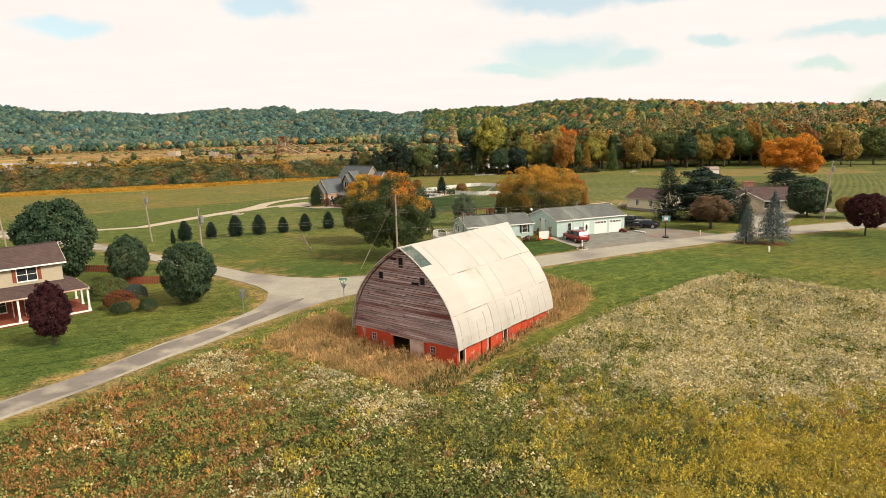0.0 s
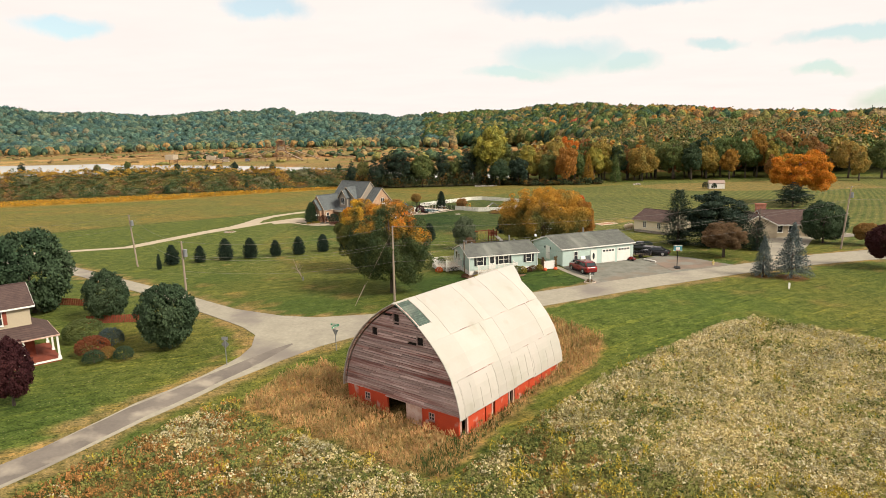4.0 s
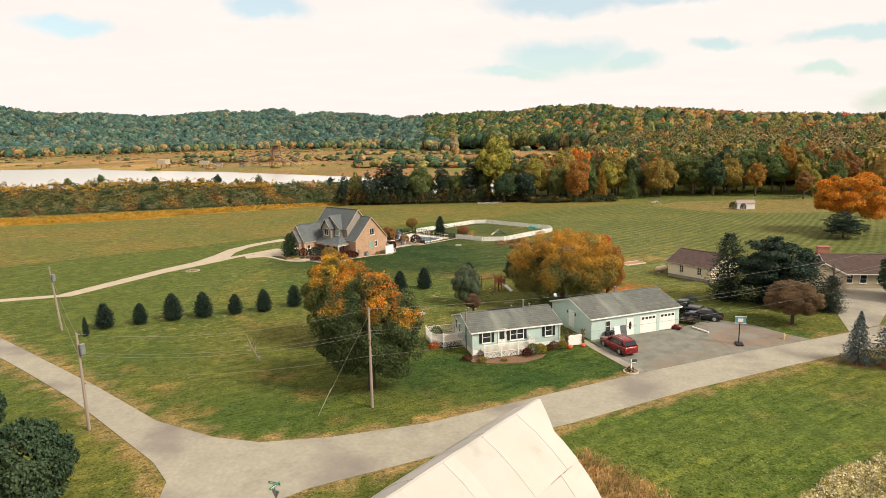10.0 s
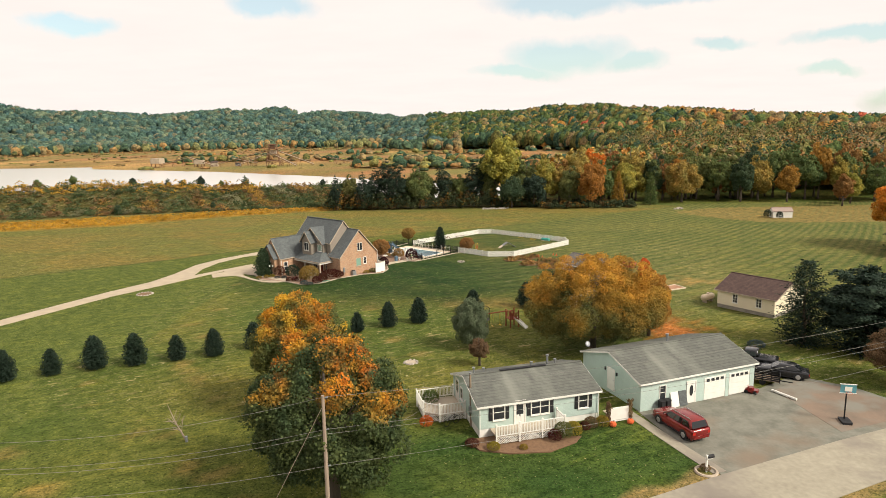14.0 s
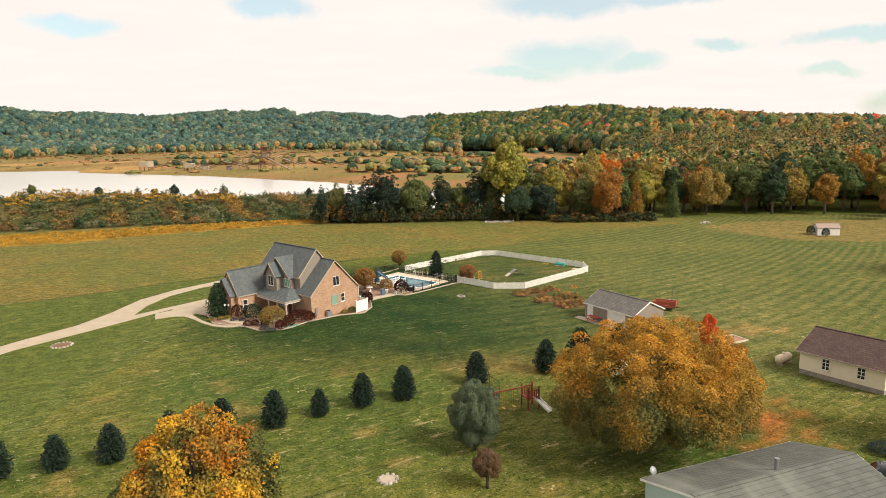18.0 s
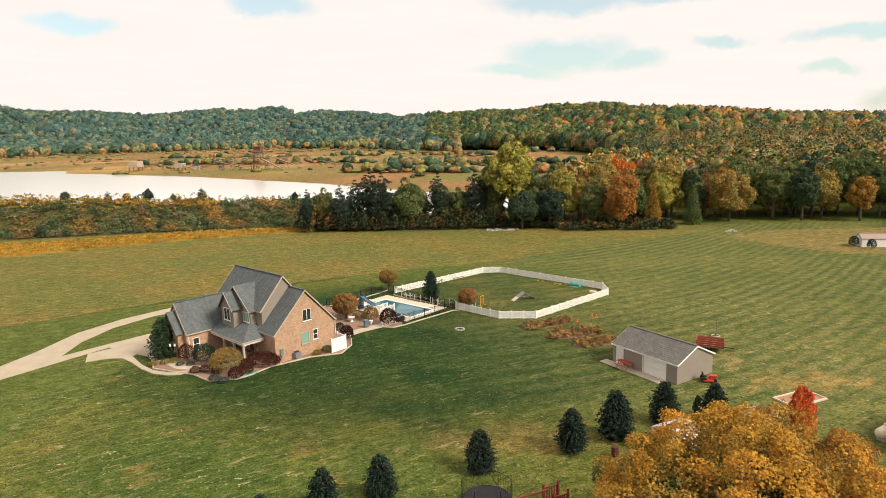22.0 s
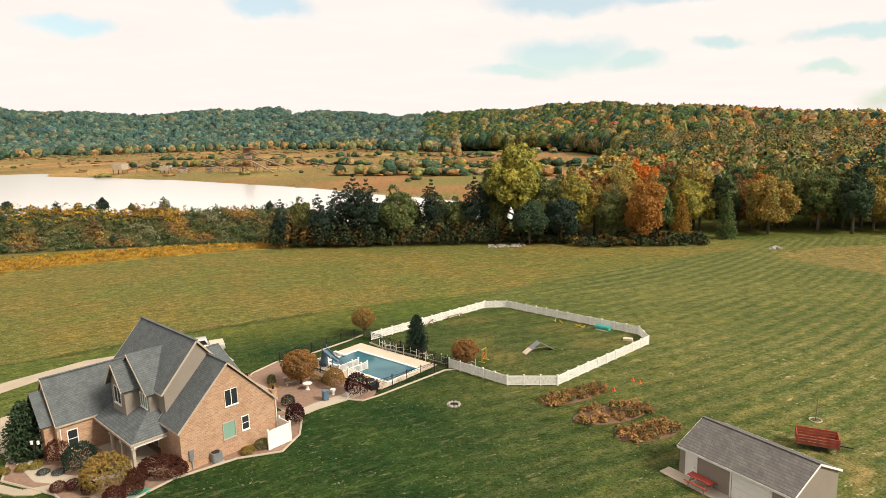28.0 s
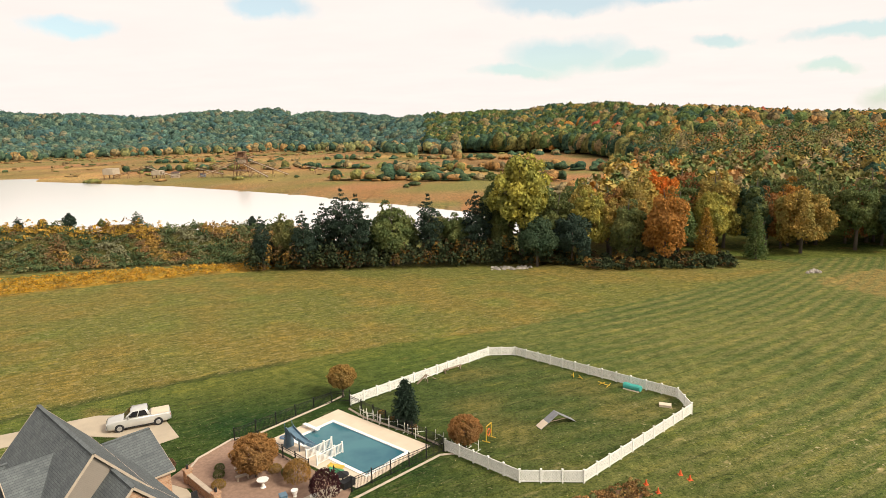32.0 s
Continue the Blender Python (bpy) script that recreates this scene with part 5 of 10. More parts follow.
# ---- building materials ----
def lined(name, col, gap, dark=0.75, rough=0.7, stain=None):
    """Paint or vinyl boards with a joint every `gap` metres of height, its shadow darkened into the colour."""
    m = mat(name, col, tuple(c * 0.88 for c in col), rough, scale=0.8, fine=14, bump=0, stain=stain, stain_at=(0.55, 0.8), stain_scale=0.8)
    nt = m.node_tree
    bsdf = nt.nodes["Principled BSDF"]
    tc = nt.nodes.new("ShaderNodeTexCoord")
    w = nt.nodes.new("ShaderNodeTexWave")
    w.bands_direction, w.wave_profile = "Z", "SAW"
    w.inputs["Scale"].default_value = 0.314 / gap
    nt.links.new(tc.outputs["Object"], w.inputs["Vector"])
    b = nt.nodes.new("ShaderNodeBump")
    b.inputs["Strength"].default_value, b.inputs["Distance"].default_value = 0.6, 0.02
    nt.links.new(w.outputs["Fac"], b.inputs["Height"])
    nt.links.new(b.outputs[0], bsdf.inputs["Normal"])
    r = nt.nodes.new("ShaderNodeMapRange")
    r.inputs["From Min"].default_value, r.inputs["From Max"].default_value = 0.0, 0.18
    nt.links.new(w.outputs["Fac"], r.inputs["Value"])
    src = bsdf.inputs["Base Color"].links[0].from_socket
    nt.links.new(mixed(nt, mixed(nt, src, (dark, dark, dark), 1.0, "MULTIPLY"), src, r.outputs["Result"]), bsdf.inputs["Base Color"])
    return m


def bricked(name, a, b, mortar):
    m, nodes, links, bsdf = nodes_of(name)
    nt = m.node_tree
    tc = nodes.new("ShaderNodeTexCoord")
    mp = nodes.new("ShaderNodeVectorMath")
    mp.operation = "MULTIPLY"
    sep = nodes.new("ShaderNodeSeparateXYZ")
    links.new(tc.outputs["Object"], sep.inputs[0])
    add = nodes.new("ShaderNodeMath")
    links.new(sep.outputs[0], add.inputs[0])
    links.new(sep.outputs[1], add.inputs[1])
    cmb = nodes.new("ShaderNodeCombineXYZ")
    links.new(add.outputs[0], cmb.inputs[0])
    links.new(sep.outputs[2], cmb.inputs[1])
    br = nodes.new("ShaderNodeTexBrick")
    links.new(cmb.outputs[0], br.inputs["Vector"])
    for key, v in (("Color1", (*a, 1)), ("Color2", (*b, 1)), ("Mortar", (*mortar, 1)), ("Scale", 1.0), ("Mortar Size", 0.014), ("Brick Width", 0.34), ("Row Height", 0.13)):
        br.inputs[key].default_value = v
    c = mixed(nt, br.outputs["Color"], mixed(nt, br.outputs["Color"], (0.86, 0.83, 0.8), 1.0, "MULTIPLY"), noise_fac(nt, 0.8, 0.45, 0.7))
    c = mixed(nt, c, mixed(nt, c, (1.3, 1.2, 1.15), 1.0, "MULTIPLY"), noise_fac(nt, 5.0, 0.55, 0.7))
    links.new(c, bsdf.inputs["Base Color"])
    bsdf.inputs["Roughness"].default_value = 0.9
    bp = nodes.new("ShaderNodeBump")
    bp.inputs["Strength"].default_value, bp.inputs["Distance"].default_value = 0.4, 0.01
    links.new(br.outputs["Fac"], bp.inputs["Height"])
    bp.invert = True
    links.new(bp.outputs[0], bsdf.inputs["Normal"])
    return m


def shingled(name, a, b, rough=0.9, stain=None):
    """Asphalt shingles: rows of tabs of slightly different tone."""
    m, nodes, links, bsdf = nodes_of(name)
    nt = m.node_tree
    tc = nodes.new("ShaderNodeTexCoord")
    sep = nodes.new("ShaderNodeSeparateXYZ")
    links.new(tc.outputs["Object"], sep.inputs[0])
    add = nodes.new("ShaderNodeMath")
    links.new(sep.outputs[0], add.inputs[0])
    links.new(sep.outputs[1], add.inputs[1])
    cmb = nodes.new("ShaderNodeCombineXYZ")
    links.new(add.outputs[0], cmb.inputs[0])
    links.new(sep.outputs[2], cmb.inputs[1])
    br = nodes.new("ShaderNodeTexBrick")
    links.new(cmb.outputs[0], br.inputs["Vector"])
    dk = tuple(c * 0.74 for c in b)
    for key, v in (("Color1", (*a, 1)), ("Color2", (*b, 1)), ("Mortar", (*dk, 1)), ("Scale", 1.0), ("Mortar Size", 0.010), ("Brick Width", 0.30), ("Row Height", 0.115), ("Bias", 0.0)):
        br.inputs[key].default_value = v
    c = mixed(nt, br.outputs["Color"], mixed(nt, br.outputs["Color"], (0.80, 0.80, 0.82), 1.0, "MULTIPLY"), noise_fac(nt, 1.3, 0.4, 0.7, 6.0))
    if stain:
        c = mixed(nt, c, stain, noise_fac(nt, 0.5, 0.5, 0.85, 6.0, stretch=(1, 0.25, 0.25)))
    links.new(c, bsdf.inputs["Base Color"])
    bsdf.inputs["Roughness"].default_value = rough
    bsdf.inputs["Specular IOR Level"].default_value = 0.2
    bp = nodes.new("ShaderNodeBump")
    bp.inputs["Strength"].default_value, bp.inputs["Distance"].default_value = 0.5, 0.012
    links.new(br.outputs["Fac"], bp.inputs["Height"])
    bp.invert = True
    links.new(bp.outputs[0], bsdf.inputs["Normal"])
    return m


m_barnred = mat("red_barn_paint", (0.50, 0.065, 0.022), (0.36, 0.045, 0.018), 0.75, scale=0.9, fine=12, bump=0.4, stain=(0.42, 0.27, 0.22), stain_at=(0.60, 0.72), stain_scale=1.1)
m_pale = mat("weathered_panel", (0.60, 0.47, 0.40), (0.42, 0.22, 0.16), 0.8, scale=1.4, fine=9)
m_barnwood = mat("weathered_barn_boards", (0.62, 0.49, 0.445), (0.20, 0.105, 0.09), 0.9, scale=2.6, fine=16, amount=1.0, bump=0.5, stretch=(0.10, 1, 3.0), rand=0.28, stain=(0.20, 0.055, 0.04), stain_at=(0.50, 0.66), stain_scale=0.7)
m_barnsheet = mat("whitened_metal_roofing", (0.455, 0.412, 0.372), (0.395, 0.375, 0.325), 0.5, scale=0.4, fine=5, amount=0.4, bump=0.12, rand=0.05, stain=(0.32, 0.30, 0.235), stain_at=(0.58, 0.85), stain_scale=0.5)
# near-black, for painted interior shade and for the fire pit's fill
m_dark = mat("shade_and_pit_black", (0.020, 0.017, 0.016), (0.012, 0.010, 0.010), 0.95, bump=0)
m_oldshingle = shingled("green_old_shingles", (0.11, 0.15, 0.12), (0.07, 0.095, 0.08), stain=(0.26, 0.25, 0.21))
m_white = mat("white_paint", (0.76, 0.74, 0.69), (0.68, 0.66, 0.61), 0.55, scale=2, fine=20, bump=0.05)
m_vinylgreen = lined("pale_green_siding", (0.47, 0.58, 0.53), 0.12, 0.86)
m_vinylcream = lined("cream_siding", (0.48, 0.40, 0.285), 0.12, 0.86)
m_taupe = lined("taupe_siding", (0.27, 0.23, 0.19), 0.12, 0.85)
m_greyroof = shingled("grey_shingles", (0.135, 0.138, 0.122), (0.112, 0.116, 0.102), stain=(0.23, 0.235, 0.20))
m_slate = shingled("slate_shingles", (0.128, 0.140, 0.140), (0.098, 0.108, 0.110))
m_brownroof = shingled("brown_shingles", (0.105, 0.068, 0.058), (0.08, 0.052, 0.046))
m_shedroof = shingled("taupe_shingles", (0.165, 0.152, 0.138), (0.128, 0.118, 0.108))
m_brick = bricked("tan_brick", (0.45, 0.265, 0.155), (0.32, 0.175, 0.10), (0.40, 0.31, 0.23))
m_redbrick = bricked("red_brick", (0.36, 0.12, 0.07), (0.28, 0.09, 0.05), (0.35, 0.28, 0.22))
m_black = mat("black_paint", (0.022, 0.022, 0.024), (0.015, 0.015, 0.016), 0.6, bump=0)
m_iron = mat("black_iron", (0.018, 0.018, 0.02), (0.012, 0.012, 0.013), 0.45, 0.3, bump=0)
m_grey = mat("grey_metal", (0.30, 0.31, 0.32), (0.22, 0.23, 0.24), 0.45, 0.5, scale=3, fine=20, bump=0.05)
m_wood = mat("weathered_timber", (0.27, 0.20, 0.14), (0.17, 0.125, 0.09), 0.9, scale=2, fine=16, bump=0.4, stretch=(1, 1, 0.15))
m_polewood = mat("pole_wood", (0.33, 0.26, 0.20), (0.21, 0.165, 0.13), 0.9, scale=1.2, fine=12, bump=0.3, stretch=(2, 2, 0.12))
m_redwood = mat("red_stained_wood", (0.26, 0.065, 0.035), (0.17, 0.045, 0.028), 0.85, scale=2, fine=14, bump=0.3)
m_mulch = mat("red_brown_mulch", (0.20, 0.118, 0.066), (0.13, 0.076, 0.046), 0.95, scale=4, fine=26, bump=0.6)
m_concrete2 = mat("pale_concrete", (0.46, 0.385, 0.29), (0.38, 0.32, 0.245), 0.9, scale=0.9, fine=12, bump=0.1)
m_kerb = mat("edging_concrete", (0.44, 0.36, 0.275), (0.34, 0.28, 0.22), 0.9, scale=2, fine=12, bump=0.2)
m_stone = mat("field_stone", (0.38, 0.34, 0.29), (0.24, 0.21, 0.18), 0.9, scale=2, fine=9, bump=0.5, rand=0.3)


def glass_of(name, tint, rough=0.05):
    m, nodes, links, bsdf = nodes_of(name)
    bsdf.inputs["Base Color"].default_value = (*tint, 1)
    bsdf.inputs["Roughness"].default_value, bsdf.inputs["IOR"].default_value = rough, 1.5
    bsdf.inputs["Specular IOR Level"].default_value = 0.6
    return m


m_pane = glass_of("window_pane", (0.025, 0.028, 0.032))
m_tealpane = glass_of("curtained_pane", (0.20, 0.33, 0.26), 0.15)


def window(parent, x, y, z, w, h, ang=0.0, cols=1, rows=2, frame=None, pane=None, sill=True, shutters=None, name="window", fw=0.07):
    """A window in a wall that faces -y before it is turned by ang: frame, panes, sill and shutters. x, y, z: its lower middle."""
    frame, pane = frame or m_white, pane or m_pane
    at = Matrix.Translation((x, y, z)) @ Matrix.Rotation(radians(ang), 4, "Z")
    s = Shape()
    s.box(-w / 2 - fw, -0.05, -fw, -w / 2, 0.04, h + fw).box(w / 2, -0.05, -fw, w / 2 + fw, 0.04, h + fw)
    s.box(-w / 2, -0.05, h, w / 2, 0.04, h + fw).box(-w / 2, -0.05, -fw, w / 2, 0.04, 0)
    for i in range(1, cols):
        s.box(-w / 2 + w * i / cols - 0.03, -0.04, 0, -w / 2 + w * i / cols + 0.03, 0.04, h)
    for i in range(1, rows):
        s.box(-w / 2, -0.035, h * i / rows - 0.025, w / 2, 0.04, h * i / rows + 0.025)
    win = part(name, s, frame, parent, at=at)
    for i in range(cols):
        for j in range(rows):
            part("pane", Shape().box(-w / 2 + w * i / cols + 0.01, -0.012, h * j / rows + 0.01, -w / 2 + w * (i + 1) / cols - 0.01, 0.004, h * (j + 1) / rows - 0.01), pane, win)
    if sill:
        part("sill", Shape().box(-w / 2 - 0.1, -0.11, -fw - 0.06, w / 2 + 0.1, 0.0, -fw), frame, win)
    if shutters:
        for sx in (-1, 1):
            x0 = sx * (w / 2 + fw + 0.03)
            sh = Shape().box(min(x0, x0 + sx * 0.32), -0.045, -0.05, max(x0, x0 + sx * 0.32), 0.0, h + 0.05)
            for k in range(8):
                zz = 0.02 + k * h / 8
                sh.box(min(x0, x0 + sx * 0.32) + 0.04, -0.06, zz, max(x0, x0 + sx * 0.32) - 0.04, -0.045, zz + h / 8 * 0.6)
            part("shutter", sh, shutters, win)
    return win


def door(parent, x, y, z, w, h, ang=0.0, leaf=None, frame=None, oval=False, knob=True, glass=0.0, panels=True):
    at = Matrix.Translation((x, y, z)) @ Matrix.Rotation(radians(ang), 4, "Z")
    fr = Shape().box(-w / 2 - 0.09, -0.06, 0, -w / 2, 0.04, h + 0.09).box(w / 2, -0.06, 0, w / 2 + 0.09, 0.04, h + 0.09).box(-w / 2, -0.06, h, w / 2, 0.04, h + 0.09)
    d = part("door", fr, frame or m_white, parent, at=at)
    lf = Shape().box(-w / 2, -0.03, 0.01, w / 2, 0.02, h)
    if panels and not oval:
        for i in (0, 1):
            for z0, z1 in ((0.15, 0.85), (1.0, 1.85)):
                if not (glass and z0 > 0.5):
                    lf.box(-w / 2 + 0.1 + i * (w / 2 - 0.05), -0.042, z0, -0.05 + i * (w / 2 - 0.05), -0.03, min(z1, h - 0.15))
    part("leaf", lf, leaf or m_white, d)
    if oval:
        part("oval_glass", Shape().prism([(0.19 * math.cos(a * 0.5236), 0.52 * math.sin(a * 0.5236)) for a in range(12)], 0, 0.03), m_pane, d, "dark oval glass", at=Matrix.Translation((0, -0.03, 1.2)) @ Matrix.Rotation(radians(90), 4, "X"))
    if glass:
        part("glass", Shape().box(-w / 2 + 0.12, -0.04, h - glass - 0.15, w / 2 - 0.12, -0.03, h - 0.15), m_pane, d)
    if knob:
        part("knob", Shape().box(w / 2 - 0.12, -0.1, 1.0, w / 2 - 0.06, -0.03, 1.06, 0.02), m_grey, d)
    return d


def gable_roof(parent, x0, x1, y0, y1, eave, ridge, material, over=0.3, along="x", thick=0.12, trim=None, ridge_at=None, cap=True):
    """Two slopes with overhang, fascia and ridge cap; ridge runs along x or y."""
    if along == "x":
        ym = (y0 + y1) / 2 if ridge_at is None else ridge_at
        k = (ridge - eave) / (ym - y0)
        k2 = (ridge - eave) / (y1 - ym)
        a, b = x0 - over, x1 + over
        front = [(a, y0 - over, eave - k * over), (b, y0 - over, eave - k * over), (b, ym, ridge), (a, ym, ridge)]
        back = [(b, y1 + over, eave - k2 * over), (a, y1 + over, eave - k2 * over), (a, ym, ridge), (b, ym, ridge)]
    else:
        xm = (x0 + x1) / 2
        k = k2 = (ridge - eave) / (xm - x0)
        a, b = y0 - over, y1 + over
        front = [(x0 - over, b, eave - k * over), (x0 - over, a, eave - k * over), (xm, a, ridge), (xm, b, ridge)]
        back = [(x1 + over, a, eave - k * over), (x1 + over, b, eave - k * over), (xm, b, ridge), (xm, a, ridge)]
    for pts in (front, back):
        r = part("roof_slope", Shape().slab(pts, thick), material, parent)
        if trim:
            p = [Vector(q) for q in pts]
            dn = Vector((0, 0, -thick * 0.75))
            fs = Shape().beam(p[0] + dn, p[1] + dn, 0.05, 0.16)
            for q0, q1 in ((p[1], p[2]), (p[3], p[0])):
                fs.beam(q0 + dn, q1 + dn, 0.05, 0.15)
            part("fascia", fs, trim, r)
    if cap:
        s = Shape().beam(front[3], front[2], 0.26, 0.06)
        part("ridge_cap", s, material, parent)


def gable_wall(parent, name, axis, at, lo, hi, base, eave, ridge, material, thick=0.15, peak=None):
    """A wall with a gable top. axis x: a wall in the plane x = at that spans y lo..hi."""
    peak = (lo + hi) / 2 if peak is None else peak
    ring = [(lo, base), (hi, base), (hi, eave), (peak, ridge), (lo, eave)]
    return part(name, Shape().sweep(ring, axis, at - thick / 2, at + thick / 2), material, parent)


# ---- barn ----
BARN_X, BARN_Y, BARN_RZ = -5.35, 68.5, -37.6
barn = thing("barn", BARN_X, BARN_Y, -1.78, BARN_RZ, "old gothic-arched barn with red walls, weathered boards and white metal roof", "barn")
PROFILE = [(6.32, 1.6), (6.2, 2.45), (5.9, 3.55), (5.42, 4.65), (4.72, 5.75), (3.8, 6.8), (2.65, 7.85), (1.35, 8.8), (0.0, 9.55)]
WALL, LB, HOOD = 6.0, 14.95, 1.5


def half_width(z):
    zs, xs_ = [p[1] for p in PROFILE], [p[0] for p in PROFILE]
    return float(np.interp(z, zs, xs_)) - 0.14


def arch(inset, drop, foot):
    """The arch's outline drawn in by inset and lowered by drop, standing on foot."""
    right_ = [(x - inset, z_ - drop) for x, z_ in PROFILE[:-1]]
    return [(-PROFILE[0][0] + inset + 0.1, foot), (PROFILE[0][0] - inset - 0.1, foot)] + right_ + [(0, PROFILE[-1][1] - drop * 1.3 - inset * 0.5)] + [(-x, z_) for x, z_ in right_[::-1]]


# the lower walls, red, with openings left between the pieces
TOP_ = 1.62
for x0, x1 in ((-WALL, -3.95), (-3.35, -1.35), (2.4, 3.1), (3.65, WALL)):
    part("front_wall", Shape().box(x0, -0.1, -0.5, x1, 0.1, TOP_), m_barnred, barn)
for x0, x1 in ((-3.95, -3.35), (3.1, 3.65)):
    for z0, z1 in ((-0.5, 0.7), (1.3, TOP_)):
        part("front_wall", Shape().box(x0, -0.1, z0, x1, 0.1, z1), m_barnred, barn)
part("faded_door", Shape().box(0.75, -0.14, -0.3, 2.4, 0.06, 1.52).box(0.8, -0.17, -0.2, 0.9, -0.14, 1.48).box(2.25, -0.17, -0.2, 2.35, -0.14, 1.48).box(0.9, -0.17, 0.6, 2.25, -0.14, 0.72), m_pale, barn, "faded pinkish sliding door")
part("lintel", Shape().box(-1.35, -0.12, 1.46, 0.75, 0.1, TOP_), m_barnwood, barn)
part("door_rail", Shape().box(-1.5, -0.2, 1.52, 2.9, -0.14, 1.6), m_barnwood, barn)
# added near-black sheet across the barn, in place of interior shade
part("inside_shade_sheet", Shape().sweep(arch(0.5, 0.3, -0.5), "y", 3.2, 3.3), m_dark, barn, "near-black sheet painted as the unlit inside of the barn")
part("earth_floor", Shape().box(-WALL + 0.1, 0.1, -0.6, WALL - 0.1, LB - 0.1, -0.2), m_mulch, barn)
window(barn, -3.65, -0.06, 0.73, 0.5, 0.52, 0, 2, 2, m_barnwood)
window(barn, 3.37, -0.06, 0.73, 0.45, 0.52, 0, 2, 2, m_barnwood)
rb = random.Random(4)
for y0, y1 in ((1.0, 3.3), (3.45, 4.2), (4.75, 6.6), (7.7, 9.9), (10.0, 12.1), (12.2, LB)):
    part("side_wall", Shape().box(WALL - 0.15, y0, -0.5, WALL + 0.03, y1, 1.56), m_barnred, barn)
for y0 in (0.05, 0.9, 6.7, 7.4):
    part("side_post", Shape().box(WALL - 0.18, y0, -0.5, WALL + 0.05, y0 + 0.16, 1.58), m_pale, barn, "bare pale timber post")
part("hanging_board", Shape().box(WALL - 0.05, 4.25, 0.2, WALL + 0.02, 4.45, 1.5), m_pale, barn, "bare pale board beside an opening")
part("side_wall", Shape().box(-WALL - 0.03, 0.1, -0.5, -WALL + 0.15, LB, 1.56), m_barnred, barn)
part("back_wall", Shape().sweep(arch(0.2, 0.08, -0.5), "y", LB - 0.15, LB), m_barnwood, barn)
# weathered boards across the gable, one by one, with three square openings
holes = [(-0.28, 0.32, 8.05, 8.7), (-2.75, -2.15, 6.55, 7.2), (2.15, 2.75, 6.55, 7.2)]
# added near-black sheet that paints the shade in gaps and openings
part("gap_shade_sheet", Shape().sweep(arch(0.3, 0.12, 1.58), "y", 0.05, 0.08), m_dark, barn, "near-black sheet painted as shade between the boards")
z, step = TOP_ + 0.01, 0.195
while z < 9.35:
    w = half_width(z + step)
    if w > 0.12:
        cuts = sorted([-w, w] + [c for c in (rb.uniform(-5, -1.4), rb.uniform(-1, 1.2), rb.uniform(1.6, 5)) if abs(c) < w - 0.6])
        spans = list(zip(cuts, cuts[1:]))
        for h0, h1, hz0, hz1 in holes:
            if z + step > hz0 and z < hz1:
                spans = [q for a, b in spans for q in ((a, min(b, h0)), (max(a, h1), b)) if q[1] - q[0] > 0.06]
        sag = 0.05 * math.sin(z * 1.7)
        for a, b in spans:
            if rb.random() < 0.02 and z > 3 and b - a < 1.6:
                continue
            j, tilt = rb.uniform(-0.02, 0.02), rb.uniform(-0.016, 0.016)
            up = step - rb.choice([0.065, 0.075, 0.085, 0.10])
            s = Shape()
            s.v = [(a, -0.13 + j, z - tilt), (b - 0.012, -0.13 + j * 0.5, z + tilt), (b - 0.012, -0.04, z + up + tilt), (a, -0.04, z + up - tilt), (a, 0.03, z - tilt), (b - 0.012, 0.03, z + tilt), (b - 0.012, 0.03, z + up + tilt), (a, 0.03, z + up - tilt)]
            s.f = [(0, 1, 2, 3), (7, 6, 5, 4), (0, 4, 5, 1), (1, 5, 6, 2), (2, 6, 7, 3), (3, 7, 4, 0)]
            part("board", s, m_barnwood, barn)
    z += step
for h0, h1, hz0, hz1 in holes:
    part("opening_frame", Shape().box(h0 - 0.07, -0.12, hz0 - 0.07, h0, 0.0, hz1 + 0.07).box(h1, -0.12, hz0 - 0.07, h1 + 0.07, 0.0, hz1 + 0.07).box(h0, -0.12, hz0 - 0.07, h1, 0.0, hz0).box(h0, -0.12, hz1, h1, 0.0, hz1 + 0.07), m_barnwood, barn)
# curved edge boards
for sgn in (-1, 1):
    part("edge_board", Shape().tube([(sgn * (x - 0.04), -0.13, z_) for x, z_ in PROFILE], 0.085, 6), m_barnwood, barn)


# roofing sheets: courses up the curve, lengths along the barn; one corner is missing near the ridge
def on_arch(i):
    a = min(int(i), len(PROFILE) - 2)
    f = i - a
    return PROFILE[a][0] * (1 - f) + PROFILE[a + 1][0] * f, PROFILE[a][1] * (1 - f) + PROFILE[a + 1][1] * f


def roof_sheet(sgn, i0, i1, y0, y1, lift, jag=0.0, hood=0.0):
    """One length of roofing; hood: how far its far end runs out towards the ridge."""
    s, k_ = Shape(), 7
    for y, far_ in ((y0, 0.0), (y1, hood)):
        for k, i in enumerate(np.linspace(i0, i1, k_)):
            x, zz = on_arch(i)
            s.v.append((sgn * (x + lift), y + far_ * max(0.0, (i - 6.6) / 1.4), zz + lift - (jag if k == 0 else 0)))
    for k in range(k_ - 1):
        s.f.append((k, k + 1, k + k_ + 1, k + k_) if sgn > 0 else (k + k_, k + k_ + 1, k + 1, k))
    m = len(s.v)
    s.v += [(x - sgn * 0.05, y, z_ - 0.05) for x, y, z_ in s.v]
    s.f += [tuple(q + m for q in reversed(fc)) for fc in list(s.f)]
    s.f += [(0, 7, 7 + m, m), (6, 6 + m, 13 + m, 13)] + [(k, k + m, k + 1 + m, k + 1) for k in range(6)] + [(k + 7, k + 8, k + 8 + m, k + 7 + m) for k in range(6)]
    return s


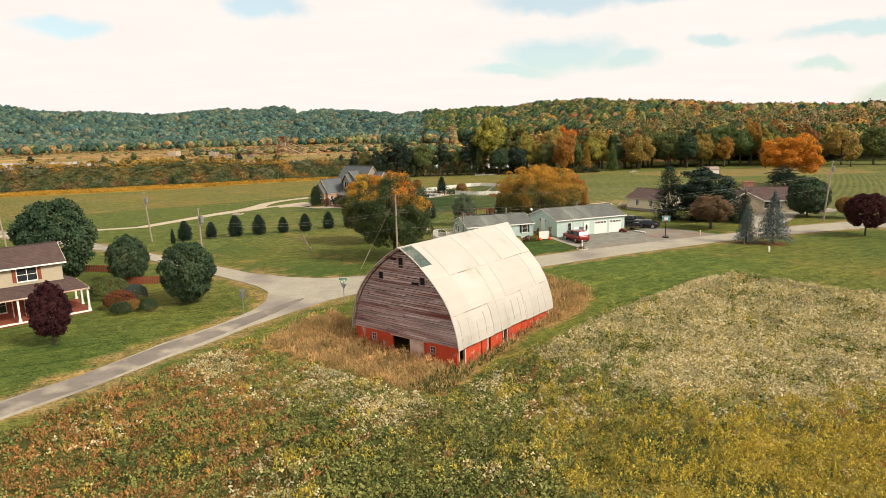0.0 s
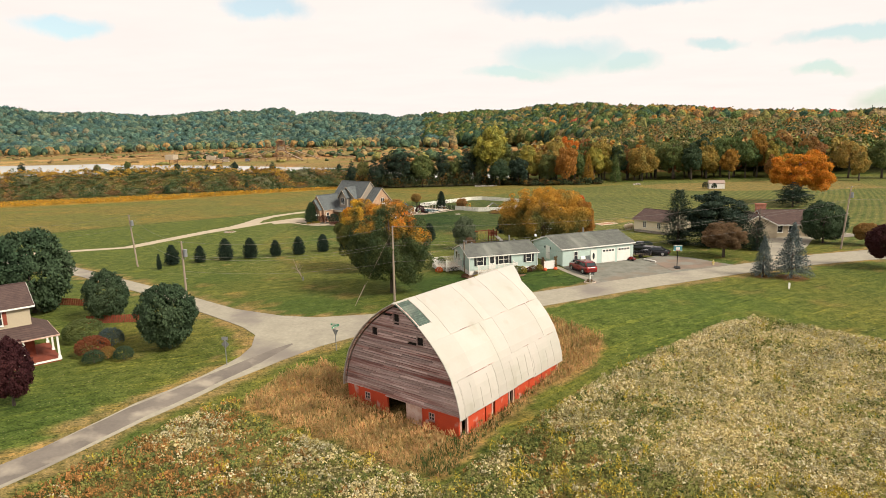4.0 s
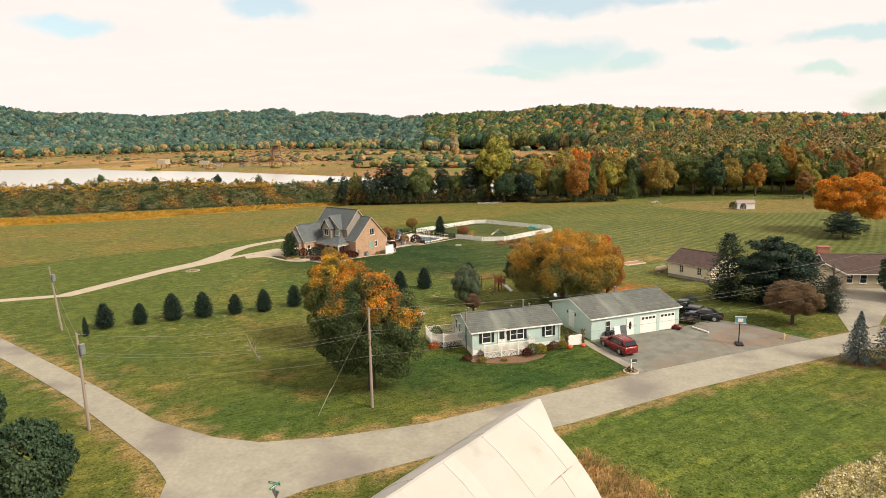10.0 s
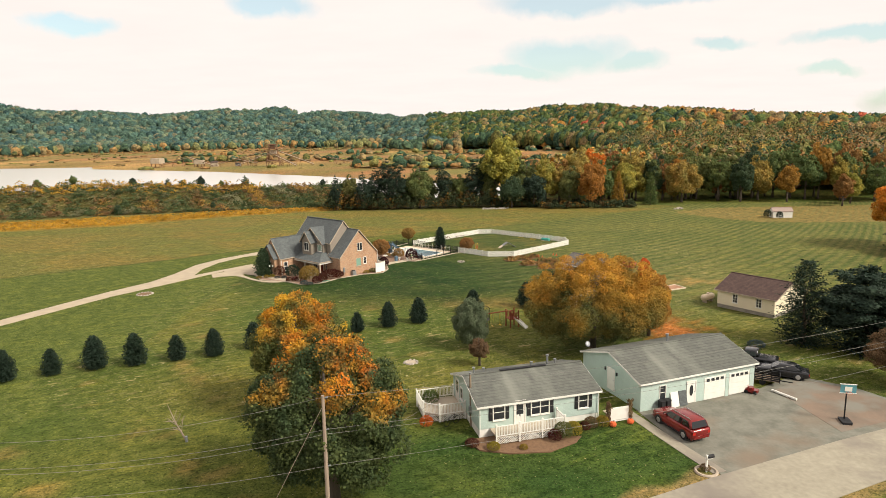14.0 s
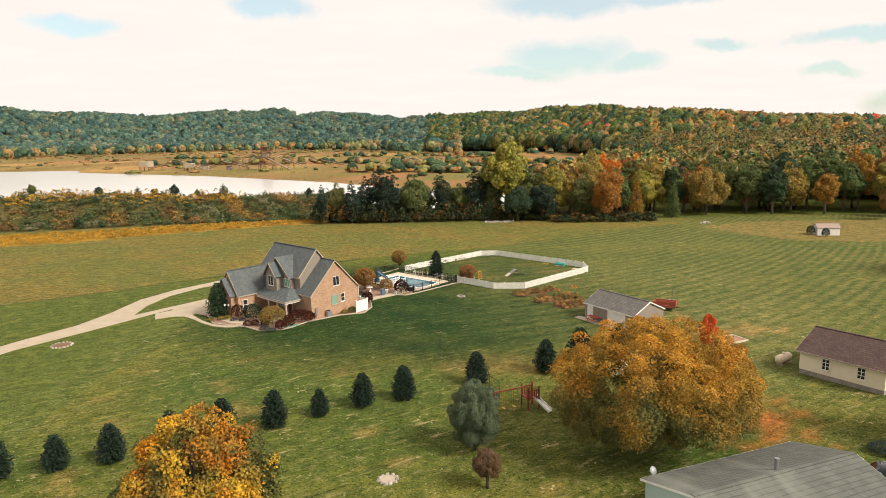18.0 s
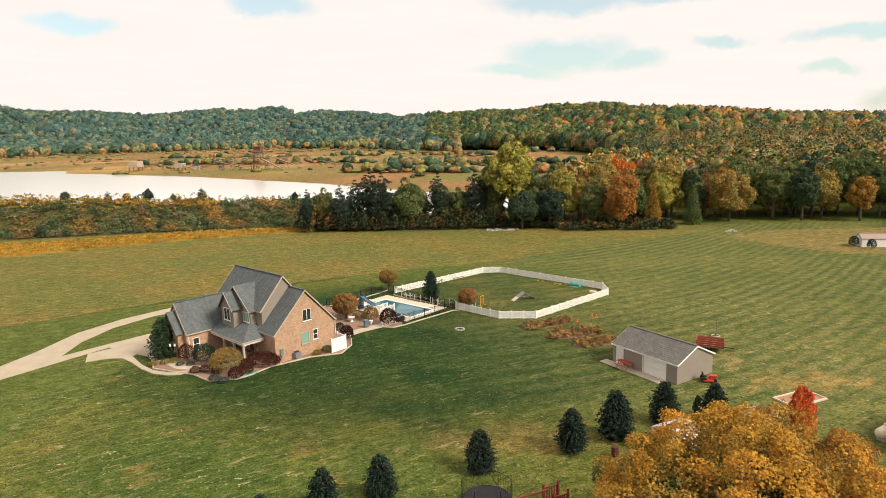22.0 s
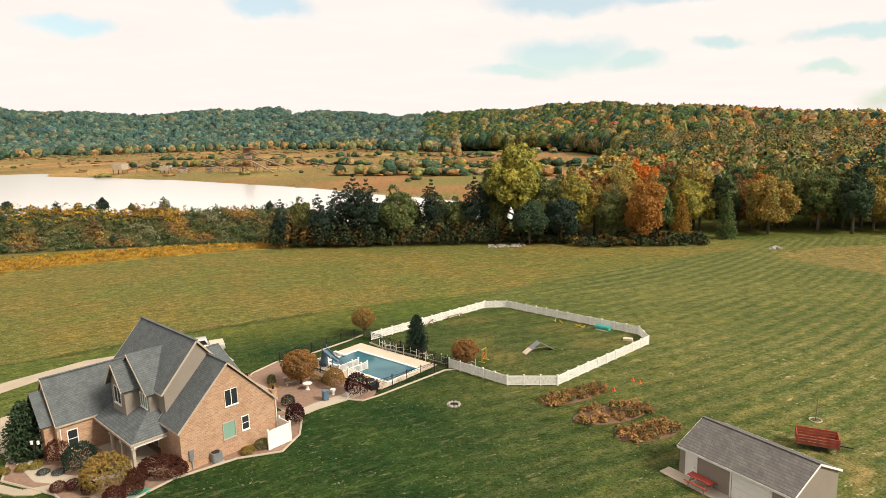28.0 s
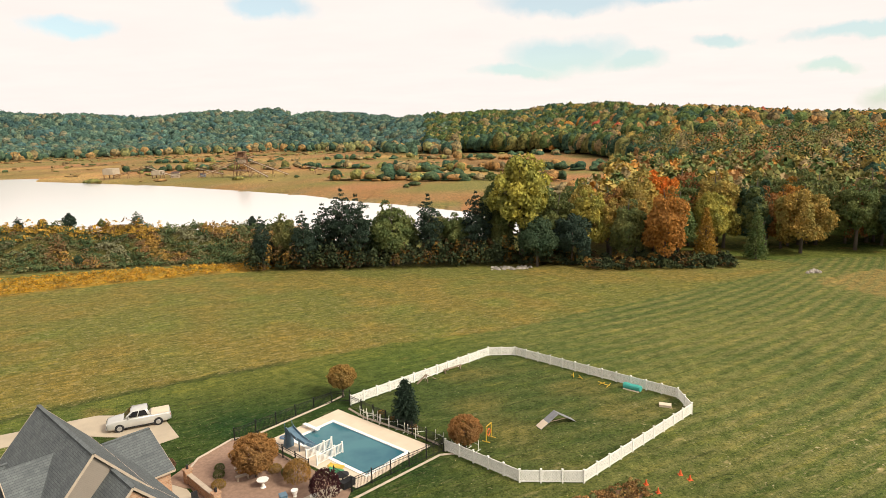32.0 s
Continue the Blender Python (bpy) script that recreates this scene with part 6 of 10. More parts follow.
for sgn in (1, -1):
    for c, (i0, i1) in enumerate(((0.0, 2.7), (2.6, 5.3), (5.2, 8.0))):
        y, k = -0.35, 0
        while y < LB + 0.35:
            y1 = min(y + rb.choice([0.92, 1.84, 2.7, 3.6]) * (0.7 if k == 0 and c != 1 else 1.0), LB + 0.4)
            if LB + 0.4 - y1 < 0.8:
                y1 = LB + 0.4
            ya = 1.25 if (sgn > 0 and c == 2 and k == 0) else y
            y1 = max(y1, ya + 0.5)
            part("roof_sheet", roof_sheet(sgn, i0, i1, ya, y1 + 0.03, 0.05 + 0.014 * ((k + c) % 2) + 0.016 * c, rb.uniform(0, 0.2) if c == 0 else 0, HOOD if c == 2 and y1 > LB else 0.0), m_barnsheet, barn)
            y, k = y1, k + 1
part("roof_sheet", roof_sheet(1, 5.2, 6.2, -0.35, 1.3, 0.085), m_barnsheet, barn)
part("bare_roof_corner", roof_sheet(1, 6.1, 8.0, -0.3, 1.3, 0.03), m_oldshingle, barn, "patch of mossy green shingles bared at the ridge")
# standing ribs of the sheets, and the cracked joints that show dark
for k in range(13):
    y = 0.4 + k * 1.12 + rb.uniform(-0.05, 0.05)
    i0, i1 = rb.choice([(0.0, 2.6), (0.0, 1.6), (0.3, 2.2)])
    part("rib", Shape().tube([(on_arch(i)[0] + 0.068, y + 0.02 * math.sin(i * 3 + k), on_arch(i)[1] + 0.060) for i in np.linspace(i0, i1, 7)], 0.014, 5), m_barnsheet, barn)
for k in range(14):
    y, i, ln = rb.uniform(0.8, LB - 1.2), rb.choice([2.6, 2.62, 5.2, 5.22, 3.9]), rb.uniform(0.5, 1.6)
    x, zz = on_arch(i)
    part("open_joint", Shape().beam((x + 0.098, y, zz + 0.098), (x + 0.098, y + ln, zz + 0.098), 0.03, 0.03), m_barnwood, barn)
part("ridge_board", Shape().beam((0, -0.4, 9.58), (0, LB + 0.4 + HOOD, 9.58), 0.2, 0.1), m_barnsheet, barn)

# ---- pale green mobile home ----
home = thing("mobile_home", 1.1, 111.5, gz(4, 114), 16.7, "pale green mobile home with a grey roof and black shutters", "house")
HL, HD, HE, HR = 10.9, 7.6, 2.75, 3.95
for nm, sh in (("front_wall", Shape().box(0, 0, 0.6, HL, 0.14, HE)), ("back_wall", Shape().box(0, HD - 0.14, 0.6, HL, HD, HE))):
    part(nm, sh, m_vinylgreen, home)
gable_wall(home, "end_wall", "x", 0.07, 0.14, HD - 0.14, 0.6, HE, HR - 0.1, m_vinylgreen, 0.14)
gable_wall(home, "end_wall", "x", HL - 0.07, 0.14, HD - 0.14, 0.6, HE, HR - 0.1, m_vinylgreen, 0.14)
part("skirting", Shape().box(0.04, 0.04, -0.4, HL - 0.04, HD - 0.04, 0.6), m_white, home, "white skirting panels")
gable_roof(home, 0, HL, 0, HD, HE, HR, m_greyroof, 0.22, trim=m_white)
part("ridge_vent", Shape().beam((3.2, HD / 2, HR + 0.06), (7.6, HD / 2, HR + 0.06), 0.3, 0.1), m_black, home)
for x, y, h in ((1.0, 4.4, 0.5), (2.1, 5.0, 0.3), (6.9, 5.4, 0.3), (8.1, 4.5, 0.85), (9.2, 5.2, 0.3)):
    zz = HR - abs(y - HD / 2) * (HR - HE) / (HD / 2)
    part("roof_vent", Shape().tube([(x, y, zz - 0.05), (x, y, zz + h)], 0.1 if h > 0.6 else 0.07, 8).tube([(x, y, zz + h), (x, y, zz + h + 0.08)], 0.15, 8), m_grey, home)
window(home, 1.75, -0.005, 1.3, 0.95, 1.25, 0, 1, 2, shutters=m_black)
window(home, 5.05, -0.005, 1.3, 0.75, 1.25, 0, 1, 2)
window(home, 5.85, -0.005, 1.3, 0.75, 1.25, 0, 1, 2)
for x in (4.4, 6.5):
    part("shutter", Shape().box(x - 0.16, -0.045, 1.25, x + 0.16, 0, 2.6), m_black, home)
window(home, 9.45, -0.005, 1.3, 0.8, 1.25, 0, 1, 2, shutters=m_black)
door(home, 3.6, -0.005, 0.65, 0.85, 2.0, glass=1.2, leaf=m_white)
window(home, 0.0, 4.9, 1.3, 0.6, 1.0, -90, 1, 2)
door(home, 0.0, 6.2, 0.65, 0.85, 2.0, -90, glass=1.2)
for x in (0.05, HL - 0.05):
    part("downpipe", Shape().tube([(x, -0.12, 0.2), (x, -0.12, HE - 0.1)], 0.04, 6), m_white, home)
part("wall_lamp", Shape().box(4.15, -0.14, 2.1, 4.28, 0, 2.35, 0.03), m_black, home)


def rail(name, pts, parent_args, height=0.95, gap=0.14, base=0.0, lattice=0.0):
    """White railing with posts, rails and balusters along a line of points; lattice: depth of the crossed slats below."""
    t = thing(name, *parent_args)
    for i, (x, y) in enumerate(pts):
        part("post", Shape().box(x - 0.055, y - 0.055, base - 0.6 if lattice else base, x + 0.055, y + 0.055, base + height + 0.12).box(x - 0.075, y - 0.075, base + height + 0.12, x + 0.075, y + 0.075, base + height + 0.17), m_white, t)
    for (x0, y0), (x1, y1) in zip(pts, pts[1:]):
        ln = math.hypot(x1 - x0, y1 - y0)
        part("top_rail", Shape().beam((x0, y0, base + height), (x1, y1, base + height), 0.07, 0.06), m_white, t)
        part("bottom_rail", Shape().beam((x0, y0, base + 0.12), (x1, y1, base + 0.12), 0.06, 0.05), m_white, t)
        n = int(ln / gap)
        one = Shape().box(-0.022, -0.022, base + 0.12, 0.022, 0.022, base + height).mesh("baluster", m_white, False)
        for k in range(1, n):
            f = k / n
            part("baluster", one, None, t, at=pose(x0 + (x1 - x0) * f, y0 + (y1 - y0) * f, 0))
        if lattice:
            q = Shape()
            m = max(2, int(ln / 0.16))
            for k in range(m):
                for sg in (1, -1):
                    f0, f1 = k / m, (k + sg * lattice / 0.16) / m
                    f1c = min(max(f1, 0), 1)
                    zz = lattice * abs(f1c - f0) / max(abs(f1 - f0), 1e-6)
                    q.beam((x0 + (x1 - x0) * f0, y0 + (y1 - y0) * f0, base - lattice), (x0 + (x1 - x0) * f1c, y0 + (y1 - y0) * f1c, base - lattice + zz), 0.015, 0.04)
            part("lattice", q, m_white, t)
    return t


hz = gz(4, 114)
tagged(rail("porch_railing", [(0.9, -1.75), (2.9, -1.75), (4.9, -1.75), (6.9, -1.75), (6.9, -0.2)], (1.1, 111.5, hz, 16.7), 0.95, 0.13, 0.6, 0.55), "white porch railing with lattice along the mobile home", "railing")
solid("porch_deck", Shape().box(0.95, -1.7, 0.5, 6.85, -0.03, 0.6).box(1.0, -1.6, -0.3, 1.2, -1.4, 0.5).box(6.6, -1.6, -0.3, 6.8, -1.4, 0.5).box(3.8, -1.6, -0.3, 4.0, -1.4, 0.5), m_concrete2, "low grey porch deck before the mobile home", "porch", at=pose(1.1, 111.5, hz, 0, 0, 16.7))
tagged(rail("deck_railing", [(-0.1, 3.6), (-2.4, 3.6), (-3.6, 4.6), (-3.6, 7.4), (-0.1, 7.4)], (1.1, 111.5, hz, 16.7), 0.95, 0.13, 0.6, 0.55), "white side deck railing with lattice skirt", "railing")
solid("side_deck", Shape().prism([(-0.03, 3.65), (-0.03, 7.35), (-3.55, 7.35), (-3.55, 4.6), (-2.4, 3.65)], 0.5, 0.6).box(-3.4, 5.0, -0.3, -3.2, 5.2, 0.5).box(-3.4, 7.0, -0.3, -3.2, 7.2, 0.5).box(-2.2, 3.8, -0.3, -2.0, 4.0, 0.5), m_concrete2, "raised side deck of the mobile home", "deck", at=pose(1.1, 111.5, hz, 0, 0, 16.7))
solid("flower_bed", Shape().prism([(-1.2, -0.2), (-0.6, -2.0), (1.5, -3.2), (4.6, -3.9), (7.2, -3.2), (8.6, -1.9), (12.2, -1.4), (13.8, -0.6), (13.6, 0.6), (11.2, 0.3), (10.8, -0.05), (0, -0.05)], -0.3, 0.05), m_mulch, "red-brown mulched flower bed along the mobile home", "flower bed", at=pose(1.1, 111.5, hz - 0.12, 0, 0, 16.7), kind="structure")

# ---- white-green garage ----
garage = thing("garage", 15.5, 115.8, gz(17, 117) - 0.05, 21.9, "long pale green garage with grey roof and white doors", "garage")
GL, GD, GE, GR = 13.0, 9.2, 2.85, 4.25
part("front_wall", Shape().box(0, 0, -0.3, 7.05, 0.16, GE).box(9.55, 0, -0.3, 9.95, 0.16, GE).box(12.45, 0, -0.3, GL, 0.16, GE).box(7.05, 0, 2.15, 9.55, 0.16, GE).box(9.95, 0, 2.15, 12.45, 0.16, GE), m_vinylgreen, garage)
part("back_wall", Shape().box(0, GD - 0.16, -0.3, GL, GD, GE), m_vinylgreen, garage)
gable_wall(garage, "end_wall", "x", 0.08, 0.16, GD - 0.16, -0.3, GE, GR - 0.1, m_vinylgreen, 0.16)
gable_wall(garage, "end_wall", "x", GL - 0.08, 0.16, GD - 0.16, -0.3, GE, GR - 0.1, m_vinylgreen, 0.16)
gable_roof(garage, 0, GL, 0, GD, GE, GR, m_greyroof, 0.25, trim=m_white)
for x in (8.3, 11.2):
    gd = part("garage_door", Shape().box(x - 1.24, 0.03, -0.05, x + 1.24, 0.1, 2.14), m_white, garage)
    for k in range(4):
        part("panel", Shape().box(x - 1.2, 0.0, 0.02 + k * 0.53, x + 1.2, 0.03, 0.5 + k * 0.53), m_white, gd)
    for k in range(4):
        part("glass", Shape().box(x - 1.0 + k * 0.54, -0.012, 1.7, x - 0.62 + k * 0.54, 0.0, 1.98), m_pane, gd)
door(garage, 5.55, -0.005, 0.0, 0.9, 2.05, oval=True)
window(garage, 2.35, -0.005, 0.9, 0.6, 1.25, 0, 1, 2, fw=0.06)
door(garage, -0.005, 4.4, 0.5, 1.0, 2.05, -90, panels=False)
part("roof_vent", Shape().tube([(7.0, 5.2, 3.9), (7.0, 5.2, 4.75)], 0.12, 8).tube([(7.0, 5.2, 4.75), (7.0, 5.2, 4.85)], 0.17, 8), m_grey, garage)
part("wall_lamp", Shape().box(-0.14, 3.4, 2.2, 0, 3.55, 2.5, 0.03).box(-0.14, 5.2, 2.2, 0, 5.35, 2.5, 0.03), m_black, garage)
part("dish", Shape().dome(0, 0, 0, 0.3, 0.3, 0.08, 1, 3, 10, 0).tube([(0, 0, 0), (0.1, 0, -0.5)], 0.03, 6), m_grey, garage, "grey satellite dish", at=pose(0.1, 8.6, 3.7, 60, 20, 0))

# ---- brick house ----
house = thing("brick_house", -21.94, 172.72, 0.0, -41.1, "tan brick house with steep slate-grey roofs and a front porch", "house")
# gabled east part
gable_wall(house, "gable_wall", "x", -0.1, 0.0, 8.65, -0.3, 3.55, 7.98, m_brick, 0.2)
part("front_wall", Shape().box(-4.0, 0.0, -0.3, -0.2, 0.2, 3.5), m_brick, house)
part("back_wall", Shape().box(-14.0, 8.45, -0.3, -0.2, 8.65, 3.4), m_brick, house)
part("front_wall", Shape().box(-10.2, 0.6, -0.3, -4.0, 0.8, 3.3), m_brick, house)
gable_roof(house, -3.4, 0.0, 0.0, 8.65, 3.75, 8.2, m_slate, 0.2, trim=m_kerb, ridge_at=4.45)
# tall middle part, siding above
gable_wall(house, "upper_wall", "x", -3.2, 0.4, 6.4, 3.2, 5.95, 9.35, m_taupe, 0.16, peak=3.5)
gable_wall(house, "upper_wall", "x", -13.4, 0.4, 6.4, -0.3, 5.95, 9.35, m_taupe, 0.16, peak=3.5)
part("upper_wall", Shape().box(-13.4, 0.4, 3.0, -3.2, 0.55, 5.75), m_taupe, house)
part("upper_wall", Shape().box(-13.4, 6.25, 3.0, -3.2, 6.4, 5.75), m_taupe, house)
gable_roof(house, -13.75, -3.2, 0.4, 6.4, 6.2, 9.68, m_slate, 0.3, trim=m_kerb, ridge_at=3.5)
part("rear_roof", Shape().slab([(-3.3, 9.0, 3.4), (-13.7, 9.0, 3.4), (-13.7, 6.3, 6.0), (-3.3, 6.3, 6.0)], 0.12), m_slate, house)
# cross gable and small dormer on the front
part("dormer_wall", Shape().sweep([(-10.6, 3.2), (-4.45, 3.2), (-4.45, 5.78), (-7.55, 8.36), (-10.6, 5.85)], "y", -0.35, -0.2), m_taupe, house)
part("dormer_cheek", Shape().box(-4.6, -0.2, 3.2, -4.45, 0.5, 5.75), m_taupe, house)
for a, b in (((-4.12, 5.68), (-7.55, 8.54)), ((-7.55, 8.54), (-10.98, 5.68))):
    pts = [(a[0], -0.65, a[1]), (a[0], 3.0, a[1]), (b[0], 3.0, b[1]), (b[0], -0.65, b[1])]
    r = part("dormer_roof", Shape().slab(pts, 0.1), m_slate, house)
    part("fascia", Shape().beam((a[0], -0.67, a[1] - 0.09), (b[0], -0.67, b[1] - 0.09), 0.05, 0.16), m_kerb, r)
part("dormer_wall", Shape().sweep([(-9.1, 3.4), (-6.3, 3.4), (-6.3, 6.1), (-7.7, 7.78), (-9.1, 6.1)], "y", -1.55, -1.4), m_taupe, house)
for x in (-6.45, -9.1):
    part("dormer_cheek", Shape().box(x, -1.4, 3.4, x + 0.15, -0.2, 6.1), m_taupe, house)
for a, b in (((-5.95, 5.85), (-7.7, 7.95)), ((-7.7, 7.95), (-9.45, 5.85))):
    pts = [(a[0], -1.9, a[1]), (a[0], 0.5, a[1]), (b[0], 0.5, b[1]), (b[0], -1.9, b[1])]
    r = part("dormer_roof", Shape().slab(pts, 0.1), m_slate, house)
    part("fascia", Shape().beam((a[0], -1.92, a[1] - 0.09), (b[0], -1.92, b[1] - 0.09), 0.05, 0.16), m_kerb, r)
window(house, -7.75, -1.56, 4.45, 1.3, 1.4, 0, 2, 1)
window(house, -5.4, -0.36, 4.35, 1.25, 1.1, 0, 3, 1, pane=m_tealpane)
# front wing
part("wing_wall", Shape().box(-10.3, -5.65, -0.3, -10.1, 0.6, 3.1), m_brick, house)
part("wing_wall", Shape().box(-15.2, -5.65, -0.3, -15.0, 3.0, 3.1), m_brick, house)
gable_wall(house, "wing_wall", "y", -5.75, -15.2, -10.1, -0.3, 3.15, 6.4, m_brick, 0.2)
gable_roof(house, -15.2, -10.1, -5.75, 2.0, 3.4, 6.7, m_slate, 0.2, "y", trim=m_kerb)
part("bay_wall", Shape().sweep([(-14.5, -0.3), (-10.8, -0.3), (-10.8, 3.35), (-12.65, 5.55), (-14.5, 3.35)], "y", -6.6, -5.85), m_brick, house)
for a, b in (((-10.5, 3.15), (-12.65, 5.7)), ((-12.65, 5.7), (-14.8, 3.15))):
    part("bay_roof", Shape().slab([(a[0], -6.9, a[1]), (a[0], -5.6, a[1]), (b[0], -5.6, b[1]), (b[0], -6.9, b[1])], 0.1), m_slate, house)
window(house, -12.65, -6.61, 0.9, 1.3, 1.7, 0, 2, 2)
window(house, -10.09, -4.7, 0.9, 0.7, 1.5, 90, 1, 2)
# porch
part("porch_roof", Shape().slab([(-9.95, -2.95, 2.95), (-2.1, -2.95, 2.95), (-5.55, 0.5, 4.675), (-9.95, 0.5, 4.675)], 0.12), m_slate, house)
part("porch_roof", Shape().slab([(-2.1, -2.95, 2.95), (-2.1, 0.0, 2.95), (-5.55, 0.9, 4.675), (-5.55, 0.5, 4.675)], 0.12), m_slate, house)
part("porch_fascia", Shape().beam((-9.9, -2.97, 2.87), (-2.08, -2.97, 2.87), 0.05, 0.17).beam((-2.08, -2.97, 2.87), (-2.08, -0.02, 2.87), 0.05, 0.17), m_kerb, house)
part("porch_beam", Shape().beam((-10.0, -2.72, 2.66), (-2.33, -2.72, 2.66), 0.2, 0.28).beam((-2.33, -2.72, 2.66), (-2.33, -0.05, 2.66), 0.2, 0.28), m_white, house)
part("porch_floor", Shape().prism([(-10.05, -2.9), (-2.1, -2.9), (-2.1, -0.02), (-10.05, -0.02)], -0.2, 0.18), m_concrete2, house)
for x in (-2.38, -4.5, -6.8):
    part("porch_column", Shape().box(x - 0.13, -2.85, 0.18, x + 0.13, -2.59, 2.53, 0.03).box(x - 0.2, -2.92, 0.18, x + 0.2, -2.52, 0.4).box(x - 0.19, -2.91, 2.38, x + 0.19, -2.53, 2.53), m_kerb, house)
door(house, -6.3, 0.59, 0.2, 1.0, 2.1, leaf=m_redwood, frame=m_white)
window(house, -8.4, 0.59, 0.7, 1.2, 1.6, 0, 2, 2)
window(house, -4.6, 0.59, 0.7, 0.8, 1.6, 0, 1, 2)
# gable wall windows
window(house, 0.01, 4.6, 4.35, 1.1, 1.35, 90, 2, 1, fw=0.04)
window(house, 0.01, 4.2, 1.55, 1.05, 1.35, 90, 1, 1, pane=m_tealpane, frame=m_kerb)
window(house, 0.01, 5.7, 1.75, 0.6, 1.15, 90, 1, 2)
part("meter_box", Shape().box(0.0, 0.55, 0.9, 0.15, 0.95, 1.75, 0.02).tube([(0.08, 0.75, -0.1), (0.08, 0.75, 0.9)], 0.03, 6), m_grey, house)
part("downpipe", Shape().tube([(0.1, 8.7, 0.0), (0.1, 8.7, 3.4)], 0.05, 6), m_white, house)
part("downpipe", Shape().tube([(-10.05, -5.6, 0.0), (-10.05, -5.6, 2.8)], 0.05, 6), m_white, house)
part("wall_light", Shape().dome(0, 0, 0, 0.09, 0.09, 0.12, 2, 4, 8, 0), m_white, house, at=pose(-3.1, 2.0, 5.2, 0, 90, 0))
# low rear wing
gable_wall(house, "rear_wall", "y", 10.7, -18.4, -10.3, -0.3, 2.9, 4.6, m_brick, 0.18)
part("rear_wall", Shape().box(-18.4, 3.0, -0.3, -18.2, 10.6, 2.9), m_brick, house)
part("rear_wall", Shape().box(-10.5, 8.65, -0.3, -10.3, 10.6, 2.9), m_brick, house)
gable_roof(house, -18.4, -10.3, 5.0, 10.8, 2.9, 4.9, m_slate, 0.3, "y", trim=m_kerb)

# ---- taupe shed ----
shed = thing("shed", 17.2, 172.3, -0.05, -55.3, "taupe sided workshop with one white garage door and a brown roof", "shed")
SL, SD, SE, SR = 8.65, 6.0, 2.35, 3.75
part("front_wall", Shape().box(0, 0, -0.2, 0.6, 0.14, SE).box(1.5, 0, -0.2, 4.3, 0.14, SE).box(7.2, 0, -0.2, SL, 0.14, SE).box(0.6, 0, 2.0, 1.5, 0.14, SE).box(4.3, 0, 2.05, 7.2, 0.14, SE), m_taupe, shed)
part("back_wall", Shape().box(0, SD - 0.14, -0.2, SL, SD, SE), m_taupe, shed)
gable_wall(shed, "end_wall", "x", 0.07, 0.14, SD - 0.14, -0.2, SE, SR - 0.1, m_taupe, 0.14)
gable_wall(shed, "end_wall", "x", SL - 0.07, 0.14, SD - 0.14, -0.2, SE, SR - 0.1, m_taupe, 0.14)
gable_roof(shed, 0, SL, 0, SD, SE, SR, m_shedroof, 0.16, trim=m_white)
door(shed, 1.05, 0.0, 0.02, 0.85, 1.95)
gd = part("garage_door", Shape().box(4.32, 0.03, 0, 7.18, 0.1, 2.04), m_white, shed)
for k in range(4):
    part("panel", Shape().box(4.36, 0.0, 0.02 + k * 0.5, 7.14, 0.03, 0.48 + k * 0.5), m_white, gd)
part("door_trim", Shape().box(4.2, -0.03, 0, 4.32, 0.0, 2.15).box(7.18, -0.03, 0, 7.3, 0.0, 2.15).box(4.2, -0.03, 2.04, 7.3, 0.0, 2.15), m_white, gd)
solid("slab", Shape().box(-0.9, -1.2, -0.2, 7.9, -0.02, 0.06, 0.05), m_concrete2, "pale concrete apron before the workshop", "slab", at=pose(17.2, 172.3, 0, 0, 0, -55.3), kind="structure")

# ---- cream outbuilding with a brown roof ----
m_outwall = mat("pale_cream_siding", (0.78, 0.69, 0.52), (0.72, 0.64, 0.48), 0.6, scale=1.2, fine=14, bump=0.05)
out = thing("outbuilding", 35.9, 150.6, 0.0, -52.0, "long cream outbuilding with a low brown roof", "building")
part("front_wall", Shape().box(0, 0, 0.5, 8.0, 0.15, 2.7), m_outwall, out)
part("back_wall", Shape().box(0, 7.85, 0.5, 8.0, 8.0, 2.7), m_outwall, out)
gable_wall(out, "end_wall", "x", 0.07, 0.15, 7.85, 0.5, 2.7, 4.3, m_outwall, 0.15)
gable_wall(out, "end_wall", "x", 7.93, 0.15, 7.85, 0.5, 2.7, 4.3, m_outwall, 0.15)
part("footing", Shape().box(0.03, 0.03, -0.3, 7.97, 7.97, 0.5), m_stone, out)
gable_roof(out, 0, 8.0, 0, 8.0, 2.7, 4.35, m_brownroof, 0.35, trim=m_kerb)
for x in (2.6, 5.9):
    window(out, x, -0.005, 1.1, 0.65, 1.1, 0, 2, 3)

# ---- cream house by the road ----
left = thing("cream_house", -42.4, 79.4, 0.0, 42.0, "two-storey cream house with brown roofs and a white-posted porch", "house")
part("front_wall", Shape().box(-14, 0, 0.3, 0, 0.2, 5.6), m_vinylcream, left)
# added dark red sheet: puts the porch's shade into the wall colour
part("porch_shade_cladding", Shape().box(-14, -0.004, 0.3, 0, 0, 3.0), m_redwood, left, "dark red sheet on the lower wall, painting in the porch shade")
part("back_wall", Shape().box(-14, 7.0, 0.3, 0, 7.2, 5.6), m_vinylcream, left)
gable_wall(left, "end_wall", "x", -0.1, 0.2, 7.0, 0.3, 5.6, 7.0, m_vinylcream, 0.2)
gable_wall(left, "end_wall", "x", -13.9, 0.2, 7.0, 0.3, 5.6, 7.0, m_vinylcream, 0.2)
part("footing", Shape().box(-13.97, 0.03, -0.3, -0.03, 7.17, 0.3), m_stone, left)
